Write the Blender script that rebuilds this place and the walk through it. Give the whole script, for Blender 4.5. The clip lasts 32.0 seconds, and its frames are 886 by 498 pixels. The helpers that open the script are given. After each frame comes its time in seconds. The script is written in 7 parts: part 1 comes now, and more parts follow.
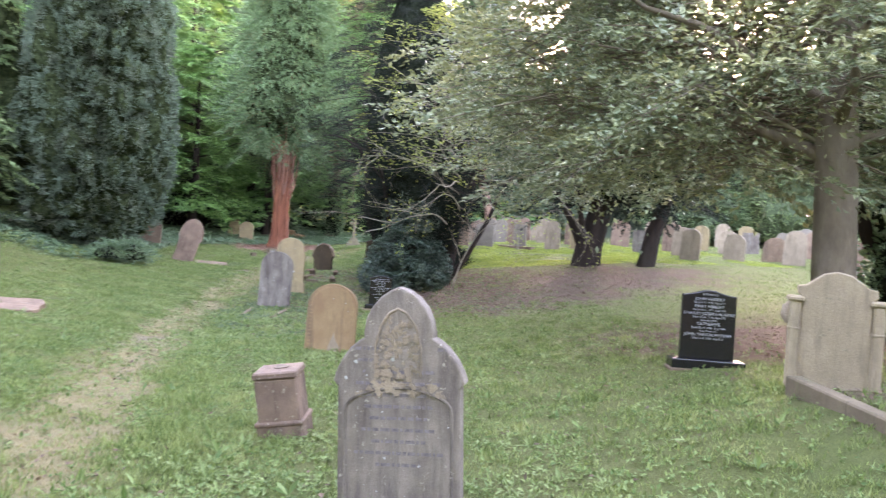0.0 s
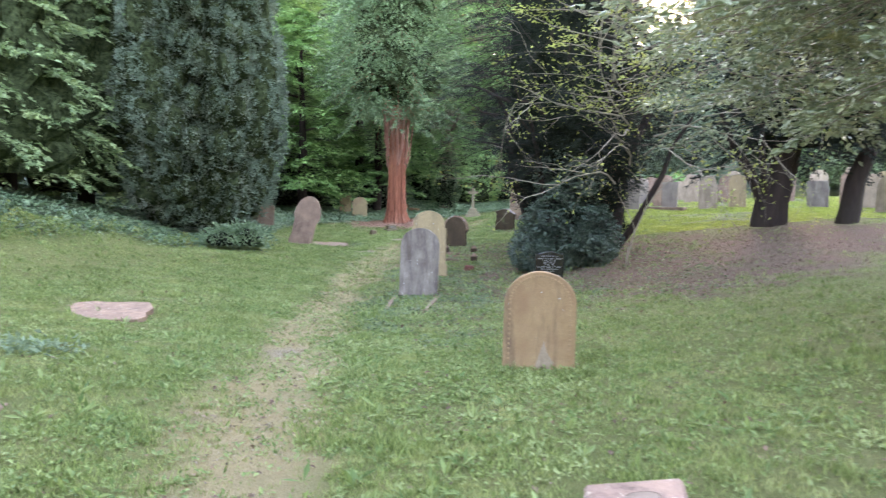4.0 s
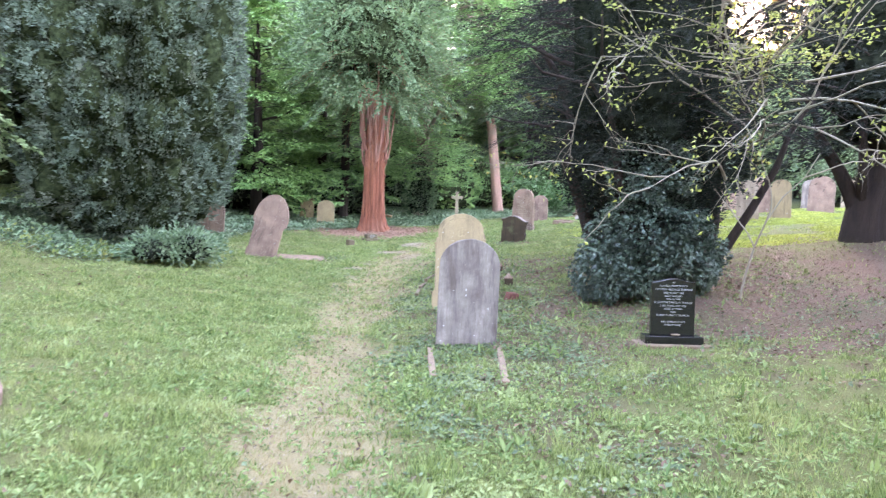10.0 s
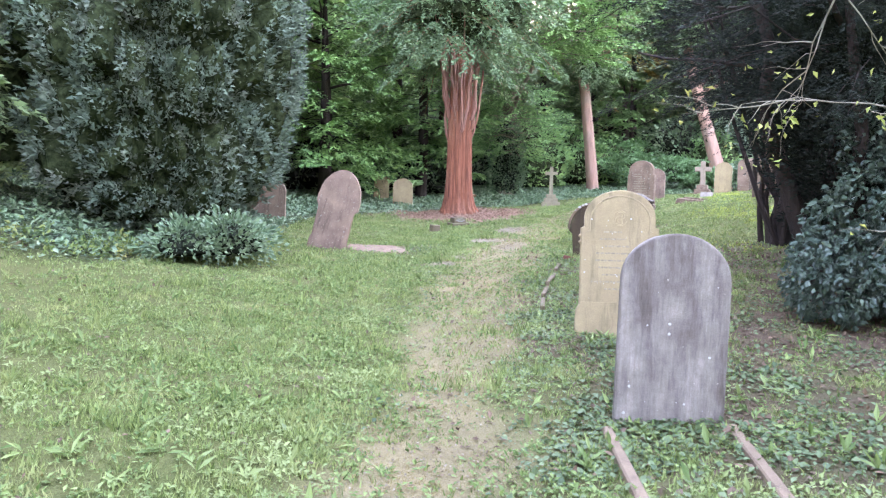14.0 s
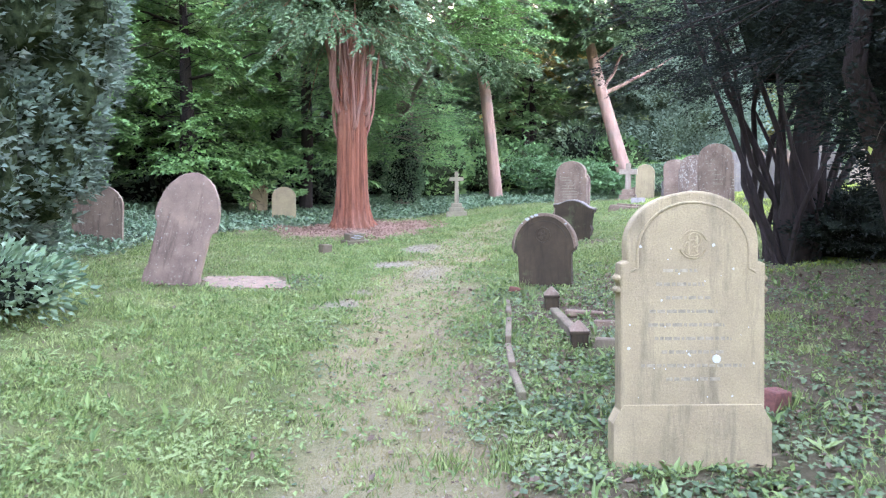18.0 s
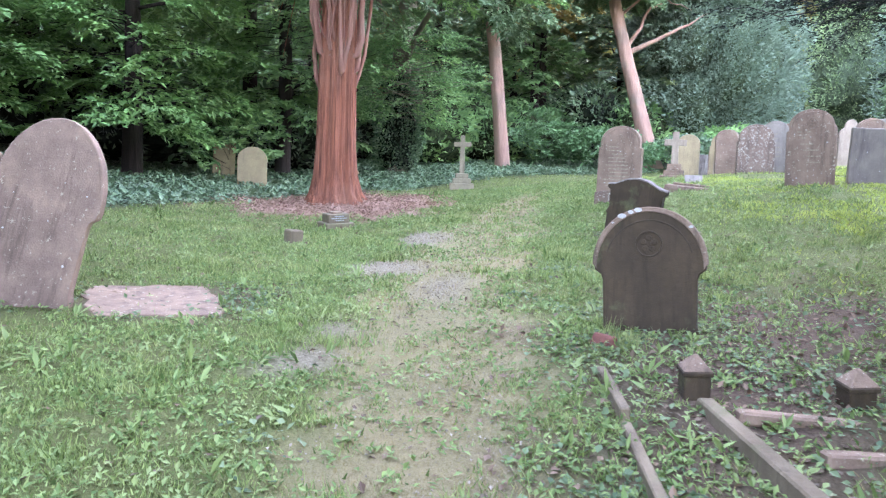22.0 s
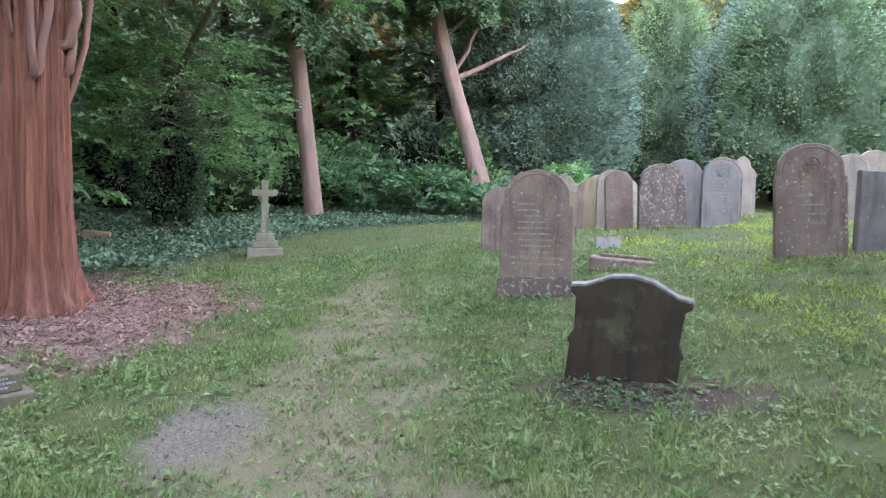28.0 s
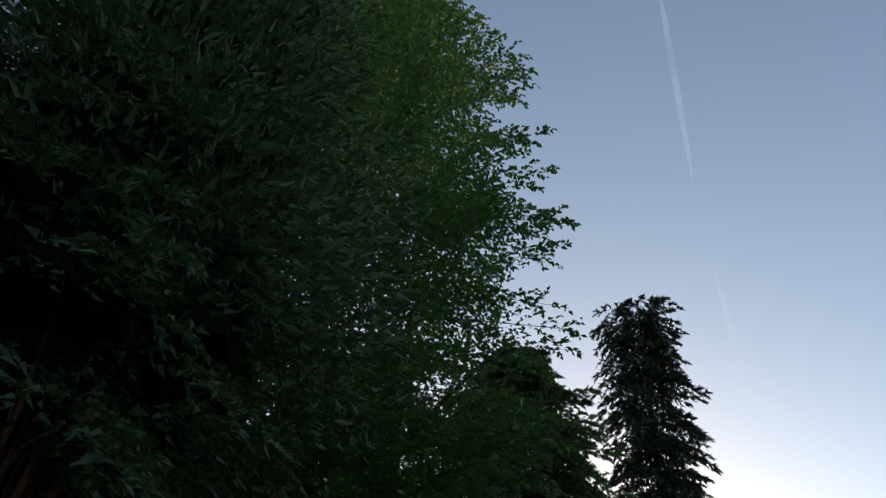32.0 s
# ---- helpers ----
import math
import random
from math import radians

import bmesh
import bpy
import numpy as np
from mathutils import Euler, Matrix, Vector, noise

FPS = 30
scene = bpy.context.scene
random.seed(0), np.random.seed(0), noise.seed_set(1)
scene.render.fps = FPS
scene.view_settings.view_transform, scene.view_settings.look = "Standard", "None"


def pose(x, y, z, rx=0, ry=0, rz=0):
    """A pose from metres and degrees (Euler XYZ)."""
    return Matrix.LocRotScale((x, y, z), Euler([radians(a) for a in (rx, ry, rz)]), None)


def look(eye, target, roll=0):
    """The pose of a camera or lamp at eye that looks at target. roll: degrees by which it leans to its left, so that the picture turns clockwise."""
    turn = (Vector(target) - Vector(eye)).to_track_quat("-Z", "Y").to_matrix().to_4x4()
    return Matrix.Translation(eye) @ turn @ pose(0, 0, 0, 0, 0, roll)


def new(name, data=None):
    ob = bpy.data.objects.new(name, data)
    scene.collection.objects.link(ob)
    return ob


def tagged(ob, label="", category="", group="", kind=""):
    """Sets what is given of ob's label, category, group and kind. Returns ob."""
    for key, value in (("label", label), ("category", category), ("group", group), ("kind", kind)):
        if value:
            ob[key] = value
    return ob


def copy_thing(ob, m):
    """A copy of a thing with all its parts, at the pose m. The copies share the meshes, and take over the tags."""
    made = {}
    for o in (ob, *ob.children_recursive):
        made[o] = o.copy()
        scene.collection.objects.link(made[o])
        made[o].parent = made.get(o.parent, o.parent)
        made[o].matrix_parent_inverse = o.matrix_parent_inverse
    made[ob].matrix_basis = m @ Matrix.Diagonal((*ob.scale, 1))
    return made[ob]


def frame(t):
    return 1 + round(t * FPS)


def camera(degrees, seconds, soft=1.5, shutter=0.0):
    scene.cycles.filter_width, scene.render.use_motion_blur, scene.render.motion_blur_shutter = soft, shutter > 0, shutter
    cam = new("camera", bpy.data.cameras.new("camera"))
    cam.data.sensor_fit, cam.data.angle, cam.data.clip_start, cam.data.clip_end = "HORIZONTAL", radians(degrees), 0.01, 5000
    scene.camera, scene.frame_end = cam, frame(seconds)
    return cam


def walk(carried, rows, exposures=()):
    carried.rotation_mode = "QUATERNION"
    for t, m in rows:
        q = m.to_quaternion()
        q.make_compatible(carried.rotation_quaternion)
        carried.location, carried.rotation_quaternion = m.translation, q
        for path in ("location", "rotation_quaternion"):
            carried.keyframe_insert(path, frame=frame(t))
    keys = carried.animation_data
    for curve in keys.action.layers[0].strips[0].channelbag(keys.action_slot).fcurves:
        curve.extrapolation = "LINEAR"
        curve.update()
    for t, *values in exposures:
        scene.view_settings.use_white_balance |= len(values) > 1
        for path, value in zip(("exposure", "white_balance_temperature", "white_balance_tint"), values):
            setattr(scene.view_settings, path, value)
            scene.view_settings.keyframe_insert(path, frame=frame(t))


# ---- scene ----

cam = camera(60.8, 32.0, 1.2, 0.25)
PATH = [
    (0, (2.526, -4.12, 1.318), (2.894, -2.155, 1.273), 3.8),
    (0.5, (2.373, -3.693, 1.285), (3.032, -1.806, 1.235), 2.5),
    (1, (2.315, -3.264, 1.248), (3.025, -1.397, 1.165), 2.1),
    (1.5, (2.206, -2.837, 1.247), (2.917, -0.971, 1.14), 2.2),
    (2, (2.112, -2.394, 1.248), (2.793, -0.517, 1.132), 2.2),
    (2.5, (2.085, -1.915, 1.235), (2.697, -0.015, 1.112), 2.9),
    (4.5, (1.421, -0.17, 1.133), (1.209, 1.814, 1.0), -0.0),
    (5, (1.227, 0.307, 1.066), (0.557, 2.188, 0.953), 0.4),
    (5.5, (0.905, 0.663, 1.067), (-0.32, 2.243, 0.995), 0.8),
    (6, (0.662, 1.05, 1.021), (-0.828, 2.368, 0.813), -1.3),
    (6.5, (0.675, 1.372, 1.016), (-0.776, 2.682, 0.594), -2.4),
    (7, (0.606, 1.759, 0.985), (-0.739, 3.155, 0.497), -2.5),
    (7.5, (0.574, 2.155, 0.986), (-0.65, 3.663, 0.508), -2.7),
    (8, (0.598, 2.579, 0.992), (-0.357, 4.284, 0.57), -1.3),
    (8.5, (0.569, 3.01, 0.967), (0.005, 4.894, 0.598), -0.4),
    (9, (0.636, 3.542, 0.938), (0.39, 5.503, 0.633), 0.1),
    (9.5, (0.557, 3.972, 0.99), (0.568, 5.962, 0.788), 1.9),
    (10, (0.536, 4.511, 0.978), (0.8, 6.491, 0.872), 1.5),
    (10.5, (0.513, 4.951, 0.97), (0.86, 6.92, 0.912), 1.0),
    (11, (0.398, 5.419, 0.976), (0.772, 7.383, 0.947), 0.6),
    (11.5, (0.332, 5.946, 0.955), (0.617, 7.925, 0.926), 0.2),
    (12, (0.35, 6.44, 0.963), (0.53, 8.431, 0.901), 0.7),
    (12.5, (0.317, 6.921, 0.942), (0.452, 8.913, 0.817), 1.1),
    (13, (0.383, 7.444, 0.919), (0.44, 9.436, 0.755), 1.2),
    (13.5, (0.366, 7.876, 0.931), (0.426, 9.868, 0.767), 1.0),
    (15.5, (-0.031, 9.613, 0.887), (0.109, 11.602, 0.728), 0.7),
    (16, (-0.051, 10.07, 0.907), (0.113, 12.059, 0.77), 0.8),
    (16.5, (-0.056, 10.539, 0.906), (0.194, 12.52, 0.779), 0.5),
    (17, (0.106, 11.065, 0.892), (0.385, 13.041, 0.763), 0.3),
    (17.5, (0.184, 11.516, 0.882), (0.538, 13.479, 0.737), -0.0),
    (18, (0.308, 11.969, 0.884), (0.68, 13.93, 0.748), -0.1),
    (18.5, (0.417, 12.466, 0.908), (0.795, 14.425, 0.779), 0.6),
    (19, (0.486, 12.938, 0.917), (0.905, 14.887, 0.765), 0.7),
    (19.5, (0.608, 13.391, 0.906), (0.986, 15.347, 0.727), 0.6),
    (20, (0.662, 13.842, 0.935), (1.037, 15.797, 0.75), 0.8),
    (20.5, (0.727, 14.302, 0.953), (1.113, 16.256, 0.781), 0.9),
    (21, (0.805, 14.786, 0.973), (1.185, 16.742, 0.803), 1.6),
    (21.5, (0.713, 15.268, 0.968), (1.138, 17.211, 0.76), 1.9),
    (22, (0.665, 15.767, 0.959), (1.07, 17.713, 0.733), 1.8),
    (22.5, (0.546, 16.227, 1.006), (0.956, 18.172, 0.793), 1.7),
    (23, (0.499, 16.637, 1.022), (0.978, 18.567, 0.803), 1.2),
    (23.5, (0.497, 17.083, 1.058), (0.983, 19.009, 0.827), 0.9),
    (24, (0.513, 17.501, 1.073), (1.076, 19.406, 0.845), 0.8),
    (24.5, (0.674, 17.943, 1.07), (1.305, 19.834, 0.897), 0.8),
    (25, (0.884, 18.434, 1.135), (1.581, 20.306, 1.027), 1.0),
    (25.5, (1.077, 18.923, 1.147), (1.86, 20.761, 1.042), 0.9),
    (27.5, (1.745, 20.79, 1.257), (2.592, 22.596, 1.106), 1.2),
    (28, (1.796, 21.213, 1.318), (2.696, 22.995, 1.196), 0.8),
    (28.5, (1.95, 21.754, 1.359), (2.785, 23.569, 1.264), 0.1),
    (29, (1.984, 22.285, 1.427), (2.718, 24.144, 1.358), -0.6),
    (29.5, (2.146, 22.73, 1.498), (2.83, 24.607, 1.593), -0.8),
    (30, (2.501, 23.089, 1.64), (3.166, 24.924, 2.075), -0.2),
    (30.5, (2.620, 23.280, 1.680), (3.255, 25.019, 2.429), 0.88),
    (31, (2.720, 23.360, 1.700), (3.310, 24.985, 2.709), 1.84),
    (31.5, (2.800, 23.420, 1.710), (3.351, 24.897, 2.947), 1.43),
    (32, (2.860, 23.500, 1.710), (3.355, 24.867, 3.092), 1.42),
]
walk(cam, [(t, look(eye, target, roll)) for t, eye, target, roll in PATH], [(0, 5.35, 7900, 40), (4.5, 5.35, 7700, 34), (6.0, 5.05, 6600, -2), (7.0, 5.56, 6550, -2), (7.5, 5.55, 6500, -2), (8.0, 5.62, 6750, 8), (8.7, 5.80, 7100, 26), (9.5, 5.95, 7500, 42), (13, 5.95, 7500, 44), (19, 5.95, 7000, 40), (25.5, 5.50, 7100, 39), (28, 5.20, 7100, 38), (29, 5.35, 7000, 38), (30, 5.2, 6900, 34), (30.5, 3.50, 6900, 28), (31, 1.80, 6900, 23), (31.5, 0.70, 6900, 18), (32, 0.65, 6900, 15)])

# ---- sky, sun ----
world = bpy.data.worlds.new("evening_sky")
scene.world = world
world.use_nodes = True
sky = world.node_tree.nodes.new("ShaderNodeTexSky")
sky.sky_type, sky.sun_disc = "NISHITA", False
sky.sun_elevation, sky.sun_rotation = radians(10), radians(27)
sky.air_density, sky.dust_density, sky.ozone_density = 1.0, 0.7, 1.0
world.node_tree.nodes["Background"].inputs["Strength"].default_value = 0.15
world.node_tree.links.new(sky.outputs["Color"], world.node_tree.nodes["Background"].inputs["Color"])
sun_data = bpy.data.lights.new("sun", "SUN")
sun_data.energy, sun_data.angle, sun_data.color = 0.55, radians(12), (1.0, 0.86, 0.7)
sun = new("sun", sun_data)
sun.matrix_world = look((60 * math.sin(radians(27)), 60 * math.cos(radians(27)), 16), (0, 0, 0))


# ---- the lie of the land ----
def smooth(a, b, v):
    t = np.clip((v - a) / (b - a), 0.0, 1.0)
    return t * t * (3 - 2 * t)


def lay(x, y):
    """Height of the bare ground: a shallow dip along the path, a lawn that climbs to the right, a steep bank on the left."""
    x, y = np.asarray(x, float), np.asarray(y, float)
    z = np.interp(y, (-12, -4, 0, 3, 5, 7, 9.5, 13, 16, 20, 25, 30, 35, 42, 60, 90), (-0.1, -0.2, -0.29, -0.41, -0.5, -0.58, -0.65, -0.68, -0.53, -0.33, -0.14, 0.16, 0.26, 0.62, 2.2, 5.0))
    r = np.maximum(x - 1.0, 0.0)
    z = z + 0.045 * np.minimum(r, 3.5) * (1 - smooth(30, 36, y)) + 0.095 * np.clip(r - 3.5, 0, 9) * (1 - 0.75 * smooth(31, 40, y)) + 0.03 * np.clip(r - 12.5, 0, 60)
    z = z + 0.30 * np.exp(-((x - 6.7) ** 2 + (y - 0.5) ** 2) / 2.4) + 0.24 * np.exp(-((x - 9.2) ** 2 + (y - 26.5) ** 2) / 5.0)
    l = np.maximum(0.2 - x, 0.0)
    foot = np.clip(5.2 - 0.14 * (y - 8), 3.0, 5.6)
    steep = 0.38 - 0.24 * smooth(14, 26, y)
    z = z + 0.10 * (1 - 0.5 * smooth(14, 24, y)) * np.minimum(l, foot) + steep * np.clip(l - foot, 0, 9) + 0.12 * np.clip(l - foot - 9, 0, 60)
    # Added ring of rising ground beyond 47 m; it blocks the horizon glow.
    away = np.hypot(x - 6, y - 18)
    return z + 0.32 * np.clip(away - 47, 0, 42)


# ---- tools ----
RNG = np.random.default_rng(7)


def arrays_mesh(name, verts, faces_size, loops, mat, smooth_faces=False):
    """A mesh from flat arrays whose faces all have the same number of corners."""
    me = bpy.data.meshes.new(name)
    verts = np.ascontiguousarray(verts, np.float32)
    loops = np.ascontiguousarray(loops, np.int32).ravel()
    count = len(loops) // faces_size
    me.vertices.add(len(verts))
    me.vertices.foreach_set("co", verts.ravel())
    me.loops.add(len(loops))
    me.loops.foreach_set("vertex_index", loops)
    me.polygons.add(count)
    me.polygons.foreach_set("loop_start", np.arange(count, dtype=np.int32) * faces_size)
    me.polygons.foreach_set("loop_total", np.full(count, faces_size, np.int32))
    me.polygons.foreach_set("use_smooth", np.full(count, smooth_faces))
    me.update(calc_edges=True)
    me.materials.append(mat)
    return me


def unit(v):
    return v / np.maximum(np.linalg.norm(v, axis=-1, keepdims=True), 1e-9)


def leaf_arrays(pts, ways, sizes, wide=0.5, fold=0.25, curl=0.15, whole=True, flat=None):
    """Leaves: whole ones are folded diamonds, the others slim needles of three corners. flat: how far they tip from level."""
    n = len(pts)
    ways = unit(ways)
    side = unit(np.cross(ways, RNG.normal(size=(n, 3)) * (1.0 if flat is None else flat) + (0, 0, 0.0 if flat is None else 1.0)))
    up = np.cross(side, ways)
    s = sizes[:, None]
    if not whole:
        return np.stack([pts + side * s * wide * 0.5, pts - side * s * wide * 0.5, pts + ways * s - up * s * curl], 1).reshape(-1, 3)
    mid = pts + ways * s * 0.45
    out = np.empty((n, 4, 3))
    out[:, 0] = pts
    out[:, 1] = mid + side * s * wide * 0.5 + up * s * fold * wide
    out[:, 2] = pts + ways * s - up * s * curl
    out[:, 3] = mid - side * s * wide * 0.5 + up * s * fold * wide
    return out.reshape(-1, 3)


def leaves(name, pts, ways, sizes, mat, wide=0.5, fold=0.25, curl=0.15, whole=True, flat=None):
    v = leaf_arrays(np.asarray(pts), np.asarray(ways), np.asarray(sizes), wide, fold, curl, whole, flat)
    return arrays_mesh(name, v, 4 if whole else 3, np.arange(len(v)), mat)


def thing(name, m, label="", category="", group="", kind=""):
    ob = new(name)
    ob.matrix_world = m
    ob.empty_display_size = 0.2
    return tagged(ob, label, category, group, kind)


def part(name, mesh, mat, parent, label="", smooth_faces=False):
    """Links a bmesh or a mesh as one mesh object under its thing."""
    if isinstance(mesh, bmesh.types.BMesh):
        me = bpy.data.meshes.new(name)
        mesh.to_mesh(me)
        mesh.free()
        if smooth_faces:
            me.polygons.foreach_set("use_smooth", [True] * len(me.polygons))
    else:
        me = mesh
    if mat is not None and not me.materials:
        me.materials.append(mat)
    ob = new(name, me)
    ob.parent = parent
    return tagged(ob, label)


def alone(name, mesh, mat, m, label, category, group="", kind="", smooth_faces=False):
    ob = part(name, mesh, mat, None, "", smooth_faces)
    ob.matrix_world = m
    return tagged(ob, label, category, group, kind)


def box(sx, sy, sz, at=(0, 0, 0), bevel=0.0, seg=1, taper=1.0, rot=0.0):
    """A box that stands on the point at; taper shrinks its top."""
    bm = bmesh.new()
    bmesh.ops.create_cube(bm, size=1)
    for v in bm.verts:
        k = taper if v.co.z > 0 else 1.0
        v.co = Vector((v.co.x * sx * k, v.co.y * sy * k, (v.co.z + 0.5) * sz))
    if bevel:
        bmesh.ops.bevel(bm, geom=bm.edges[:], offset=bevel, segments=seg, affect="EDGES", profile=0.6)
    bmesh.ops.transform(bm, matrix=pose(*at, 0, 0, rot), verts=bm.verts)
    return bm


def join(*bms):
    out = bms[0]
    for b in bms[1:]:
        me = bpy.data.meshes.new("tmp")
        b.to_mesh(me)
        b.free()
        out.from_mesh(me)
        bpy.data.meshes.remove(me)
    return out


def plate(outline, depth, y0=0.0, bevel=0.008, seg=2, wear=0.0):
    """A slab with the given outline in x and z, from y0 back to y0 + depth, its edges rounded and a little worn."""
    bm = bmesh.new()
    front = [bm.verts.new((x, y0, z)) for x, z in outline]
    face = bm.faces.new(front)
    back = bmesh.ops.extrude_face_region(bm, geom=[face])
    for v in back["geom"]:
        if isinstance(v, bmesh.types.BMVert):
            v.co.y += depth
    bmesh.ops.recalc_face_normals(bm, faces=bm.faces[:])
    if bevel:
        rims = [e for e in bm.edges if abs(e.verts[0].co.y - e.verts[1].co.y) < 1e-6]
        bmesh.ops.bevel(bm, geom=rims, offset=bevel, segments=seg, affect="EDGES", profile=0.5)
    if wear:
        for v in bm.verts:
            v.co += noise.noise_vector(v.co * 9.0) * wear + noise.noise_vector(v.co * 3.0) * wear
    return bm


def arc(cx, cz, rx, rz, a0, a1, n):
    return [(cx + rx * math.cos(radians(a0 + (a1 - a0) * i / n)), cz + rz * math.sin(radians(a0 + (a1 - a0) * i / n))) for i in range(n + 1)]


def disc(x, z, y, r, depth, n=18, rz=None):
    return plate([(x + r * math.cos(6.2832 * i / n), z + (rz or r) * math.sin(6.2832 * i / n)) for i in range(n)], depth, y, 0.004, 1)


def tube(points, radii, n=10, flute=0.0, flutes=5, seed=0, ribs=0.0):
    """A round limb along points; flute gives it the ribs of an old trunk. Open at the top, smooth."""
    pts = [Vector(p) for p in points]
    v, f = [], []
    ref = Vector((0.31, 0.95, 0.05))
    for i, p in enumerate(pts):
        d = (pts[min(i + 1, len(pts) - 1)] - pts[max(i - 1, 0)]).normalized()
        a = d.cross(ref).normalized()
        b = d.cross(a)
        for k in range(n):
            ang = 6.28319 * k / n
            r = radii[i]
            if flute:
                amount = flute if not hasattr(flute, "__len__") else flute[i]
                r *= 1 + amount * (math.sin(flutes * ang + seed + 0.35 * p.z) * 0.6 + 0.5 * math.sin((flutes * 2 + 3) * ang + 2 * seed - 0.5 * p.z) + 0.4 * noise.noise(Vector((math.cos(ang) * 2 + seed, math.sin(ang) * 2, p.z * 0.9))))
            if ribs:
                r *= 1 + ribs * (abs(math.sin(19 * ang + 1.1 * math.sin(0.9 * p.z) + seed)) + 0.7 * noise.noise(Vector((math.cos(ang) * 11, math.sin(ang) * 11, p.z * 0.8))) - 0.6)
            v.append(p + (a * math.cos(ang) + b * math.sin(ang)) * r)
    for i in range(len(pts) - 1):
        for k in range(n):
            f.append((i * n + k, i * n + (k + 1) % n, (i + 1) * n + (k + 1) % n, (i + 1) * n + k))
    return v, f


def tubes_mesh(name, many, mat):
    """Several limbs in one mesh; each is (points, radii, sides, options)."""
    v, f = [], []
    for pts, radii, n, opt in many:
        a, b = tube(pts, radii, n, **opt)
        f += [tuple(i + len(v) for i in q) for q in b]
        v += [tuple(p) for p in a]
    me = bpy.data.meshes.new(name)
    me.from_pydata(v, [], f)
    me.polygons.foreach_set("use_smooth", [True] * len(f))
    me.materials.append(mat)
    return me


def bent(p0, p1, n=6, sway=0.1, seed=0):
    """A line from p0 to p1 that wanders a little."""
    p0, p1 = Vector(p0), Vector(p1)
    size = (p1 - p0).length * sway
    return [p0.lerp(p1, i / n) + noise.noise_vector(Vector((seed * 3.7, i * 0.45, 1.3))) * size * math.sin(math.pi * min(1, i / n * 0.75 + 0.02)) for i in range(n + 1)]


def on_ground(x, y, dz=0.0, rx=0, ry=0, rz=0):
    return pose(x, y, float(lay(x, y)) + dz, rx, ry, rz)


# ---- materials ----
def mat_new(name):
    m = bpy.data.materials.new(name)
    m.use_nodes = True
    nt = m.node_tree
    return m, nt, nt.nodes["Principled BSDF"]


def node(nt, kind, **values):
    n = nt.nodes.new(kind)
    for key, value in values.items():
        if key in n.inputs:
            n.inputs[key].default_value = value
    return n


def noise_fac(nt, scale, detail=4.0, rough=0.6, low=0.35, high=0.65, coord=None, stretch=None, kind="noise"):
    """A noise from 0 to 1 between two thresholds, at a true size in the thing's own space."""
    tex = node(nt, "ShaderNodeTexNoise", Scale=scale, Detail=detail, Roughness=rough)
    if coord is None:
        coord = nt.nodes.new("ShaderNodeTexCoord").outputs["Object"]
    if stretch:
        mp = nt.nodes.new("ShaderNodeMapping")
        mp.inputs["Scale"].default_value = stretch
        nt.links.new(coord, mp.inputs["Vector"])
        coord = mp.outputs["Vector"]
    nt.links.new(coord, tex.inputs["Vector"])
    r = node(nt, "ShaderNodeMapRange")
    r.inputs["From Min"].default_value, r.inputs["From Max"].default_value = low, high
    nt.links.new(tex.outputs["Fac"], r.inputs["Value"])
    return r.outputs["Result"]


def mixed(nt, fac, a, b):
    n = nt.nodes.new("ShaderNodeMix")
    n.data_type = "RGBA"
    for socket, value in ((n.inputs["A"], a), (n.inputs["B"], b)):
        if isinstance(value, tuple):
            socket.default_value = (*value, 1)
        else:
            nt.links.new(value, socket)
    if isinstance(fac, float):
        n.inputs["Factor"].default_value = fac
    else:
        nt.links.new(fac, n.inputs["Factor"])
    return n.outputs["Result"]


def bump(nt, bsdf, height, strength, distance):
    b = node(nt, "ShaderNodeBump", Strength=strength, Distance=distance)
    nt.links.new(height, b.inputs["Height"])
    nt.links.new(b.outputs["Normal"], bsdf.inputs["Normal"])


STONE_HUE = (1.05, 0.99, 0.84)


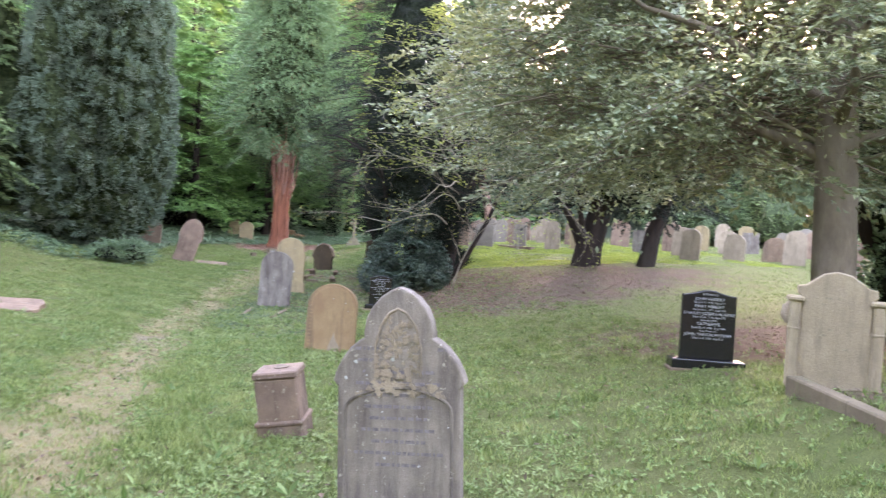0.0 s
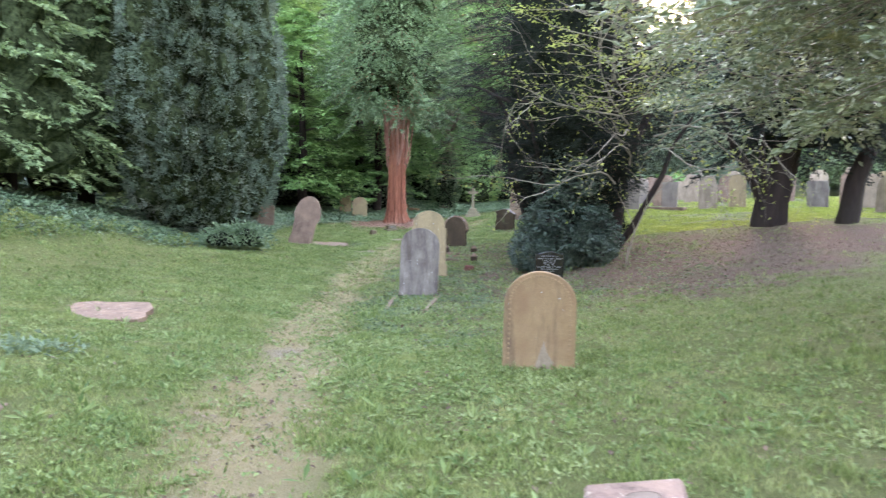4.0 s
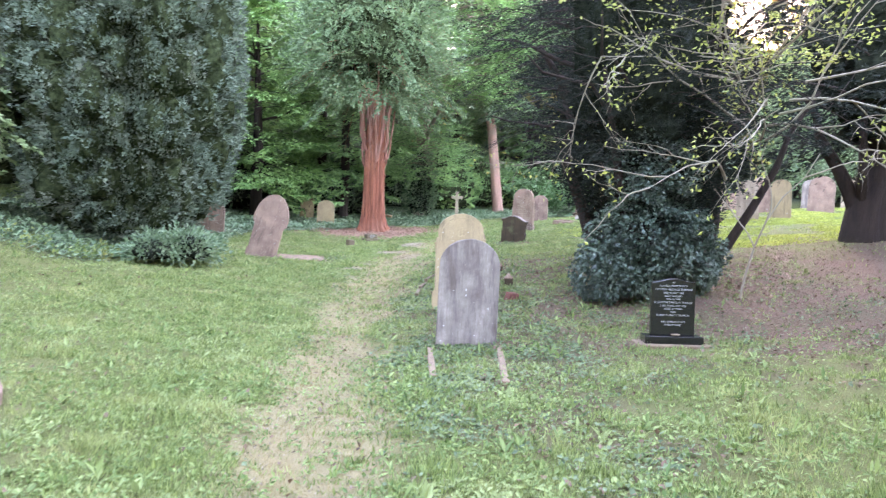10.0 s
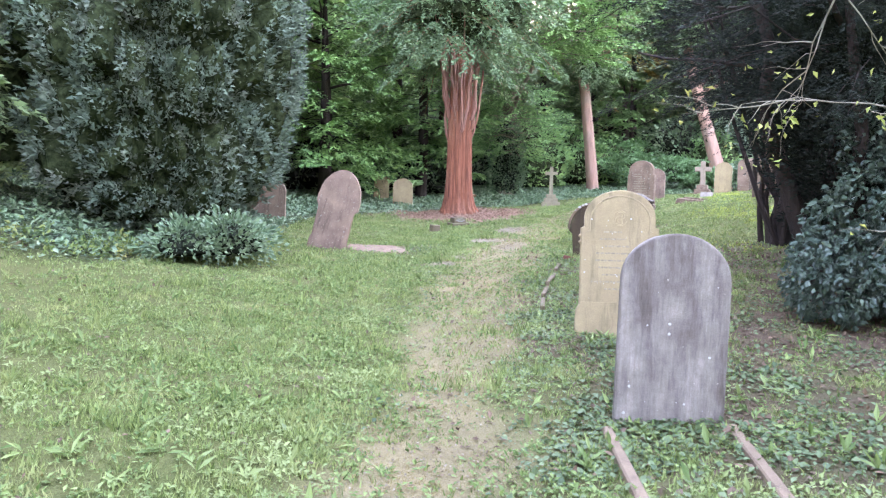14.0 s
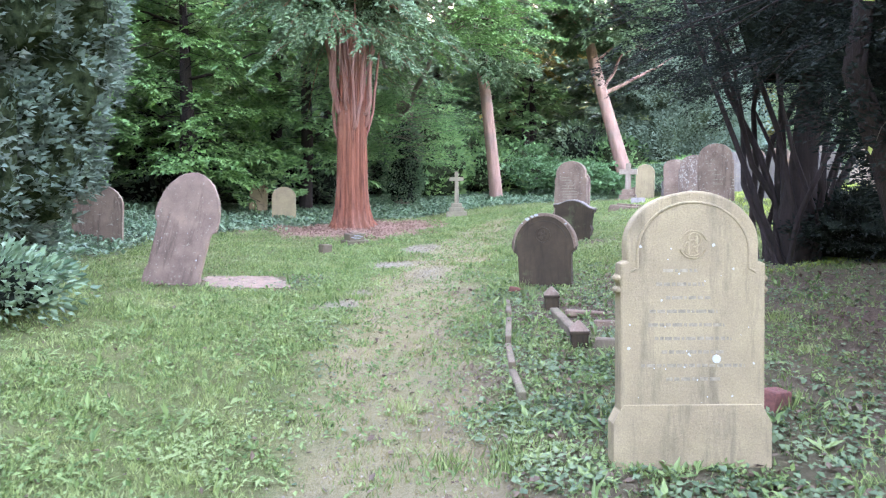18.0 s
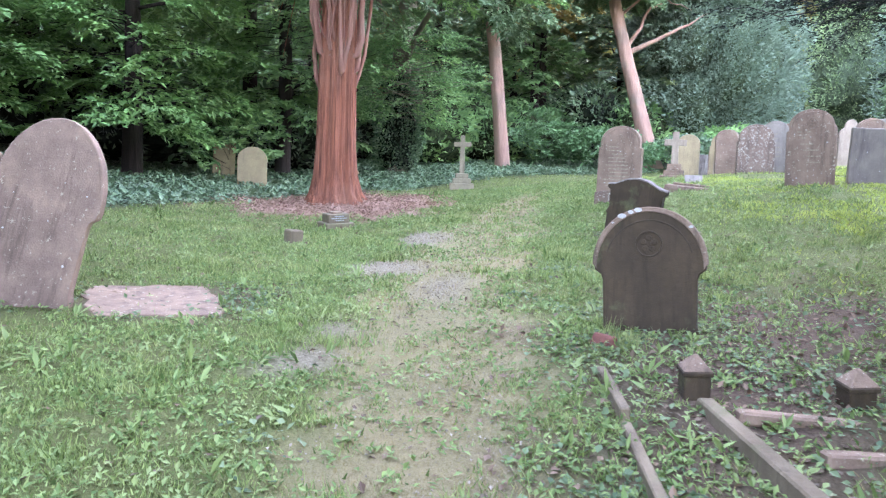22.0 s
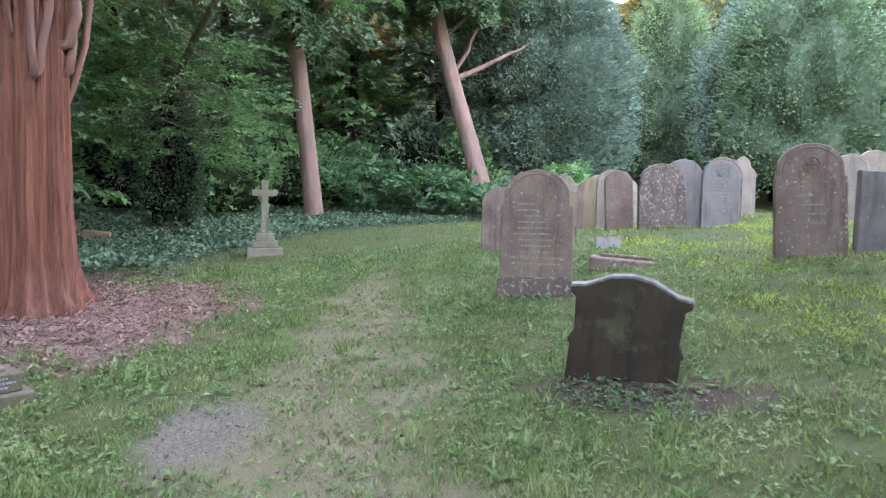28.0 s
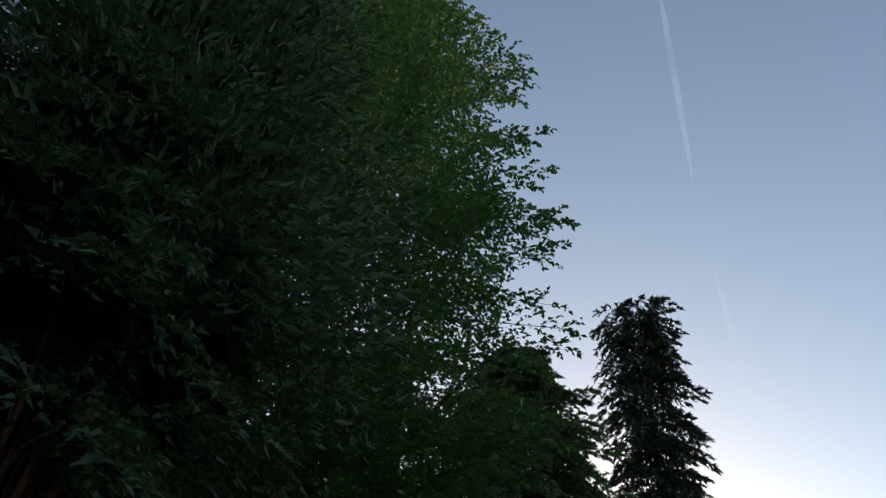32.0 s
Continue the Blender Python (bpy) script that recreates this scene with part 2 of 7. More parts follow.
def stone_mat(name, base, dark, stain, lichen=(0.55, 0.56, 0.5), lichen_at=0.66, streak=0.5, rough=0.9, green=0.0):
    """Weathered stone: two-scale mottling, rain streaks that run down, pale lichen, grain."""
    base, dark, stain, lichen = (tuple(v * k for v, k in zip(q, STONE_HUE)) for q in (base, dark, stain, lichen))
    m, nt, bsdf = mat_new(name)
    coord = nt.nodes.new("ShaderNodeTexCoord").outputs["Object"]
    info = nt.nodes.new("ShaderNodeObjectInfo")
    shift = nt.nodes.new("ShaderNodeVectorMath")
    shift.operation = "MULTIPLY_ADD"
    comb = nt.nodes.new("ShaderNodeCombineXYZ")
    for i in range(3):
        nt.links.new(info.outputs["Random"], comb.inputs[i])
    shift.inputs[1].default_value = (37, 23, 11)
    nt.links.new(comb.outputs[0], shift.inputs[0])
    nt.links.new(coord, shift.inputs[2])
    c = shift.outputs[0]
    col = mixed(nt, noise_fac(nt, 3.2, 6, 0.65, 0.35, 0.68, c), base, dark)
    col = mixed(nt, noise_fac(nt, 5.0, 5, 0.7, 0.55 - 0.12 * streak, 0.72, c, (1.6, 1.6, 0.22)), col, stain)
    if green:
        col = mixed(nt, noise_fac(nt, 2.3, 5, 0.7, 0.62 - green * 0.2, 0.8, c), col, (0.13, 0.15, 0.06))
    col = mixed(nt, noise_fac(nt, 22, 4, 0.75, lichen_at, lichen_at + 0.05, c), col, lichen)
    grain = noise_fac(nt, 130, 4, 0.7, 0.2, 0.8, c)
    col = mixed(nt, noise_fac(nt, 11, 6, 0.75, 0.42, 0.7, c), col, mixed(nt, 0.45, col, dark))
    col = mixed(nt, grain, col, mixed(nt, 0.45, col, (0.03, 0.025, 0.02)))
    nt.links.new(col, bsdf.inputs["Base Color"])
    bsdf.inputs["Roughness"].default_value = rough
    bsdf.inputs["Specular IOR Level"].default_value = 0.25
    bump(nt, bsdf, noise_fac(nt, 60, 8, 0.75, 0.0, 1.0, c), 0.6, 0.012)
    return m


LEAF_GAIN = (2.3, 1.95, 2.05)


def leaf_mat(name, a, b, c=None, rough=0.55, through_light=0.3, gain=LEAF_GAIN, seed_scale=1.3, spec=0.3):
    """Leaves: each one its own shade, whole boughs lighter or yellower, light shining through."""
    a, b, c = (tuple(min(1.0, v * k) for v, k in zip(q, gain)) if q else None for q in (a, b, c))
    m, nt, bsdf = mat_new(name)
    geo = nt.nodes.new("ShaderNodeNewGeometry")
    coord = nt.nodes.new("ShaderNodeTexCoord").outputs["Object"]
    col = mixed(nt, geo.outputs["Random Per Island"], a, b)
    if c:
        col = mixed(nt, noise_fac(nt, seed_scale, 3, 0.6, 0.5, 0.72, coord), col, c)
    nt.links.new(col, bsdf.inputs["Base Color"])
    bsdf.inputs["Roughness"].default_value = rough
    bsdf.inputs["Specular IOR Level"].default_value = spec
    tr = nt.nodes.new("ShaderNodeBsdfTranslucent")
    nt.links.new(col, tr.inputs["Color"])
    mix = nt.nodes.new("ShaderNodeMixShader")
    mix.inputs["Fac"].default_value = through_light
    nt.links.new(bsdf.outputs[0], mix.inputs[1])
    nt.links.new(tr.outputs[0], mix.inputs[2])
    nt.links.new(mix.outputs[0], nt.nodes["Material Output"].inputs["Surface"])
    return m


def bark_mat(name, a, b, c, scale=6.0, stretch=(1, 1, 0.12), depth=0.03):
    m, nt, bsdf = mat_new(name)
    coord = nt.nodes.new("ShaderNodeTexCoord").outputs["Object"]
    ribs = noise_fac(nt, scale, 6, 0.7, 0.3, 0.7, coord, stretch)
    col = mixed(nt, ribs, b, a)
    col = mixed(nt, noise_fac(nt, 0.9, 4, 0.6, 0.48, 0.75, coord), col, c)
    nt.links.new(col, bsdf.inputs["Base Color"])
    bsdf.inputs["Roughness"].default_value = 0.9
    bsdf.inputs["Specular IOR Level"].default_value = 0.2
    bump(nt, bsdf, ribs, 0.9, depth)
    return m


def plain_mat(name, colour, rough=0.6, vary=0.25, scale=12.0, metal=0.0, spec=0.4, relief=0.0):
    m, nt, bsdf = mat_new(name)
    dark = tuple(v * (1 - vary) for v in colour)
    nt.links.new(mixed(nt, noise_fac(nt, scale, 5, 0.65), colour, dark), bsdf.inputs["Base Color"])
    bsdf.inputs["Roughness"].default_value, bsdf.inputs["Metallic"].default_value = rough, metal
    bsdf.inputs["Specular IOR Level"].default_value = spec
    if relief:
        bump(nt, bsdf, noise_fac(nt, scale * 6, 5, 0.7, 0, 1), 0.6, relief)
    return m


SANDSTONE = stone_mat("buff_sandstone", (0.40, 0.315, 0.20), (0.29, 0.225, 0.145), (0.14, 0.115, 0.08), (0.55, 0.54, 0.47), 0.72, 0.3)
GOTHIC_STONE = stone_mat("weathered_grey_brown_stone", (0.37, 0.32, 0.295), (0.21, 0.175, 0.16), (0.05, 0.04, 0.04), (0.5, 0.47, 0.42), 0.62, 1.25)
ORANGE_STONE = stone_mat("orange_sandstone", (0.42, 0.29, 0.17), (0.30, 0.185, 0.115), (0.16, 0.11, 0.085), (0.6, 0.58, 0.5), 0.73, 0.5)
CROSS_STONE = stone_mat("grey_buff_stone", (0.34, 0.295, 0.225), (0.22, 0.19, 0.145), (0.12, 0.105, 0.08), (0.5, 0.49, 0.44), 0.66, 0.4)
GREY_STONE = stone_mat("grey_streaked_stone", (0.38, 0.35, 0.345), (0.17, 0.145, 0.14), (0.055, 0.042, 0.042), (0.52, 0.48, 0.46), 0.66, 1.25)
PINK_STONE = stone_mat("red_sandstone", (0.33, 0.225, 0.185), (0.17, 0.115, 0.10), (0.085, 0.06, 0.052), (0.48, 0.42, 0.36), 0.60, 0.15)
BROWN_STONE = stone_mat("brown_weathered_stone", (0.30, 0.205, 0.16), (0.17, 0.115, 0.09), (0.075, 0.056, 0.045), (0.5, 0.45, 0.39), 0.60, 0.4)
DARK_STONE = stone_mat("dark_mossy_stone", (0.075, 0.05, 0.029), (0.04, 0.027, 0.017), (0.018, 0.013, 0.008), (0.36, 0.35, 0.3), 0.80, 0.7, green=0.2)
SLATE_STONE = stone_mat("blue_slate", (0.28, 0.245, 0.225), (0.19, 0.165, 0.155), (0.11, 0.095, 0.09), (0.36, 0.35, 0.34), 0.77, 0.4, 0.7)
PALE_STONE = stone_mat("pale_limestone", (0.40, 0.325, 0.27), (0.28, 0.225, 0.185), (0.18, 0.14, 0.11), (0.55, 0.54, 0.49), 0.71, 0.6)
CARVING = stone_mat("pale_carving", (0.42, 0.34, 0.27), (0.27, 0.215, 0.175), (0.14, 0.11, 0.09), (0.5, 0.5, 0.46), 0.66, 0.4)
BUFF_LIME = stone_mat("buff_limestone", (0.40, 0.33, 0.25), (0.29, 0.235, 0.175), (0.2, 0.16, 0.12), (0.5, 0.47, 0.4), 0.74, 0.4)
WHITE_LICHEN = stone_mat("lichen_covered_stone", (0.22, 0.155, 0.125), (0.15, 0.105, 0.09), (0.09, 0.066, 0.058), (0.50, 0.48, 0.44), 0.56, 0.5)
KERB_STONE = stone_mat("kerb_stone", (0.21, 0.165, 0.12), (0.13, 0.10, 0.07), (0.07, 0.056, 0.04), (0.4, 0.39, 0.35), 0.72, 0.2, green=0.5)
CONCRETE = stone_mat("old_concrete", (0.25, 0.185, 0.135), (0.17, 0.125, 0.095), (0.10, 0.075, 0.058), (0.42, 0.41, 0.36), 0.73, 0.2, green=0.2)
GRANITE = plain_mat("polished_black_granite", (0.012, 0.0115, 0.0115), 0.2, 0.4, 90, spec=0.6)
GRANITE_ROUGH = plain_mat("honed_black_granite", (0.014, 0.013, 0.0125), 0.4, 0.4, 60, spec=0.25, relief=0.002)
LETTERING = plain_mat("pale_lettering", (0.33, 0.33, 0.31), 0.7, 0.3, 40)
CARVED = plain_mat("cut_letters", (0.32, 0.255, 0.165), 0.95, 0.5, 30)
WORN_CUT = plain_mat("weathered_cut_letters", (0.23, 0.19, 0.18), 0.95, 0.5, 30)
LICHEN = plain_mat("white_lichen", (0.44, 0.42, 0.37), 0.95, 0.2, 60)
PETALS = plain_mat("white_petals", (0.8, 0.78, 0.74), 0.6, 0.12, 30)
MOSS = plain_mat("dry_mossy_soil", (0.17, 0.155, 0.065), 0.95, 0.6, 7, relief=0.01)
MUD = plain_mat("bare_earth", (0.20, 0.145, 0.10), 0.95, 0.4, 9, relief=0.01)

BARK_RED = bark_mat("red_cedar_bark", (0.43, 0.15, 0.082), (0.075, 0.026, 0.017), (0.30, 0.135, 0.085), 13.0, (1, 1, 0.05), 0.05)
BARK_BROWN = bark_mat("red_brown_bark", (0.17, 0.06, 0.042), (0.06, 0.025, 0.018), (0.11, 0.055, 0.04), 7.0, (1, 1, 0.08), 0.03)
BARK_LIMB = bark_mat("cedar_limb_bark", (0.34, 0.16, 0.11), (0.20, 0.085, 0.06), (0.26, 0.15, 0.11), 8.0, (1, 1, 0.1), 0.015)
BARK_PINK = bark_mat("peeling_pink_bark", (0.35, 0.20, 0.145), (0.20, 0.11, 0.08), (0.20, 0.15, 0.115), 6.0, (1, 1, 0.15), 0.02)
BARK_GREY = bark_mat("grey_brown_bark", (0.23, 0.18, 0.13), (0.13, 0.10, 0.075), (0.17, 0.15, 0.10), 9.0, (1, 1, 0.35), 0.015)
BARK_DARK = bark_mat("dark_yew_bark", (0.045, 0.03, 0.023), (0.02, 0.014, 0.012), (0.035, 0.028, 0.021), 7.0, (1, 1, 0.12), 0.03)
TWIG = bark_mat("bare_grey_twigs", (0.27, 0.23, 0.17), (0.17, 0.14, 0.10), (0.2, 0.2, 0.13), 9.0, (1, 1, 0.4), 0.005)

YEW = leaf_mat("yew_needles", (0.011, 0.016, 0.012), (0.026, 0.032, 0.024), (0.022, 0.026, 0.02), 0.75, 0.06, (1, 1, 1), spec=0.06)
IRISH_YEW = leaf_mat("irish_yew_needles", (0.055, 0.088, 0.058), (0.09, 0.13, 0.086), (0.105, 0.125, 0.085), 0.75, 0.12, (1.5, 1.4, 1.45), spec=0.1)
CYPRESS = leaf_mat("cypress_sprays", (0.045, 0.088, 0.036), (0.095, 0.16, 0.065), (0.135, 0.20, 0.08), 0.6, 0.25)
CEDAR = leaf_mat("cedar_sprays", (0.03, 0.065, 0.028), (0.055, 0.105, 0.045), (0.075, 0.12, 0.05), 0.6, 0.2)
BLUE_CYPRESS = leaf_mat("blue_green_cypress", (0.05, 0.088, 0.058), (0.07, 0.115, 0.073), (0.085, 0.135, 0.085), 0.7, 0.2)
SPRUCE = leaf_mat("spruce_needles", (0.025, 0.04, 0.026), (0.045, 0.065, 0.042), None, 0.6, 0.1, (0.9, 0.9, 0.9))
HOLLY = leaf_mat("holly_leaves", (0.045, 0.07, 0.036), (0.11, 0.145, 0.075), (0.17, 0.185, 0.075), 0.3, 0.2, seed_scale=0.8)
LIME_LEAF = leaf_mat("yellow_green_leaves", (0.085, 0.13, 0.03), (0.16, 0.20, 0.045), (0.14, 0.15, 0.04), 0.5, 0.4)
BEECH = leaf_mat("beech_leaves", (0.05, 0.115, 0.03), (0.105, 0.205, 0.055), (0.12, 0.22, 0.06), 0.5, 0.16, (2.0, 1.95, 2.3), seed_scale=0.7)
WOOD_LEAF = leaf_mat("woodland_leaves", (0.042, 0.09, 0.028), (0.095, 0.175, 0.052), (0.14, 0.225, 0.06), 0.5, 0.4, (2.5, 2.4, 3.1), seed_scale=0.25)
# Gold leaf colour that carries the low sun's glow behind the wood.
GOLD_LEAF = leaf_mat("gold_sunlit_leaves", (0.26, 0.2, 0.05), (0.36, 0.29, 0.08), (0.16, 0.18, 0.06), 0.5, 0.45, (1, 1, 1))
LAUREL = leaf_mat("laurel_leaves", (0.05, 0.12, 0.035), (0.09, 0.19, 0.055), (0.12, 0.22, 0.07), 0.4, 0.25, (1.35, 1.3, 1.75))
IVY = leaf_mat("ivy_leaves", (0.026, 0.06, 0.034), (0.07, 0.125, 0.07), (0.09, 0.14, 0.085), 0.35, 0.2, (2.35, 2.0, 1.85))
WEED = leaf_mat("weed_leaves", (0.05, 0.105, 0.026), (0.155, 0.235, 0.072), (0.18, 0.245, 0.09), 0.5, 0.35, (1.4, 1.25, 1.35), spec=0.25)
SCRUB = leaf_mat("scrub_leaves", (0.06, 0.11, 0.035), (0.15, 0.19, 0.06), (0.24, 0.22, 0.07), 0.5, 0.35, (1.4, 1.35, 1.3), seed_scale=0.9)
SILVER_WEED = leaf_mat("silvery_weed_leaves", (0.10, 0.15, 0.085), (0.16, 0.22, 0.13), None, 0.6, 0.25, (1.2, 1.2, 1.2))
# A darker copy of the ivy; the shade under the yew is its colour.
SHADED_IVY = leaf_mat("shaded_ivy_leaves", (0.016, 0.034, 0.024), (0.045, 0.075, 0.052), (0.06, 0.09, 0.06), 0.35, 0.1, (1.6, 1.5, 1.5))
GROUND_IVY = leaf_mat("ground_ivy_leaves", (0.035, 0.07, 0.03), (0.105, 0.165, 0.075), (0.13, 0.185, 0.085), 0.5, 0.3, (1.35, 1.2, 1.25), spec=0.25)
GRASS = leaf_mat("grass_blades", (0.035, 0.062, 0.015), (0.165, 0.225, 0.075), (0.195, 0.225, 0.09), 0.5, 0.35, (1.6, 1.5, 1.5), seed_scale=1.6, spec=0.2)
DRY_GRASS = leaf_mat("dry_grass", (0.13, 0.12, 0.05), (0.23, 0.20, 0.10), None, 0.7, 0.3, (1.4, 1.2, 1.1))
BRIGHT_LAWN = leaf_mat("brightened_lawn_blades", (0.10, 0.13, 0.03), (0.20, 0.25, 0.07), (0.23, 0.26, 0.08), 0.55, 0.4, (1.8, 1.75, 1.4), seed_scale=1.2, spec=0.15)
DEAD_LEAF = leaf_mat("dead_leaves", (0.085, 0.05, 0.031), (0.21, 0.135, 0.085), (0.14, 0.11, 0.075), 0.7, 0.2, (1, 1, 1))
CHIPS = leaf_mat("bark_chips", (0.19, 0.10, 0.068), (0.40, 0.245, 0.175), (0.21, 0.115, 0.08), 0.85, 0.0, (1, 1, 1), seed_scale=2.0)
STONE_CHIPS = leaf_mat("stone_chippings", (0.14, 0.11, 0.075), (0.36, 0.30, 0.225), None, 0.9, 0.0, (1, 1, 1), spec=0.05)

# Crown fillers: the shade deep among the leaves is put into these colours.
SHADE_CORE = plain_mat("shade_green_crown_filler", (0.055, 0.075, 0.034), 1.0, 0.8, 9.0, spec=0.0, relief=0.06)
# Paler filler for far crowns, so the gaps between leaves show less dark.
FAR_CORE = plain_mat("pale_far_crown_filler", (0.11, 0.15, 0.085), 1.0, 0.6, 5.0, spec=0.0, relief=0.1)
DEEP_SHADE_CORE = plain_mat("deep_shade_crown_filler", (0.024, 0.030, 0.020), 1.0, 0.7, 9.0, spec=0.0, relief=0.05)


# ---- ground ----
def vnoise(x, y, size, seed=0):
    """Smooth value noise in numpy, from 0 to 1; size in metres."""
    gx, gy = np.asarray(x, float) / size + 71.3 * seed, np.asarray(y, float) / size + 37.7 * seed
    ix, iy = np.floor(gx), np.floor(gy)
    fx, fy = gx - ix, gy - iy
    fx, fy = fx * fx * (3 - 2 * fx), fy * fy * (3 - 2 * fy)

    def rnd(a, b):
        s = np.sin(a * 127.1 + b * 311.7 + seed * 17.0) * 43758.5453
        return s - np.floor(s)

    return (rnd(ix, iy) * (1 - fx) + rnd(ix + 1, iy) * fx) * (1 - fy) + (rnd(ix, iy + 1) * (1 - fx) + rnd(ix + 1, iy + 1) * fx) * fy


TRACK = ((1.5, -9), (1.0, 0), (0.7, 3.5), (0.5, 6.2), (0.4, 8), (0.35, 10.5), (0.5, 13.2), (0.8, 16), (1.2, 18.2), (1.45, 20), (2.0, 22), (2.8, 24.5), (3.45, 26.1), (4.6, 28.7), (5.6, 30.5), (6.6, 33.5), (8.5, 38))


def track_x(y):
    return np.interp(y, [p[1] for p in TRACK], [p[0] for p in TRACK])


def blob(x, y, cx, cy, rx, ry, turn=0.0, soft=0.35):
    c, s = math.cos(radians(turn)), math.sin(radians(turn))
    dx, dy = x - cx, y - cy
    d = np.sqrt(((dx * c + dy * s) / rx) ** 2 + ((dy * c - dx * s) / ry) ** 2)
    d = d + 0.7 * (vnoise(x, y, 0.5, 3) - 0.5) + 0.35 * (vnoise(x, y, 0.17, 4) - 0.5)
    return 1 - smooth(1 - soft, 1 + soft, d)


def ivy_edge(y):
    """Where the ivy on the bank begins, to the left of the path."""
    return np.interp(y, (-8, 4, 9, 13, 17, 20, 24, 27, 30, 33, 36, 40, 46), (-7.6, -7.8, -7.5, -6.4, -4.7, -3.1, -2.9, -2.2, 0.2, 2.6, 4.6, 7.5, 13.0))


def masks(x, y):
    wob = 0.4 * (vnoise(x, y, 0.9, 1) - 0.5) + 0.3 * (vnoise(x, y, 0.28, 2) - 0.5)
    off = np.abs(x - track_x(y))
    half = np.interp(y, (-9, 0, 6, 12, 17, 22, 27, 30, 33), (0.36, 0.42, 0.46, 0.5, 0.65, 0.72, 0.65, 0.4, 0.1))
    path = (1 - smooth(half - 0.28, half + 0.3, off + wob)) * (1 - smooth(29, 32.5, y))
    grav = np.maximum.reduce([blob(x, y, *g) for g in ((1.72, 23.65, 0.36, 0.55, -30, 0.6), (2.45, 25.7, 0.32, 0.55, -28, 0.5), (0.78, 20.66, 0.22, 0.3, -25, 0.9), (1.0, 21.3, 0.16, 0.3, -20, 0.9), (0.25, 8.3, 0.16, 0.26, 0, 0.9), (2.1, 22.6, 0.25, 0.5, -20, 0.9))])
    mulch = np.maximum(blob(x, y, 1.6, 29.5, 1.9, 1.6, -10), blob(x, y, -7.3, 7.6, 1.7, 2.0, 10))
    litter = np.maximum.reduce([blob(x, y, 6.2, 16.6, 3.4, 3.0, 20, 0.5), blob(x, y, 11.0, 16.5, 4.0, 3.0, 30, 0.5), blob(x, y, 4.6, 19.6, 1.9, 1.8, 0, 0.5), blob(x, y, 3.1, 19.3, 1.0, 1.5, -20, 0.6), blob(x, y, 3.8, 20.4, 1.0, 0.6, 0), blob(x, y, -10.6, 4.6, 3.2, 3.4, 20, 0.3), blob(x, y, -0.25, 22.25, 0.75, 0.6, 0, 0.6), blob(x, y, 5.15, 25.05, 0.75, 0.35, -45, 0.5), blob(x, y, 2.0, 32.4, 1.6, 0.6, 0, 0.5), blob(x, y, 9.2, 5.6, 2.2, 2.2, 0, 0.5), 0.75 * blob(x, y, 2.9, 15.4, 1.5, 5.5, -5, 0.5), blob(x, y, 7.2, 14.0, 4.0, 2.4, 10, 0.4), blob(x, y, 7.6, 0.3, 1.0, 1.4, 0, 0.5)])
    ivy = smooth(-0.5, 0.6, ivy_edge(y) - x + 0.9 * (vnoise(x, y, 1.1, 5) - 0.5))
    ivy = np.maximum(ivy, smooth(38.5, 41, y + 1.2 * (vnoise(x, y, 1.3, 6) - 0.5) - 0.5 * np.clip(x - 9, 0, 30)))
    ivy = np.maximum(ivy, smooth(36, 42, np.hypot(x - 6, y - 18)) * (1 - smooth(14, 20, x) * (1 - smooth(40, 44, y))))
    ivy = ivy * (1 - 0.95 * np.minimum(1, 1.3 * litter) * (x < -5))
    ivy = ivy * (1 - np.minimum(1, mulch * 1.2))
    return path, grav, mulch, litter, ivy


def needles(x, y):
    """Red-brown needle litter on the bare bank under the evergreens."""
    return np.maximum(blob(x, y, -11.2, 4.4, 3.6, 3.6, 20, 0.25), blob(x, y, -9.4, 7.0, 1.5, 2.0, 10, 0.4))


def height(x, y):
    """The ground as it lies, with its small unevenness."""
    z = lay(x, y)
    z = z + 0.07 * (vnoise(x, y, 2.7, 8) - 0.5) + 0.035 * (vnoise(x, y, 0.7, 9) - 0.5)
    path, grav, mulch, litter, ivy = masks(x, y)
    return z - 0.03 * path + 0.16 * needles(x, y) * (vnoise(x, y, 0.6, 14) - 0.3) + 0.05 * mulch * vnoise(x, y, 0.4, 11) + 0.05 * ivy * vnoise(x, y, 0.5, 12)


def ground_mesh():
    def steps(knots):
        out = [knots[0][0]]
        for (a, s), (b, _) in zip(knots, knots[1:]):
            n = max(1, round((b - a) / s))
            out += [a + (b - a) * (i + 1) / n for i in range(n)]
        return np.array(out)

    xs = steps([(-400, 60), (-100, 12), (-40, 2.5), (-14, 0.4), (-5, 0.1), (6, 0.2), (14, 0.6), (32, 3), (80, 15), (140, 60), (500, 60)])
    ys = steps([(-400, 60), (-100, 12), (-40, 3), (-10, 0.5), (-2, 0.12), (31, 0.3), (46, 1.0), (70, 5), (130, 15), (190, 60), (600, 60)])
    gx, gy = np.meshgrid(xs, ys)
    x, y = gx.ravel(), gy.ravel()
    z = height(x, y)
    far = smooth(60, 200, np.hypot(x, y - 20))
    v = np.stack([x, y, z * (1 - far) + 9 * far], 1)
    nx, ny = len(xs), len(ys)
    i = (np.arange(ny - 1)[:, None] * nx + np.arange(nx - 1)[None]).ravel()
    me = arrays_mesh("ground", v, 4, np.stack([i, i + 1, i + nx + 1, i + nx], 1), GROUND, True)
    for name, values in zip(("path", "gravel", "mulch", "litter", "ivy", "needles"), (*masks(x, y), needles(x, y))):
        me.attributes.new(name, "FLOAT", "POINT").data.foreach_set("value", values.astype(np.float32))
    return me


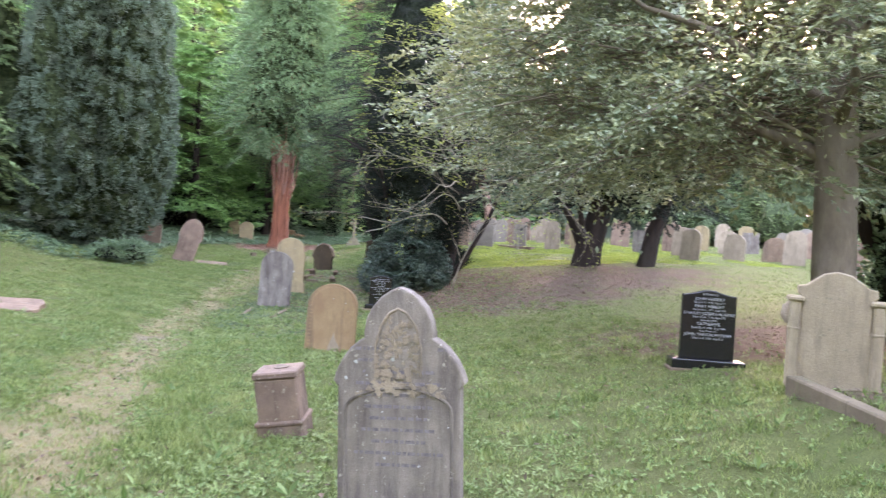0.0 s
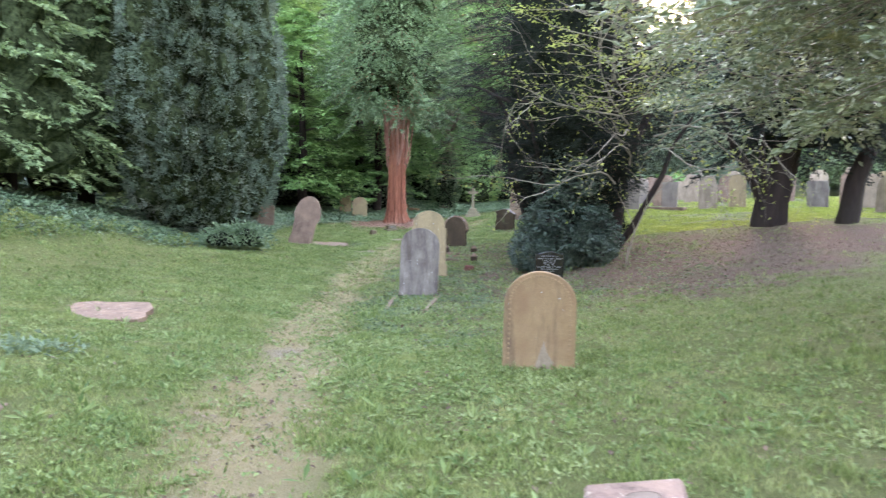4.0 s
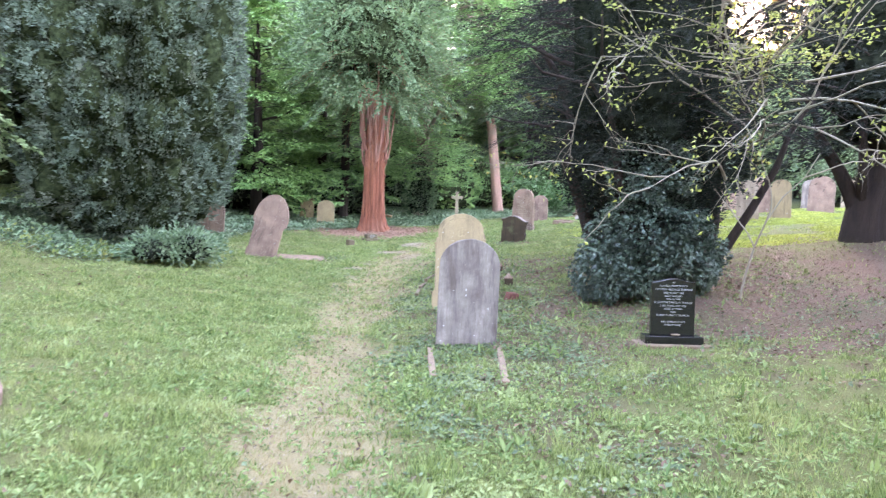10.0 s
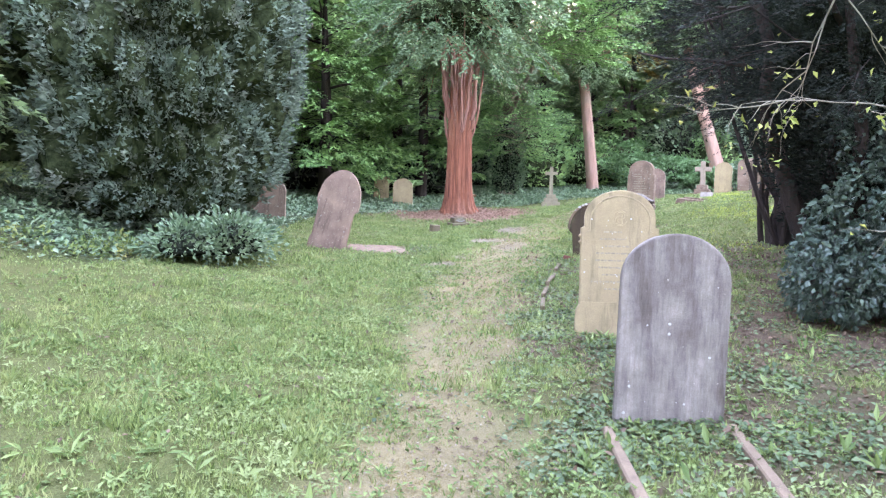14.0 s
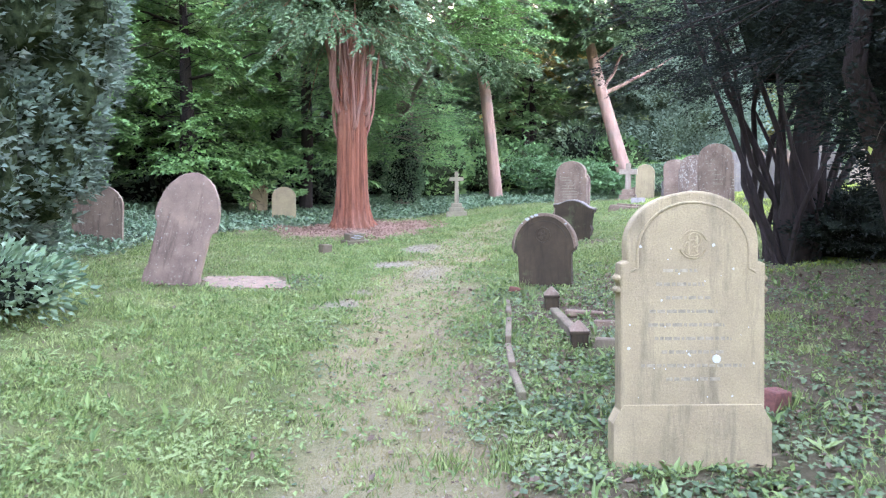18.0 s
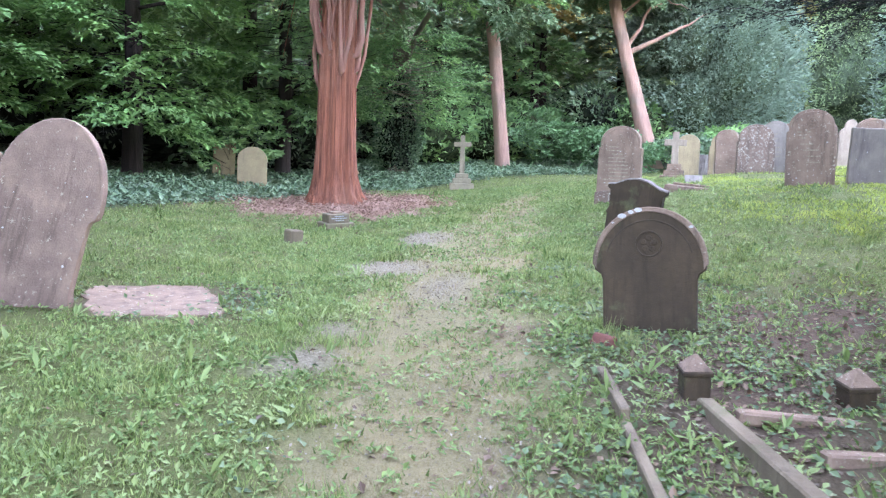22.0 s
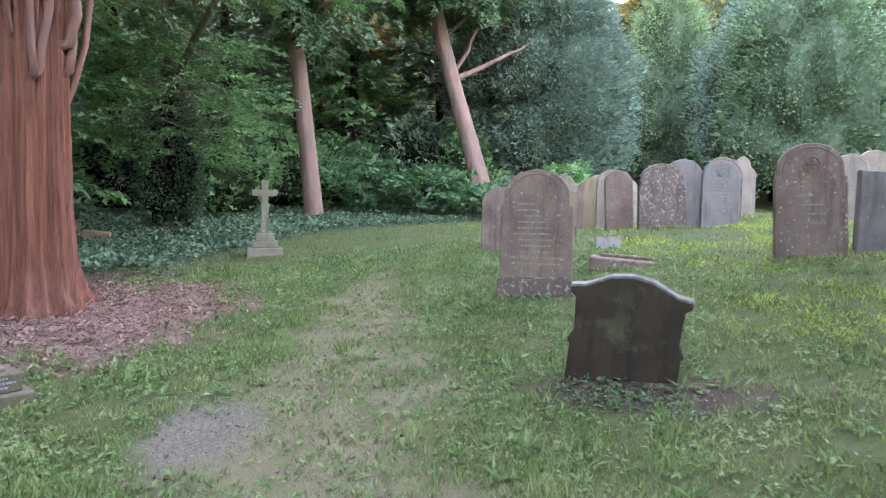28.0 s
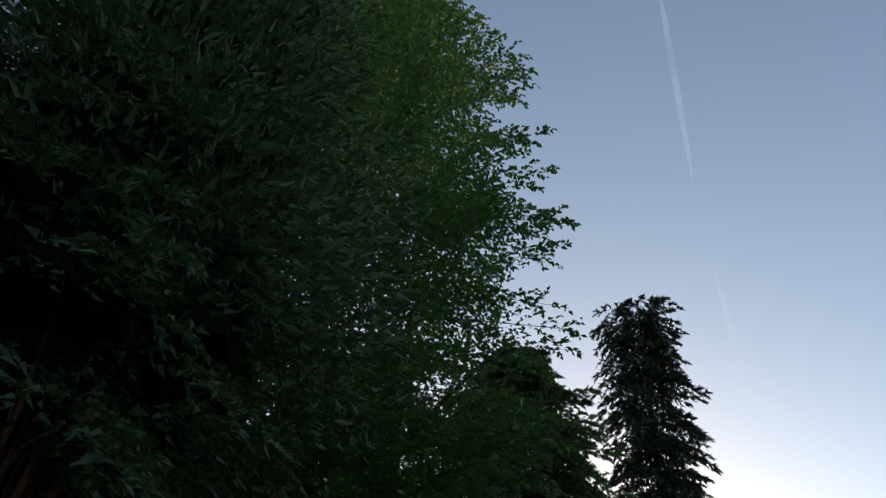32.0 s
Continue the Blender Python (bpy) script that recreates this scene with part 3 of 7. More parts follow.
def ground_mat():
    m, nt, bsdf = mat_new("turf_path_and_litter")
    coord = nt.nodes.new("ShaderNodeTexCoord").outputs["Object"]

    def mask(name):
        a = nt.nodes.new("ShaderNodeAttribute")
        a.attribute_name = name
        return a.outputs["Fac"]

    n1, n2, n3 = noise_fac(nt, 0.9, 5, 0.65, 0.35, 0.65, coord), noise_fac(nt, 7, 5, 0.7, 0.3, 0.7, coord), noise_fac(nt, 45, 4, 0.7, 0.3, 0.7, coord)
    n4 = noise_fac(nt, 120, 4, 0.75, 0.35, 0.65, coord)
    turf = mixed(nt, n2, (0.045, 0.06, 0.014), (0.105, 0.12, 0.03))
    turf = mixed(nt, n1, turf, (0.15, 0.125, 0.055))
    turf = mixed(nt, n3, turf, mixed(nt, 0.85, turf, (0.02, 0.032, 0.007)))
    turf = mixed(nt, n4, turf, mixed(nt, 0.6, turf, (0.19, 0.23, 0.075)))
    worn = mixed(nt, n2, (0.29, 0.225, 0.085), (0.19, 0.175, 0.05))
    worn = mixed(nt, n3, worn, (0.15, 0.105, 0.058))
    worn = mixed(nt, n1, worn, (0.12, 0.125, 0.045))
    worn = mixed(nt, n4, worn, (0.32, 0.255, 0.15))
    pebbles = nt.nodes.new("ShaderNodeTexVoronoi")
    pebbles.inputs["Scale"].default_value = 42
    nt.links.new(coord, pebbles.inputs["Vector"])
    grit = mixed(nt, pebbles.outputs["Distance"], (0.14, 0.115, 0.075), (0.31, 0.26, 0.18))
    chips = mixed(nt, n3, (0.40, 0.24, 0.175), (0.20, 0.11, 0.08))
    fallen = mixed(nt, n3, (0.07, 0.043, 0.029), (0.165, 0.108, 0.075))
    fallen = mixed(nt, noise_fac(nt, 0.9, 5, 0.65, 0.45, 0.75, coord), fallen, (0.085, 0.075, 0.04))
    under = mixed(nt, n3, (0.025, 0.045, 0.022), (0.05, 0.06, 0.035))
    col = mixed(nt, mask("path"), turf, worn)
    col = mixed(nt, mask("gravel"), col, grit)
    col = mixed(nt, mask("litter"), col, fallen)
    col = mixed(nt, mask("ivy"), col, under)
    col = mixed(nt, mask("needles"), col, mixed(nt, n2, (0.05, 0.02, 0.013), (0.125, 0.055, 0.036)))
    col = mixed(nt, mask("mulch"), col, chips)
    nt.links.new(col, bsdf.inputs["Base Color"])
    bsdf.inputs["Roughness"].default_value = 0.95
    bsdf.inputs["Specular IOR Level"].default_value = 0.15
    bump(nt, bsdf, noise_fac(nt, 38, 6, 0.75, 0, 1, coord), 1.0, 0.045)
    return m


GROUND = ground_mat()
alone("ground", ground_mesh(), None, pose(0, 0, 0), "churchyard turf with a worn grass path and ivy bank", "ground", kind="structure")


# ---- headstones ----
def top_round(w, h, rise=0.45):
    """A slab whose head is a round arch."""
    r = w / 2
    return [(-r, 0), (-r, h - rise * w)] + [(x, z) for x, z in arc(0, h - rise * w, r, rise * w, 180, 0, 22)][1:-1] + [(r, h - rise * w), (r, 0)]


def top_shoulder(w, h, rise=0.36, notch=0.035, drop=0.10):
    """A round head between small square shoulders."""
    r = w / 2
    s = r - notch
    z0 = h - rise * w
    return [(-r, 0), (-r, z0 - drop), (-s, z0 - drop + 0.015), (-s, z0)] + arc(0, z0, s, rise * w, 180, 0, 22)[1:-1] + [(s, z0), (s, z0 - drop + 0.015), (r, z0 - drop), (r, 0)]


def top_gothic(w, h, peak=0.30):
    """A pointed head on two rounded shoulders, with a small step below them."""
    r, k = w / 2, w / 0.70
    left = [(-r + 0.025, 0), (-r + 0.025, h - 0.52 * k), (-r, h - 0.49 * k), (-r + 0.012 * k, h - 0.45 * k), (-0.305 * k, h - 0.38 * k), (-0.255 * k, h - 0.315 * k), (-0.20 * k, h - 0.272 * k), (-0.182 * k, h - 0.262 * k)]
    left += [(-0.184 * k, h - 0.235 * k), (-0.172 * k, h - 0.17 * k), (-0.145 * k, h - 0.11 * k), (-0.10 * k, h - 0.055 * k), (-0.05 * k, h - 0.02 * k)]
    return left + [(0, h)] + [(-x, z) for x, z in reversed(left)]


def top_segment(w, h):
    """A low wide arch between scrolled shoulders, waisted sides."""
    r = w / 2
    left = [(-r * 0.97, 0), (-r * 0.95, h * 0.30), (-r, h * 0.34), (-r * 0.90, h * 0.44), (-r * 0.93, h * 0.74), (-r * 1.03, h * 0.78), (-r * 1.03, h * 0.85)]
    left += [(-r * 0.8, h * 0.865), (-r * 0.6, h * 0.915), (-r * 0.35, h * 0.975)]
    return left + [(0, h)] + [(-x, z) for x, z in reversed(left)]


def top_ogee(w, h):
    r = w / 2
    left = [(-r, 0), (-r, h * 0.93), (-r * 0.8, h * 0.935), (-r * 0.5, h * 0.96), (-r * 0.2, h * 0.995)]
    return left + [(0, h)] + [(-x, z) for x, z in reversed(left)]


def top_flat(w, h, lip=0.0):
    r = w / 2
    return [(-r, 0), (-r, h * 0.9), (-r * (1 - lip), h), (r * (1 - lip), h), (r, h * 0.9), (r, 0)]


def top_necked(w, h):
    """A wide round head on a slightly narrower body with a spreading foot."""
    left = [(-0.45 * w, 0), (-0.445 * w, h * 0.07), (-0.415 * w, h * 0.12), (-0.42 * w, h * 0.46), (-0.435 * w, h * 0.50), (-0.49 * w, h * 0.53), (-0.5 * w, h * 0.57)]
    return left + arc(0, h * 0.57, 0.5 * w, h * 0.43, 180, 0, 22)[1:-1] + [(-x, z) for x, z in reversed(left)]


TOPS = {"necked": top_necked, "round": top_round, "shoulder": top_shoulder, "gothic": top_gothic, "segment": top_segment, "ogee": top_ogee, "flat": top_flat}


def inset(outline, by, z_low):
    """The outline drawn in by about as much, cut off at z_low."""
    top = max(z for _, z in outline)
    w = max(x for x, _ in outline)
    kx, kz = (w - by) / w, by
    out = [(x * kx, z - kz * (z / top)) for x, z in outline if z > z_low]
    return [(out[0][0], z_low)] + out + [(out[-1][0], z_low)]


def rim(outline, thick, y0, depth):
    """A raised band along an open outline."""
    bm = bmesh.new()
    n = len(outline)
    rows = []
    for i, (x, z) in enumerate(outline):
        a, b = outline[max(i - 1, 0)], outline[min(i + 1, n - 1)]
        dx, dz = b[0] - a[0], b[1] - a[1]
        k = math.hypot(dx, dz) or 1.0
        nx, nz = dz / k * thick, -dx / k * thick
        rows.append([bm.verts.new(p) for p in ((x, y0, z), (x + nx * 0.25, y0 - depth, z + nz * 0.25), (x + nx * 0.75, y0 - depth, z + nz * 0.75), (x + nx, y0, z + nz))])
    for a, b in zip(rows, rows[1:]):
        for k in range(3):
            bm.faces.new((a[k], a[k + 1], b[k + 1], b[k]))
    bmesh.ops.recalc_face_normals(bm, faces=bm.faces[:])
    return bm


def text_bars(rows, w, z_top, step, size, y, seed=0, gap=0.5):
    """Worn lettering that cannot be read: rows of short bars of its height and length."""
    rnd = random.Random(seed)
    bm = bmesh.new()
    for i in range(rows):
        span = w * rnd.uniform(0.45, 1.0)
        x = -span / 2
        z = z_top - i * step
        while x < span / 2:
            k = rnd.uniform(0.6, 3.2) * size
            k = min(k, span / 2 - x + size * 0.3)
            co = [(x, y, z), (x + k, y, z), (x + k, y, z + size), (x, y, z + size)]
            bm.faces.new([bm.verts.new(c) for c in co])
            x += k + size * gap
    bmesh.ops.recalc_face_normals(bm, faces=bm.faces[:])
    if bm.faces and bm.faces[0].normal.y > 0:
        bmesh.ops.reverse_faces(bm, faces=bm.faces[:])
    bmesh.ops.solidify(bm, geom=bm.faces[:], thickness=0.002)
    return bm


def written(lines, y, mat, parent, name="inscription"):
    """Readable lettering: (text, size, height of its foot) row by row, centred, as one mesh."""
    out = bmesh.new()
    for text, size, z in lines:
        cu = bpy.data.curves.new("letters", "FONT")
        cu.body, cu.size, cu.align_x, cu.extrude = text, size, "CENTER", 0.0006
        cu.resolution_u = 2
        ob = bpy.data.objects.new("letters", cu)
        scene.collection.objects.link(ob)
        me = bpy.data.meshes.new_from_object(ob.evaluated_get(bpy.context.evaluated_depsgraph_get()))
        me.transform(pose(0, y, z, 90))
        out.from_mesh(me)
        bpy.data.objects.remove(ob)
        bpy.data.curves.remove(cu)
        bpy.data.meshes.remove(me)
    return tagged(part(name, out, mat, parent, "pale cut lettering"), kind="stuff")


def flower_relief(x, z, y, r, petals=5):
    """A carved roundel: ring, petals and a boss."""
    bms = [rim([(x + r * math.cos(6.2832 * i / 24), z + r * math.sin(6.2832 * i / 24)) for i in range(25)], r * 0.16, y, 0.012)]
    for k in range(petals):
        a = 6.2832 * k / petals + 0.3
        bms.append(disc(x + r * 0.5 * math.cos(a), z + r * 0.5 * math.sin(a), y - 0.012, r * 0.26, 0.016, 10))
    bms.append(disc(x, z, y - 0.016, r * 0.22, 0.02, 10))
    return join(*bms)


def monogram(x, z, y, r):
    """Interlaced initials in low relief: an upright, a curled stroke round it and two short bars."""
    bms = []
    for dx, k in ((-0.30, 0.62), (0.22, 0.55)):
        bms.append(plate([(x + (dx - 0.07) * r, z - r * k), (x + (dx + 0.07) * r, z - r * k), (x + (dx + 0.07) * r, z + r * k), (x + (dx - 0.07) * r, z + r * k)], 0.008, y - 0.006, 0.002, 1))
    for cx, cz, q, a0, a1 in ((0.05, 0.28, 0.42, -100, 150), (-0.05, -0.25, 0.48, 60, 320), (0.0, 0.0, 0.85, 20, 160), (0.0, 0.0, 0.85, 200, 340)):
        bms.append(rim([(x + r * (cx + q * math.cos(radians(a0 + (a1 - a0) * i / 14))), z + r * (cz + q * math.sin(radians(a0 + (a1 - a0) * i / 14)))) for i in range(15)], r * 0.10, y, 0.006))
    return join(*bms)


def spots(n, w, h, y, seed, lo=0.006, hi=0.016):
    """Round lichen patches on a stone's face."""
    rnd = random.Random(seed)
    bm = bmesh.new()
    for _ in range(n):
        x, z, r = rnd.uniform(-w / 2, w / 2) * 0.9, rnd.uniform(0.05, 0.92) * h, rnd.uniform(lo, hi) * rnd.choice((0.5, 0.7, 1.0, 1.0))
        c = bm.verts.new((x, y - 0.003, z))
        ring = [bm.verts.new((x + r * rnd.uniform(0.8, 1.15) * math.cos(6.2832 * i / 9), y - 0.0012, z + r * rnd.uniform(0.8, 1.15) * math.sin(6.2832 * i / 9))) for i in range(9)]
        for i in range(9):
            bm.faces.new((c, ring[i], ring[(i + 1) % 9]))
    bmesh.ops.recalc_face_normals(bm, faces=bm.faces[:])
    return bm


def headstone(kind, w, h, d, mat, m, label, group="", bars=0, crest="", rimmed=0.0, plinth=0.0, lichen=0, seed=0, sunk=0.25, bar_mat=None, wear=0.003, crest_z=None):
    """A headstone facing its own -y, its front foot at the origin; sunk: how far the slab goes into the soil."""
    ob = thing("headstone", m, label, "gravestone", group)
    outline = [(x, z if z > 0 else -sunk) for x, z in TOPS[kind](w, h)]
    slab = plate(outline, d, 0, min(0.012, d * 0.12), 2, wear)
    part("slab", slab, mat, ob)
    if plinth:
        part("plinth", box(w + 0.12, d + 0.12, plinth + sunk, (0, d / 2, -sunk), 0.015, 2), mat, ob)
    if rimmed:
        part("moulding", rim(inset([p for p in outline], rimmed, h * 0.45)[1:-1], 0.014, 0.0, 0.005), mat, ob)
    z_text = h * (0.62 if crest else 0.74)
    if crest:
        z = crest_z or h - w * 0.32
        part("carved_roundel", (monogram if crest == "monogram" else flower_relief)(0, z, 0.001, w * 0.105), mat, ob)
        z_text = z - w * 0.19
    if bars:
        step = (z_text - h * 0.22) / max(bars, 1)
        part("worn_inscription", text_bars(bars, w * 0.72, z_text, step, min(0.017, step * 0.4), 0.0005, seed), bar_mat or CARVED, ob)["kind"] = "stuff"
    if lichen:
        part("lichen_patches", spots(lichen, w, h * 0.9, 0.0, seed + 5, 0.003, 0.011), LICHEN, ob)["kind"] = "stuff"
    return ob


# The stones along the path.
gothic = headstone("gothic", 0.70, 1.26, 0.13, GOTHIC_STONE, on_ground(3.12, -0.17, -0.11, -2, -4, -20) @ Matrix.Scale(1.04, 4), "tall pointed grey headstone with carved foliage above a streaked face", bars=11, bar_mat=WORN_CUT, seed=2, lichen=24)
foliage = [rim([(-0.125, 0.80), (-0.128, 0.95), (-0.10, 1.06), (-0.05, 1.13), (0, 1.155), (0.05, 1.13), (0.10, 1.06), (0.128, 0.95), (0.125, 0.80)], 0.014, 0.0, 0.006)]
for i in range(330):
    x, z = random.uniform(-0.27, 0.27), random.uniform(0.70, 1.12)
    if (abs(x) < 0.115 - max(0, z - 0.98) * 0.6) or (z < 0.84 - abs(x) * 0.45 and z > 0.73 - abs(x) * 0.15):
        k, r, a0 = random.choice((3, 4, 5)), random.uniform(0.010, 0.024), random.uniform(0, 6.28)
        foliage.append(plate([(x + r * random.uniform(0.6, 1.2) * math.cos(a0 + 6.2832 * q / k), z + r * random.uniform(0.6, 1.2) * math.sin(a0 + 6.2832 * q / k)) for q in range(k)], 0.02, -0.004 - 0.007 * random.random(), 0.0))
part("carved_foliage", join(*foliage), CARVING, gothic, "paler carved leaf relief")["kind"] = "stuff"
part("panel_arch", rim([(-0.29, 0.10), (-0.29, 0.62)] + arc(0, 0.62, 0.29, 0.13, 180, 0, 14) + [(0.29, 0.10)], 0.018, 0.0, 0.008), GOTHIC_STONE, gothic)

pedestal = thing("pedestal_fragment", on_ground(2.51, 1.80, -0.10, 4, -9, -14) @ Matrix.Scale(1.2, 4), "broken reddish stone pedestal with a socket hole, leaning in grass", "monument")
part("block", join(box(0.30, 0.26, 0.22, (0, 0, -0.06), 0.012), box(0.27, 0.235, 0.30, (0, 0, 0.15), 0.01)), PINK_STONE, pedestal)
part("moulding", box(0.315, 0.275, 0.03, (0, 0, 0.15), 0.008), PINK_STONE, pedestal)
part("capping", box(0.285, 0.25, 0.045, (0, 0, 0.45), 0.01), PINK_STONE, pedestal, "pale top face")
piece = part("socket", disc(0.02, 0.0, 0.0, 0.05, 0.004, 14, 0.035), MUD, pedestal, "dark round socket hole")
piece.matrix_local = pose(0, 0, 0.4985, 90)

rounded = headstone("round", 0.61, 0.85, 0.09, ORANGE_STONE, on_ground(2.99, 6.62, -0.03, -3, 1, -12) @ Matrix.Scale(1.16, 4), "round-topped orange sandstone headstone with a beaded border", seed=4, lichen=6)
edge = [(-0.255, 0.10 + 0.042 * i) for i in range(11)] + arc(0, 0.575, 0.255, 0.235, 180, 0, 26) + [(0.255, 0.53 - 0.042 * i) for i in range(11)]
part("beading", join(*[disc(x, z, -0.008, 0.011, 0.012, 7) for x, z in edge]), ORANGE_STONE, rounded)["kind"] = "stuff"
part("spalled_patch", plate([(-0.03, 0.03), (0.09, 0.02), (0.13, 0.08), (0.07, 0.17), (0.045, 0.26), (0.02, 0.20), (-0.01, 0.10)], 0.004, -0.003, 0.001, 1), PALE_STONE, rounded, "pale flaked patch")

streaked = headstone("round", 0.71, 1.28, 0.11, GREY_STONE, on_ground(1.98, 13.12, -0.01, -2, 1.5, -8), "round-topped grey headstone with dark rain streaks", seed=6, lichen=14)
for x0, x1, y0, y1 in ((1.55, 1.42, 13.06, 11.61), (2.35, 2.04, 13.0, 11.2)):
    a = math.degrees(math.atan2(x1 - x0, y0 - y1))
    ln = math.hypot(x1 - x0, y1 - y0)
    xm, ym = (x0 + x1) / 2, (y0 + y1) / 2
    alone("grave_kerb", box(0.07, ln, 0.15, (0, 0, -0.11), 0.01), CONCRETE, on_ground(xm, ym, 0.0, 0, 0, a), "narrow sunken stone kerb strip in the grass", "kerb", "kerb strips before the streaked headstone")

buff = headstone("shoulder", 0.74, 1.32, 0.12, SANDSTONE, on_ground(2.25, 15.42, 0.10, -3, 0, -10), "shouldered buff sandstone headstone with a carved monogram roundel", bars=9, crest="monogram", rimmed=0.05, seed=8, lichen=40, crest_z=1.05)
part("foot", plate([(-0.405, -0.25), (-0.405, 0.14), (-0.352, 0.24), (0.352, 0.24), (0.405, 0.14), (0.405, -0.25)], 0.126, -0.003, 0.004, 1, 0.002), SANDSTONE, buff)
for s in (-1, 1):
    for z in (0.80, 0.86):
        part("side_scroll", box(0.03, 0.11, 0.035, (s * 0.372, 0.06, z), 0.012), SANDSTONE, buff)
part("lichen_disc", disc(0.12, 0.47, -0.004, 0.022, 0.005, 12), LICHEN, buff, "white round lichen disc")

arched = headstone("necked", 0.76, 0.92, 0.11, DARK_STONE, on_ground(3.22, 20.68, -0.06, -5, -4, -34) @ Matrix.Scale(1.04, 4), "dark mossy round-topped headstone with a carved flower roundel", crest="flower", seed=9, lichen=0, crest_z=0.67)
head = top_necked(0.76, 0.92)[6:-6]
part("weathered_coping", plate([(x * 1.02, z + 0.008) for x, z in head] + [(x * 0.95, z - 0.03) for x, z in reversed(head)], 0.125, -0.010, 0.006, 1), BROWN_STONE, arched, "paler worn coping with lichen")
part("inner_line", rim([(x * 0.80, 0.52 + (z - 0.52) * 0.80) for x, z in head[2:-2]], 0.012, 0.0, 0.004), DARK_STONE, arched)
part("lichen_patches", join(*[disc(0.375 * math.cos(radians(a)), 0.53 + 0.383 * math.sin(radians(a)), -0.0125, q, 0.004, 9, q * 0.6) for a, q in ((119, 0.030), (109, 0.021), (101, 0.027), (131, 0.010), (42, 0.016))]), LICHEN, arched)["kind"] = "stuff"

low = headstone("segment", 0.80, 0.76, 0.12, DARK_STONE, on_ground(5.25, 25.3, -0.04, 3, 6, -46), "low dark headstone with an arched top and scrolled shoulders", seed=10, wear=0.002)
part("worn_top", plate([(-0.415, 0.632), (-0.415, 0.652), (-0.32, 0.664), (-0.24, 0.70), (-0.14, 0.748), (0, 0.768), (0.14, 0.748), (0.24, 0.70), (0.32, 0.664), (0.415, 0.652), (0.415, 0.632), (0.32, 0.644), (0.24, 0.68), (0.14, 0.728), (0, 0.748), (-0.14, 0.728), (-0.24, 0.68), (-0.32, 0.644)], 0.125, -0.002, 0.003, 1), GREY_STONE, low, "grey lichened top edge")

tall = headstone("shoulder", 0.74, 1.32, 0.12, BROWN_STONE, on_ground(6.08, 27.62, 0.0, -2, 0, -42), "tall brown headstone with a monogram roundel and pale base", bars=11, crest="monogram", rimmed=0.04, seed=12, lichen=22, crest_z=1.10)
part("pale_foot", plate([(-0.39, -0.25), (-0.39, 0.20), (-0.2, 0.24), (0.05, 0.22), (0.3, 0.25), (0.39, 0.19), (0.39, -0.25)], 0.14, -0.012, 0.01, 1, 0.004), WHITE_LICHEN, tall, "pale lichen-covered foot")

lean = headstone("necked", 0.78, 1.42, 0.12, PINK_STONE, on_ground(-1.29, 21.8, 0.0, -3, 14.5, -4), "leaning red sandstone headstone with shouldered round top", bars=0, seed=13, lichen=10, wear=0.006)

small_round = headstone("round", 0.66, 1.0, 0.09, SANDSTONE, on_ground(-0.12, 33.35, -0.05, -2, 0, -5), "small plain round-topped buff headstone in ivy", seed=14, lichen=0)
hidden = headstone("round", 0.82, 1.08, 0.11, BROWN_STONE, on_ground(-3.1, 25.7, -0.05, -2, 2, -2), "broad round-topped brown headstone beside the yew", seed=15, rimmed=0.05)
broken = headstone("flat", 0.55, 0.95, 0.12, SANDSTONE, on_ground(-0.95, 35.9, 0, -3, 3, 5), "mossy square headstone fragment at the wood's edge", seed=16, wear=0.012)
far_small = headstone("flat", 0.6, 0.85, 0.1, SANDSTONE, on_ground(6.75, 44.5, 0, -3, -4, -8), "mossy squarish stone beyond the ivy", seed=17, wear=0.012)
pinkish = headstone("round", 0.54, 0.95, 0.09, PINK_STONE, on_ground(7.4, 30.5, 0, -2, 0, -32), "pink round-topped headstone on a brown foot", seed=18, bars=6)

# Black granite memorials.
memo = headstone("ogee", 0.50, 0.66, 0.075, GRANITE, on_ground(4.32, 12.72, 0.12, -2, 0, -10), "polished black granite memorial with pale lettering on a plinth", sunk=0.0, wear=0)
part("plinth", box(0.66, 0.27, 0.09, (0, 0.03, -0.09), 0.008, 2), GRANITE, memo)
part("foundation", box(0.84, 0.44, 0.12, (0, 0.03, -0.21), 0.01), CONCRETE, memo, "concrete foundation slab")
piece = part("vase_rim", disc(0.0, 0.0, 0.0, 0.05, 0.012, 16), CONCRETE, memo, "silver flower-holder lid")
piece.matrix_local = pose(0.02, -0.06, 0.012, 90)
written([("IN", 0.026, 0.600), ("LOVING MEMORY OF", 0.033, 0.560), ("WILMOT ARTHUR TURNER", 0.035, 0.518), ("DIED 30 MAY 1951", 0.029, 0.480), ("AGED 66 YEARS", 0.029, 0.444), ("AND HIS WIFE", 0.026, 0.410), ("ELIZABETH BARCLAY TURNER", 0.032, 0.370), ("DIED 10 JANUARY 1954", 0.029, 0.332), ("AGED 67 YEARS", 0.029, 0.296), ("ALSO", 0.026, 0.262), ("RONALD PERCY GRIFFITH", 0.032, 0.222), ("DIED 29 MARCH 1940", 0.029, 0.148), ("AGED 4 YEARS", 0.029, 0.112)], -0.001, LETTERING, memo)

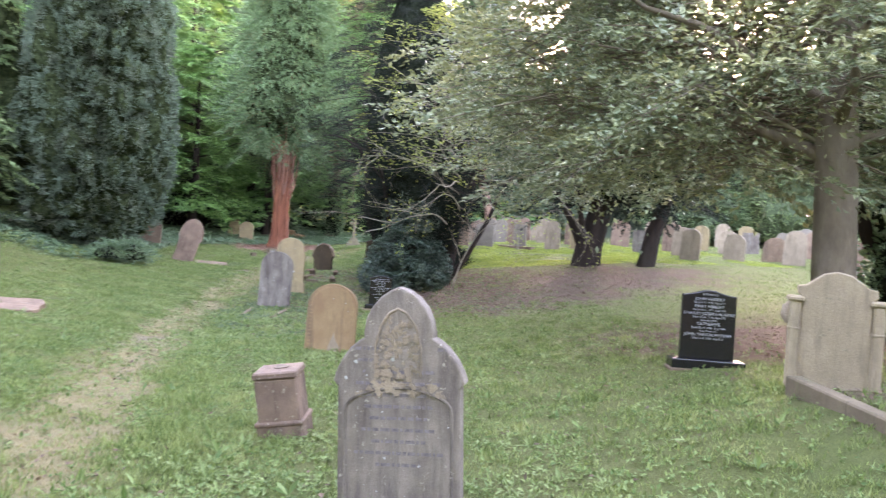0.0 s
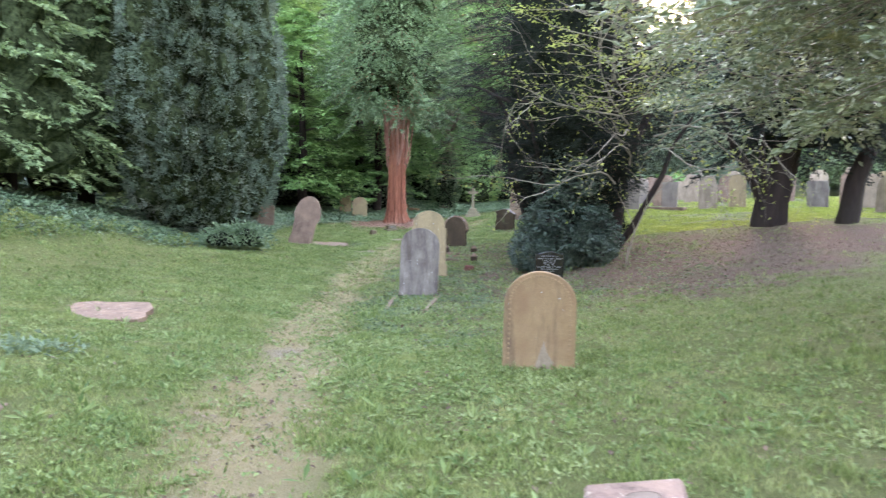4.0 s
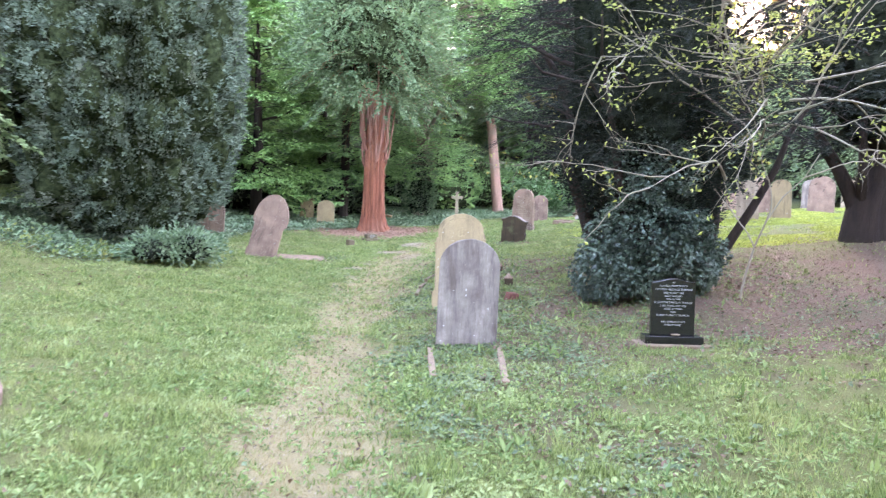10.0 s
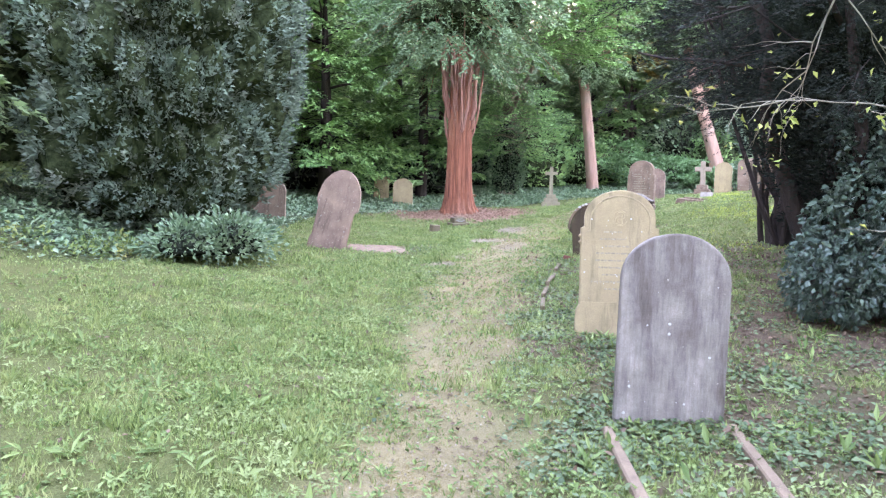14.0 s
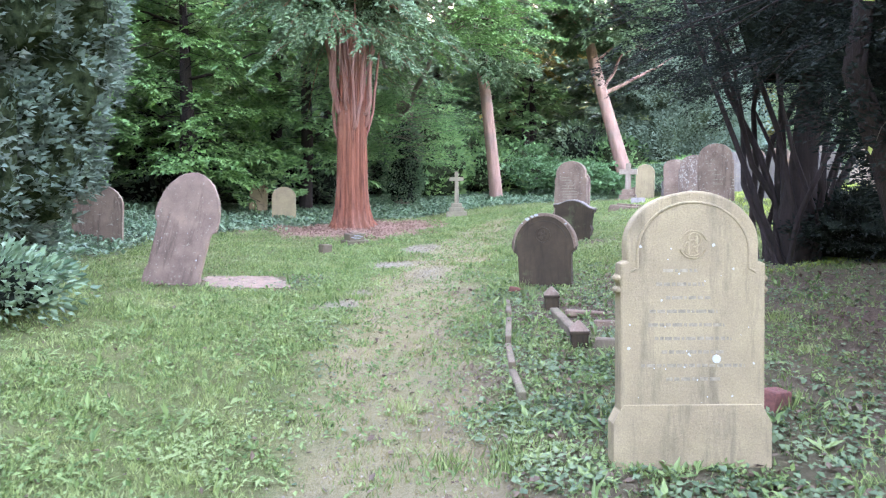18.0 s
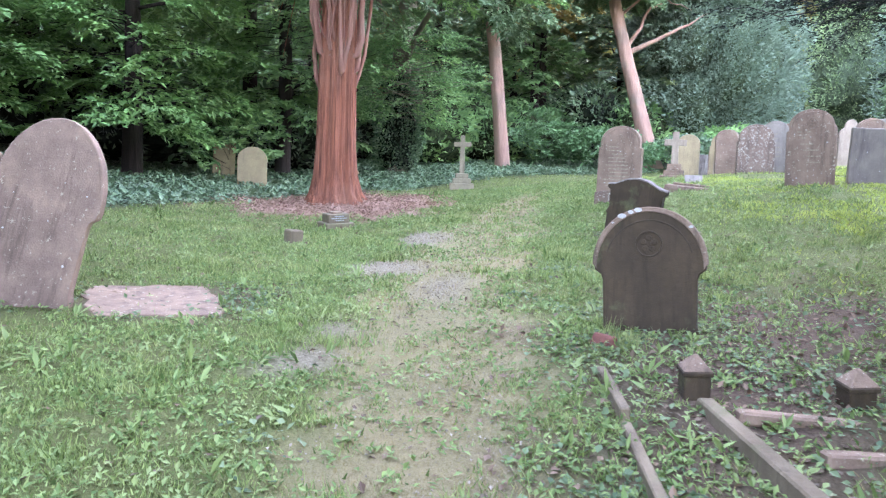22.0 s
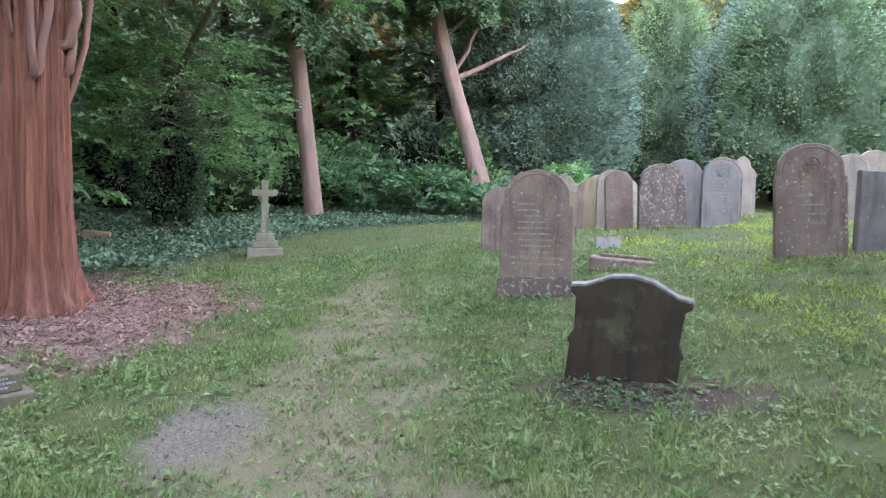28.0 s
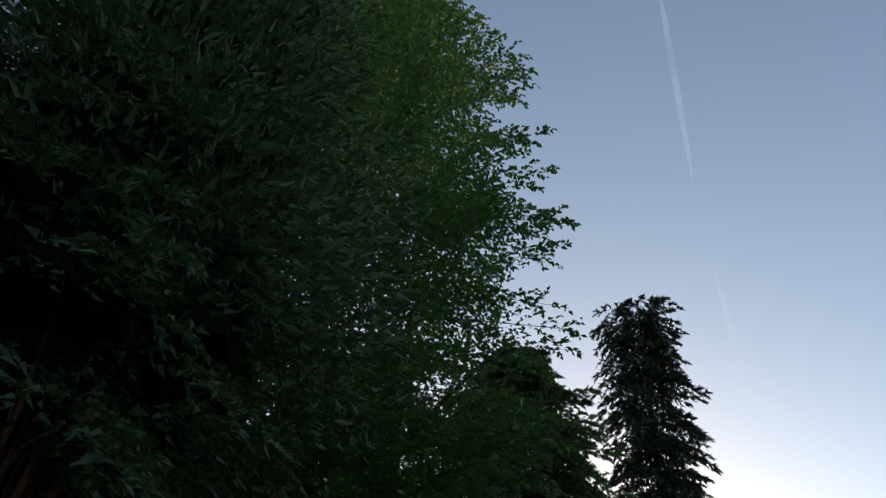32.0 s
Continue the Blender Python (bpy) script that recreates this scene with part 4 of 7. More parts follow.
blk = headstone("ogee", 0.52, 0.68, 0.075, GRANITE, on_ground(7.09, 3.68, 0.11, -2, 0, -16) @ Matrix.Scale(1.15, 4), "polished black granite memorial with white lettering standing on grass", sunk=0.0, wear=0)
part("plinth", box(0.70, 0.27, 0.10, (0, 0.03, -0.10), 0.008, 2), GRANITE, blk)
part("foundation", box(0.74, 0.3, 0.12, (0, 0.03, -0.21), 0.01), CONCRETE, blk)
written([("In Memory", 0.034, 0.628), ("JOHN HIBBERT", 0.042, 0.578), ("Died 5. 3. 1945. Aged 71", 0.030, 0.548), ("MARY HIBBERT", 0.042, 0.506), ("Died 10. 4. 1971. Aged 85", 0.030, 0.476), ("STANLEY JOSEPH MURPHY", 0.042, 0.434), ("Died 16. 6. 1974. Aged 77", 0.030, 0.404), ("Also His Wife", 0.028, 0.374), ("CATHERINE", 0.042, 0.334), ("Died 20. 9. 1981. Aged 86", 0.030, 0.300), ("Also Their Son", 0.028, 0.270), ("JOHN TREVOR MURPHY", 0.042, 0.228), ("Died 1. 4. 1962. Aged 17", 0.030, 0.196)], -0.001, LETTERING, blk)

# Black granite kerb set.
KX, KY = -1.65, 4.09
kerb_set = thing("kerb_grave", on_ground(KX, KY, -0.085, -3.5, -4.5, 7.5) @ Matrix.Scale(0.88, 4), "black granite kerb grave with a low headstone, weedy turf inside", "grave")
kw, kl = 0.98, 1.9
part("headstone", plate([(-kw / 2 + 0.02, 0.05), (-kw / 2 + 0.02, 0.60), (kw / 2 - 0.02, 0.60), (kw / 2 - 0.02, 0.05)], 0.09, kl / 2 - 0.06, 0.006, 2), GRANITE, kerb_set, "low black granite headstone")
written([("IN LOVING MEMORY OF", 0.028, 0.550), ("FREDRICK VICKERS", 0.030, 0.465), ("FLORENCE VICKERS", 0.030, 0.375)], kl / 2 - 0.0605, LETTERING, kerb_set)
for k, z in enumerate((0.510, 0.423, 0.335, 0.295)):
    part("worn_line", text_bars(1, 0.72 - 0.2 * (k == 2), z, 0.05, 0.014, kl / 2 - 0.0605, 3 + k), LETTERING, kerb_set, "worn pale lettering")
for s in (-1, 1):
    part("side_kerb", box(0.075, kl - 0.2, 0.10, (s * (kw / 2 - 0.05), 0, 0.05), 0.008), GRANITE_ROUGH, kerb_set)
    part("corner_block", box(0.115, 0.115, 0.135, (s * (kw / 2 - 0.05), -kl / 2 + 0.04, 0.05), 0.008), GRANITE_ROUGH, kerb_set)
    part("head_block", box(0.10, 0.22, 0.17, (s * (kw / 2 - 0.05), kl / 2 - 0.18, 0.05), 0.008), GRANITE_ROUGH, kerb_set)
    part("footing", box(0.20, kl + 0.05, 0.15, (s * (kw / 2 + 0.01), 0.0, -0.115), 0.01), CONCRETE, kerb_set, "exposed concrete footing")
part("foot_kerb", box(kw - 0.2, 0.075, 0.09, (0, -kl / 2 + 0.04, 0.05), 0.008), GRANITE_ROUGH, kerb_set)
part("foot_footing", box(kw + 0.12, 0.14, 0.145, (0, -kl / 2 + 0.03, -0.13), 0.01), CONCRETE, kerb_set)
piece = part("bed", plate([(-kw / 2 + 0.09, -kl / 2 + 0.08), (-kw / 2 + 0.09, kl / 2 - 0.07), (kw / 2 - 0.09, kl / 2 - 0.07), (kw / 2 - 0.09, -kl / 2 + 0.08)], 0.16, -0.0, 0.0), MOSS, kerb_set)
piece.matrix_local = pose(0, 0, 0.13, -90)
n = 1500
bx, by = RNG.uniform(-kw / 2 + 0.08, kw / 2 - 0.1, n), RNG.uniform(-kl / 2 + 0.09, kl / 2 - 0.08, n)
thin = RNG.random(n) < np.clip(0.25 + 1.2 * (0.1 - bx) + 0.5 * (np.abs(by) > 0.7), 0.18, 1)
bx, by = bx[thin], by[thin]
part("turf", leaves("turf", np.stack([bx, by, np.full(len(bx), 0.128)], 1), RNG.normal(size=(len(bx), 3)) * 0.45 + (0, 0, 0.8), 0.075 * (0.5 + RNG.random(len(bx))), GRASS, 0.13, 0.1), None, kerb_set)["kind"] = "stuff"
n = 2600
bx, by = RNG.normal(-kw / 2 - 0.02, 0.09, n), RNG.uniform(-kl / 2 - 0.05, kl / 2 - 0.1, n)
part("overgrowth", leaves("overgrowth", np.stack([bx, by, np.full(n, 0.06)], 1), RNG.normal(size=(n, 3)) * 0.5 + (0, 0, 0.8), 0.15 * (0.5 + RNG.random(n)), GRASS, 0.14, 0.1), None, kerb_set, "long grass over the sunken kerb")["kind"] = "stuff"
pot = thing("flower_pot", kerb_set.matrix_world @ pose(-0.18, -0.87, 0.13), "round granite flower pot with a pierced pale lid", "vase")
part("pot", tubes_mesh("pot", [([(0, 0, 0), (0, 0, 0.04), (0, 0, 0.06), (0, 0, 0.07)], [0.065, 0.075, 0.065, 0.02], 16, {})], GRANITE_ROUGH), None, pot)
piece = part("lid", disc(0, 0, 0, 0.062, 0.012, 16), CONCRETE, pot, "pale pierced lid")
piece.matrix_local = pose(0, 0, 0.078, 90)
vase = thing("flower_vase", kerb_set.matrix_world @ pose(0.16, 0.66, 0.14, 8, 10, 0), "small white fluted flower vase tipped on the grave", "vase")
part("bowl", tubes_mesh("bowl", [([(0, 0, 0), (0, 0, 0.05), (0, 0, 0.10), (0, 0, 0.13), (0, 0, 0.11)], [0.035, 0.045, 0.062, 0.08, 0.06], 14, {})], PALE_STONE), None, vase)

# The shouldered limestone tomb with its kerb, by the big tree.
lime = headstone("segment", 0.56, 0.86, 0.14, BUFF_LIME, on_ground(6.74, 1.2, 0.07, -1, 0, -32), "buff limestone headstone with scrolled side pillars", bars=9, seed=20)
for s in (-1, 1):
    pil = part("pillar", join(box(0.085, 0.17, 0.74, (s * 0.30, 0.05, -0.1), 0.015), box(0.13, 0.20, 0.05, (s * 0.30, 0.05, 0.60), 0.015), box(0.10, 0.18, 0.05, (s * 0.30, 0.05, 0.36), 0.02)), BUFF_LIME, lime)
    part("scroll", tubes_mesh("scroll", [([(s * 0.335, 0.05, 0.42), (s * 0.36, 0.05, 0.48), (s * 0.35, 0.05, 0.55), (s * 0.32, 0.05, 0.60)], [0.03, 0.05, 0.045, 0.02], 10, {})], PALE_STONE), None, pil)
for name, x0, y0, x1, y1 in (("near", 6.36, 1.15, 6.07, -1.3), ("far", 7.4, 0.85, 7.1, -1.5)):
    a = math.degrees(math.atan2(x1 - x0, y0 - y1))
    alone("grave_kerb", box(0.13, math.hypot(x1 - x0, y1 - y0), 0.34, (0, 0, -0.18), 0.012), KERB_STONE, on_ground((x0 + x1) / 2, (y0 + y1) / 2, -0.09, 2, 0, a), "mossy grey stone kerb round a grave", "kerb", "kerbs round the limestone grave")
beyond = [("round", 0.62, 1.25, SANDSTONE, 13.0, 6.2, -25, "tall round-topped buff headstone under trees"), ("round", 0.55, 1.30, SANDSTONE, 12.15, 8.1, -30, "narrow round-topped stone against a trunk"), ("shoulder", 0.95, 0.95, BROWN_STONE, 20.9, 22.8, -30, "small dark round-topped headstone in sunlit grass"), ("flat", 0.40, 1.05, PALE_STONE, 7.95, 1.2, -30, "pale broken pillar stone beside the kerbs")]
for i, (k, w, h, mt, x, y, rz, lb) in enumerate(beyond):
    headstone(k, w, h, 0.11, mt, on_ground(x, y, 0, -2, (i % 3) - 1, rz), lb, seed=30 + i, wear=0.005)

# Cross monuments.
def cross_thing(m, h, arm, t, mats, steps, label):
    ob = thing("stone_cross", m, label, "monument")
    z = 0.0
    for i, (sx, sz) in enumerate(steps):
        part("step", box(sx, sx * 0.85, sz + (0.2 if i == 0 else 0), (0, 0, z - (0.2 if i == 0 else 0)), 0.012, 1, 0.96), mats[1], ob)
        z += sz
    a, zc = arm, z + h - arm
    out = [(-t / 2 * 1.15, z), (-t / 2, zc - t / 2), (-a, zc - t / 2), (-a, zc + t / 2), (-t / 2, zc + t / 2), (-t / 2, z + h), (t / 2, z + h), (t / 2, zc + t / 2), (a, zc + t / 2), (a, zc - t / 2), (t / 2, zc - t / 2), (t / 2 * 1.15, z)]
    part("cross", plate(out, t * 0.75, -t * 0.375, 0.008, 1, 0.002), mats[0], ob)
    return ob


cross_thing(on_ground(5.15, 35.2, 0.0, 0, 0, -12), 0.98, 0.23, 0.12, (CROSS_STONE, CROSS_STONE), ((0.66, 0.13), (0.49, 0.13), (0.35, 0.13)), "small grey-buff stone cross on three square steps")
cross_thing(on_ground(9.2, 31.5, -0.05, -2, 0, -30), 0.72, 0.24, 0.14, (PALE_STONE, BROWN_STONE), ((0.62, 0.12), (0.46, 0.12), (0.32, 0.14)), "pale stone cross on brown stepped base")

ledger = thing("fallen_monument", on_ground(7.75, 28.2, 0, 0, 4, -35), "tilted brown grave slab with a raised stone cross", "grave slab")
part("slab", box(0.9, 0.55, 0.16, (0, 0, -0.08), 0.015, 1, 0.92), BROWN_STONE, ledger)
part("raised_cross", join(box(0.62, 0.07, 0.04, (0, 0.05, 0.08), 0.008), box(0.07, 0.3, 0.04, (0.12, 0.05, 0.081), 0.008)), BROWN_STONE, ledger, "worn raised cross")
alone("stone_tablet", box(0.34, 0.05, 0.26, (0, 0, -0.05), 0.008), SLATE_STONE, on_ground(8.55, 29.5, 0, -42, 0, -30), "small grey tablet propped in the grass", "tablet")

stepped = thing("monument_base", on_ground(1.36, 26.85, -0.03, 2, -2, 20), "small grey stepped monument base with lettered block", "monument")
part("step", box(0.46, 0.40, 0.22, (0, 0, -0.12), 0.01, 1, 0.96), KERB_STONE, stepped)
part("block", box(0.32, 0.26, 0.13, (0, 0, 0.098), 0.01), KERB_STONE, stepped)
part("capstone", box(0.17, 0.13, 0.03, (0, 0, 0.227), 0.006), BROWN_STONE, stepped)
part("worn_inscription", text_bars(3, 0.24, 0.19, 0.03, 0.014, -0.1315, 8), LETTERING, stepped)
alone("stone_block", box(0.2, 0.16, 0.26, (0, 0, -0.09), 0.015), KERB_STONE, on_ground(0.74, 25.5, 0, 3, 4, 30), "small dark stone block in the grass", "stone")

# Flat slabs lying in the turf.
def flat_slab(x, y, sx, sy, mat, rz, label, seed, thick=0.12, lift=0.03, tilt=(0, 0)):
    rnd = random.Random(seed)
    n = 22
    out = []
    for i in range(n):
        a = 6.2832 * i / n
        k = 1 / max(abs(math.cos(a)), abs(math.sin(a))) ** 0.7 * rnd.uniform(0.86, 1.04)
        out.append((math.cos(a) * k * sx / 2, math.sin(a) * k * sy / 2))
    bm = plate(out, thick, 0, 0.015, 2, 0.004)
    bmesh.ops.transform(bm, matrix=pose(0, 0, 0, -90), verts=bm.verts)
    for v in bm.verts:
        v.co.z = -v.co.z if v.co.z > 0.001 else v.co.z
    bmesh.ops.recalc_face_normals(bm, faces=bm.faces[:])
    return alone("flat_slab", bm, mat, pose(x, y, float(height(x, y)) + lift, tilt[0], tilt[1], rz), label, "grave slab")


flat_slab(-2.35, 9.8, 1.25, 1.3, BROWN_STONE, 10, "weathered flat brown stone slab in the grass", 3, lift=0.04, tilt=(3, 2))
flat_slab(-0.40, 22.2, 1.1, 1.25, BROWN_STONE, 12, "pinkish-brown flat stone slab ringed with bare soil", 5, lift=0.010, tilt=(2, 2.5))

# Kerbed plot with pyramid-capped posts.
def kerb_post(x, y, rz, tilt=(0, 0)):
    ob = thing("kerb_post", on_ground(x, y, 0, tilt[0], tilt[1], rz), "dark square stone post with a pyramid cap", "kerb post", "posts of the kerbed plot")
    part("shaft", box(0.145, 0.145, 0.32, (0, 0, -0.2), 0.008), DARK_STONE, ob)
    part("collar", box(0.165, 0.165, 0.03, (0, 0, 0.11), 0.006), DARK_STONE, ob)
    part("cap", box(0.16, 0.16, 0.08, (0, 0, 0.14), 0.004, 1, 0.12), BROWN_STONE, ob, "pyramid cap")


POSTS = ((2.60, 17.92, -15), (2.90, 19.5, -15), (3.6, 19.1, -10), (3.45, 17.5, -12))
for x, y, rz in POSTS:
    kerb_post(x, y, rz, (2, -2))
for (xa, ya, _), (xb, yb, _) in ((POSTS[0], POSTS[1]), (POSTS[0], POSTS[3])):
    a = math.degrees(math.atan2(xa - xb, yb - ya))
    alone("kerb_rail", box(0.10, math.hypot(xb - xa, yb - ya) - 0.2, 0.17, (0, 0, -0.10), 0.01, 1, 0.9), KERB_STONE, on_ground((xa + xb) / 2, (ya + yb) / 2, 0.0, 0, 0, a), "worn grey-brown stone kerb between posts", "kerb", "rails of the kerbed plot")
for x, y, rz, ln in ((3.2, 19.0, 75, 0.62), (3.2, 18.55, 82, 0.4), (3.75, 18.8, 60, 0.28)):
    alone("loose_kerb_stone", box(0.09, ln, 0.07, (0, 0, -0.035), 0.012), BROWN_STONE, on_ground(x, y, 0, 3, 2, rz), "broken brown kerb stone lying in leaf litter", "stone", "broken kerb stones")
edging = ((1.74, 16.7), (1.87, 17.4), (2.05, 18.16), (2.35, 19.2), (2.56, 20.0))
for (xa, ya), (xb, yb) in zip(edging, edging[1:]):
    alone("edging_stone", box(0.055, math.hypot(xb - xa, yb - ya) - 0.02, 0.14, (0, 0, -0.10), 0.008), KERB_STONE, on_ground((xa + xb) / 2, (ya + yb) / 2, 0, 0, 0, math.degrees(math.atan2(xa - xb, yb - ya))), "thin stone edging strip along the path", "kerb", "edging along the path")

# Broken pieces lying about.
TERRACOTTA = plain_mat("red_clay", (0.20, 0.07, 0.05), 0.9, 0.5, 20, relief=0.004)
for x, y, sx, sy, sz, rz, mt, lb in ((3.2, 16.15, 0.22, 0.14, 0.11, 25, TERRACOTTA, "broken red clay fragment behind the buff headstone"), (2.80, 20.5, 0.06, 0.20, 0.06, 55, TERRACOTTA, "red brick fragment at the dark headstone's foot"), (1.9, 38.6, 0.40, 0.25, 0.42, 20, ORANGE_STONE, "mossy orange stone block half sunk in ivy"), (2.4, 37.8, 0.6, 0.25, 0.26, -15, ORANGE_STONE, "flat orange stone lying in ivy")):
    alone("broken_stone", box(sx, sy, sz + 0.06, (0, 0, -0.06), 0.02, 2, 0.85), mt, on_ground(x, y, 0.0, 8, 5, rz), lb, "stone", "broken pieces")

# White blooms left on the lawn.
bunch = thing("flower_pot", on_ground(-3.5, 2.36, 0, 6, 4, 0), "pot of white flowers sunk in the grass", "flowers")
part("pot", tubes_mesh("pot", [([(0, 0, 0), (0, 0, 0.05), (0, 0, 0.055)], [0.06, 0.075, 0.05], 14, {})], CONCRETE), None, bunch)
q = RNG.normal(size=(70, 3)) * (0.035, 0.035, 0.01) + (0, 0, 0.07)
part("blooms", leaves("blooms", q, RNG.normal(size=(70, 3)) + (0, 0, 0.8), np.full(70, 0.03), PETALS, 0.9), None, bunch, "white blooms")["kind"] = "stuff"

# Rows on the rising lawn.
ROW = [("shoulder", 0.80, 1.12, PINK_STONE, 12.7, 35.2, "flower", 5), ("shoulder", 0.80, 1.10, WHITE_LICHEN, 10.88, 30.97, "", 0), ("round", 0.62, 1.09, SLATE_STONE, 11.66, 30.45, "flower", 9), ("shoulder", 0.74, 1.24, BROWN_STONE, 8.98, 26.65, "flower", 6), ("flat", 0.76, 0.90, SLATE_STONE, 9.95, 26.4, "", 0), ("round", 0.58, 1.14, BROWN_STONE, 12.0, 28.85, "", 6), ("round", 0.55, 1.10, PALE_STONE, 13.4, 29.3, "", 0), ("round", 0.60, 1.20, PALE_STONE, 15.6, 30.4, "", 5), ("round", 0.50, 1.05, BROWN_STONE, 10.75, 31.9, "", 0), ("round", 0.55, 1.05, PINK_STONE, 12.5, 31.1, "", 7), ("shoulder", 0.6, 1.1, SANDSTONE, 11.9, 34.0, "flower", 0), ("round", 0.55, 0.95, GREY_STONE, 13.4, 33.5, "", 5), ("gothic", 0.6, 1.25, PALE_STONE, 14.6, 32.6, "", 0), ("round", 0.6, 1.15, SLATE_STONE, 11.3, 30.9, "", 6), ("shoulder", 0.62, 1.15, PALE_STONE, 14.9, 34.6, "", 0), ("round", 0.7, 1.1, BROWN_STONE, 16.6, 33.0, "", 0), ("flat", 0.6, 0.7, GREY_STONE, 13.0, 36.4, "", 0), ("gothic", 0.55, 1.2, PALE_STONE, 15.4, 37.0, "", 0), ("round", 0.6, 1.1, PINK_STONE, 17.6, 36.0, "", 0), ("round", 0.6, 1.15, GREY_STONE, 18.3, 31.5, "", 0), ("shoulder", 0.65, 1.2, PALE_STONE, 12.9, 26.4, "", 0), ("round", 0.6, 1.1, PINK_STONE, 14.4, 28.3, "", 0), ("flat", 0.55, 1.0, SLATE_STONE, 11.5, 26.5, "", 0), ("round", 0.6, 1.2, SANDSTONE, 14.0, 26.4, "", 0), ("round", 0.62, 1.15, BROWN_STONE, 12.7, 32.3, "", 6), ("round", 0.6, 1.15, PINK_STONE, 13.3, 31.9, "", 0), ("round", 0.58, 1.12, PALE_STONE, 11.35, 32.9, "", 0), ("round", 0.6, 1.1, SLATE_STONE, 14.2, 31.0, "", 5), ("round", 0.56, 1.1, SANDSTONE, 10.7, 33.6, "", 0)]
WORDS = {"round": "round-topped", "shoulder": "shouldered round-topped", "flat": "square-topped", "gothic": "pointed", "segment": "arched"}
HUES = {"red_sandstone": "red sandstone", "lichen_covered_stone": "white-lichened brown", "blue_slate": "blue-grey slate", "brown_weathered_stone": "brown stone", "pale_limestone": "pale limestone", "buff_sandstone": "buff sandstone", "grey_streaked_stone": "streaked grey"}
for i, (k, w, h, mt, x, y, crest, bars) in enumerate(ROW):
    headstone(k, w, h, 0.11, mt, on_ground(x, y, 0, -2 + 1.5 * math.sin(i * 2.1), 1.8 * math.sin(i * 3.7), -30 + 6 * math.sin(i * 1.7)), f"{WORDS[k]} {HUES[mt.name]} headstone in the lawn row", "rows of headstones on the lawn", bars=bars, crest=crest, rimmed=0.04 if k != "gothic" and h > 1 else 0, seed=50 + i, lichen=12 if y < 31 else 0, wear=0.004)
low_row = thing("grave_kerb_frame", on_ground(11.4, 26.6, 0, 0, 0, -30), "low dark kerb slab on the lawn", "kerb")
part("slab", box(1.4, 0.7, 0.16, (0, 0, -0.08), 0.012), BROWN_STONE, low_row)

# The far rows seen under the yews.
rnd = random.Random(5)
FAR = [(17.5, 24.0), (18.4, 26.5), (19.2, 28.0), (20.5, 27.9), (20.9, 26.2), (22.4, 26.8), (20.6, 21.2), (20.5, 19.4), (22.3, 21.9), (24.0, 24.5), (25.2, 22.6), (23.5, 29.0), (26.0, 27.5), (21.5, 31.5), (24.4, 32.5), (27.5, 30.0), (19.4, 30.6), (17.0, 28.9), (22.9, 18.6), (25.6, 19.2), (18.8, 22.3), (16.4, 25.3), (28.5, 24.5), (29.0, 34.0), (16.8, 22.0), (19.6, 17.0), (23.0, 15.0), (21.4, 12.2), (25.5, 14.0), (24.5, 10.0), (19.0, 8.6), (22.0, 7.0)]
STOCK = {}
for i, (x, y) in enumerate(FAR):
    key = i % 8
    k, mt, w, h = (("round", PALE_STONE, 0.72, 1.2), ("round", PINK_STONE, 0.85, 1.25), ("gothic", PALE_STONE, 0.62, 1.35), ("shoulder", SANDSTONE, 0.75, 1.15), ("round", PALE_STONE, 0.8, 1.05), ("flat", GREY_STONE, 0.7, 0.95), ("shoulder", PALE_STONE, 0.8, 1.3), ("round", SLATE_STONE, 0.7, 1.1))[key]
    m = on_ground(x, y, 0, rnd.uniform(-5, 2), rnd.uniform(-3, 3), -38 + rnd.uniform(-8, 8))
    if key in STOCK:
        copy_thing(STOCK[key], m)
    else:
        STOCK[key] = headstone(k, w, h, 0.12, mt, m, f"distant {WORDS[k]} {HUES[mt.name]} headstone on the far lawn", "far rows of headstones", seed=80 + i, wear=0.004)


# ---- trees ----
SHAPES = {
    "column": ((0, 0.08, 0.3, 0.7, 0.9, 1), (0.55, 0.85, 1.0, 0.92, 0.6, 0.1)),
    "cone": ((0, 0.1, 0.5, 0.85, 1), (0.7, 1.0, 0.62, 0.25, 0.05)),
    "dome": ((0, 0.15, 0.45, 0.8, 1), (0.65, 0.95, 1.0, 0.7, 0.15)),
    "skirt": ((0, 0.05, 0.3, 0.7, 1), (1.0, 1.0, 0.92, 0.65, 0.1)),
    "umbrella": ((0, 0.12, 0.4, 0.75, 1), (0.55, 0.9, 1.0, 0.75, 0.3)),
    "rag": ((0, 0.2, 0.45, 0.62, 0.8, 0.94, 1), (0.62, 0.72, 0.98, 1.0, 0.74, 0.92, 0.82)),
}


def billow(p, size, seed):
    """Rounded lumps with creases between them, from 0 to 1, for points in space."""
    rng = np.random.default_rng(seed)
    k = unit(rng.normal(size=(7, 3))) * 3.3 / np.array(size)
    g = np.sin(p @ k.T + rng.random(7) * 6.28319).sum(1) / 2.2
    return np.minimum(1.0, np.abs(g))


def shell_at(t, a, z0, z1, radius, shape, lump, seed):
    """Points of a crown's lumpy outside, from how far up (t) and round (a) they are."""
    r = np.interp(t, *SHAPES[shape]) * radius
    p = np.stack([np.cos(a) * r, np.sin(a) * r, z0 + (z1 - z0) * t], 1)
    k = 0.68 + 0.33 * billow(p, lump, seed) + 0.12 * billow(p, np.array(lump) * 3.1, seed + 1)
    return p * np.stack([k, k, np.ones(len(k))], 1)


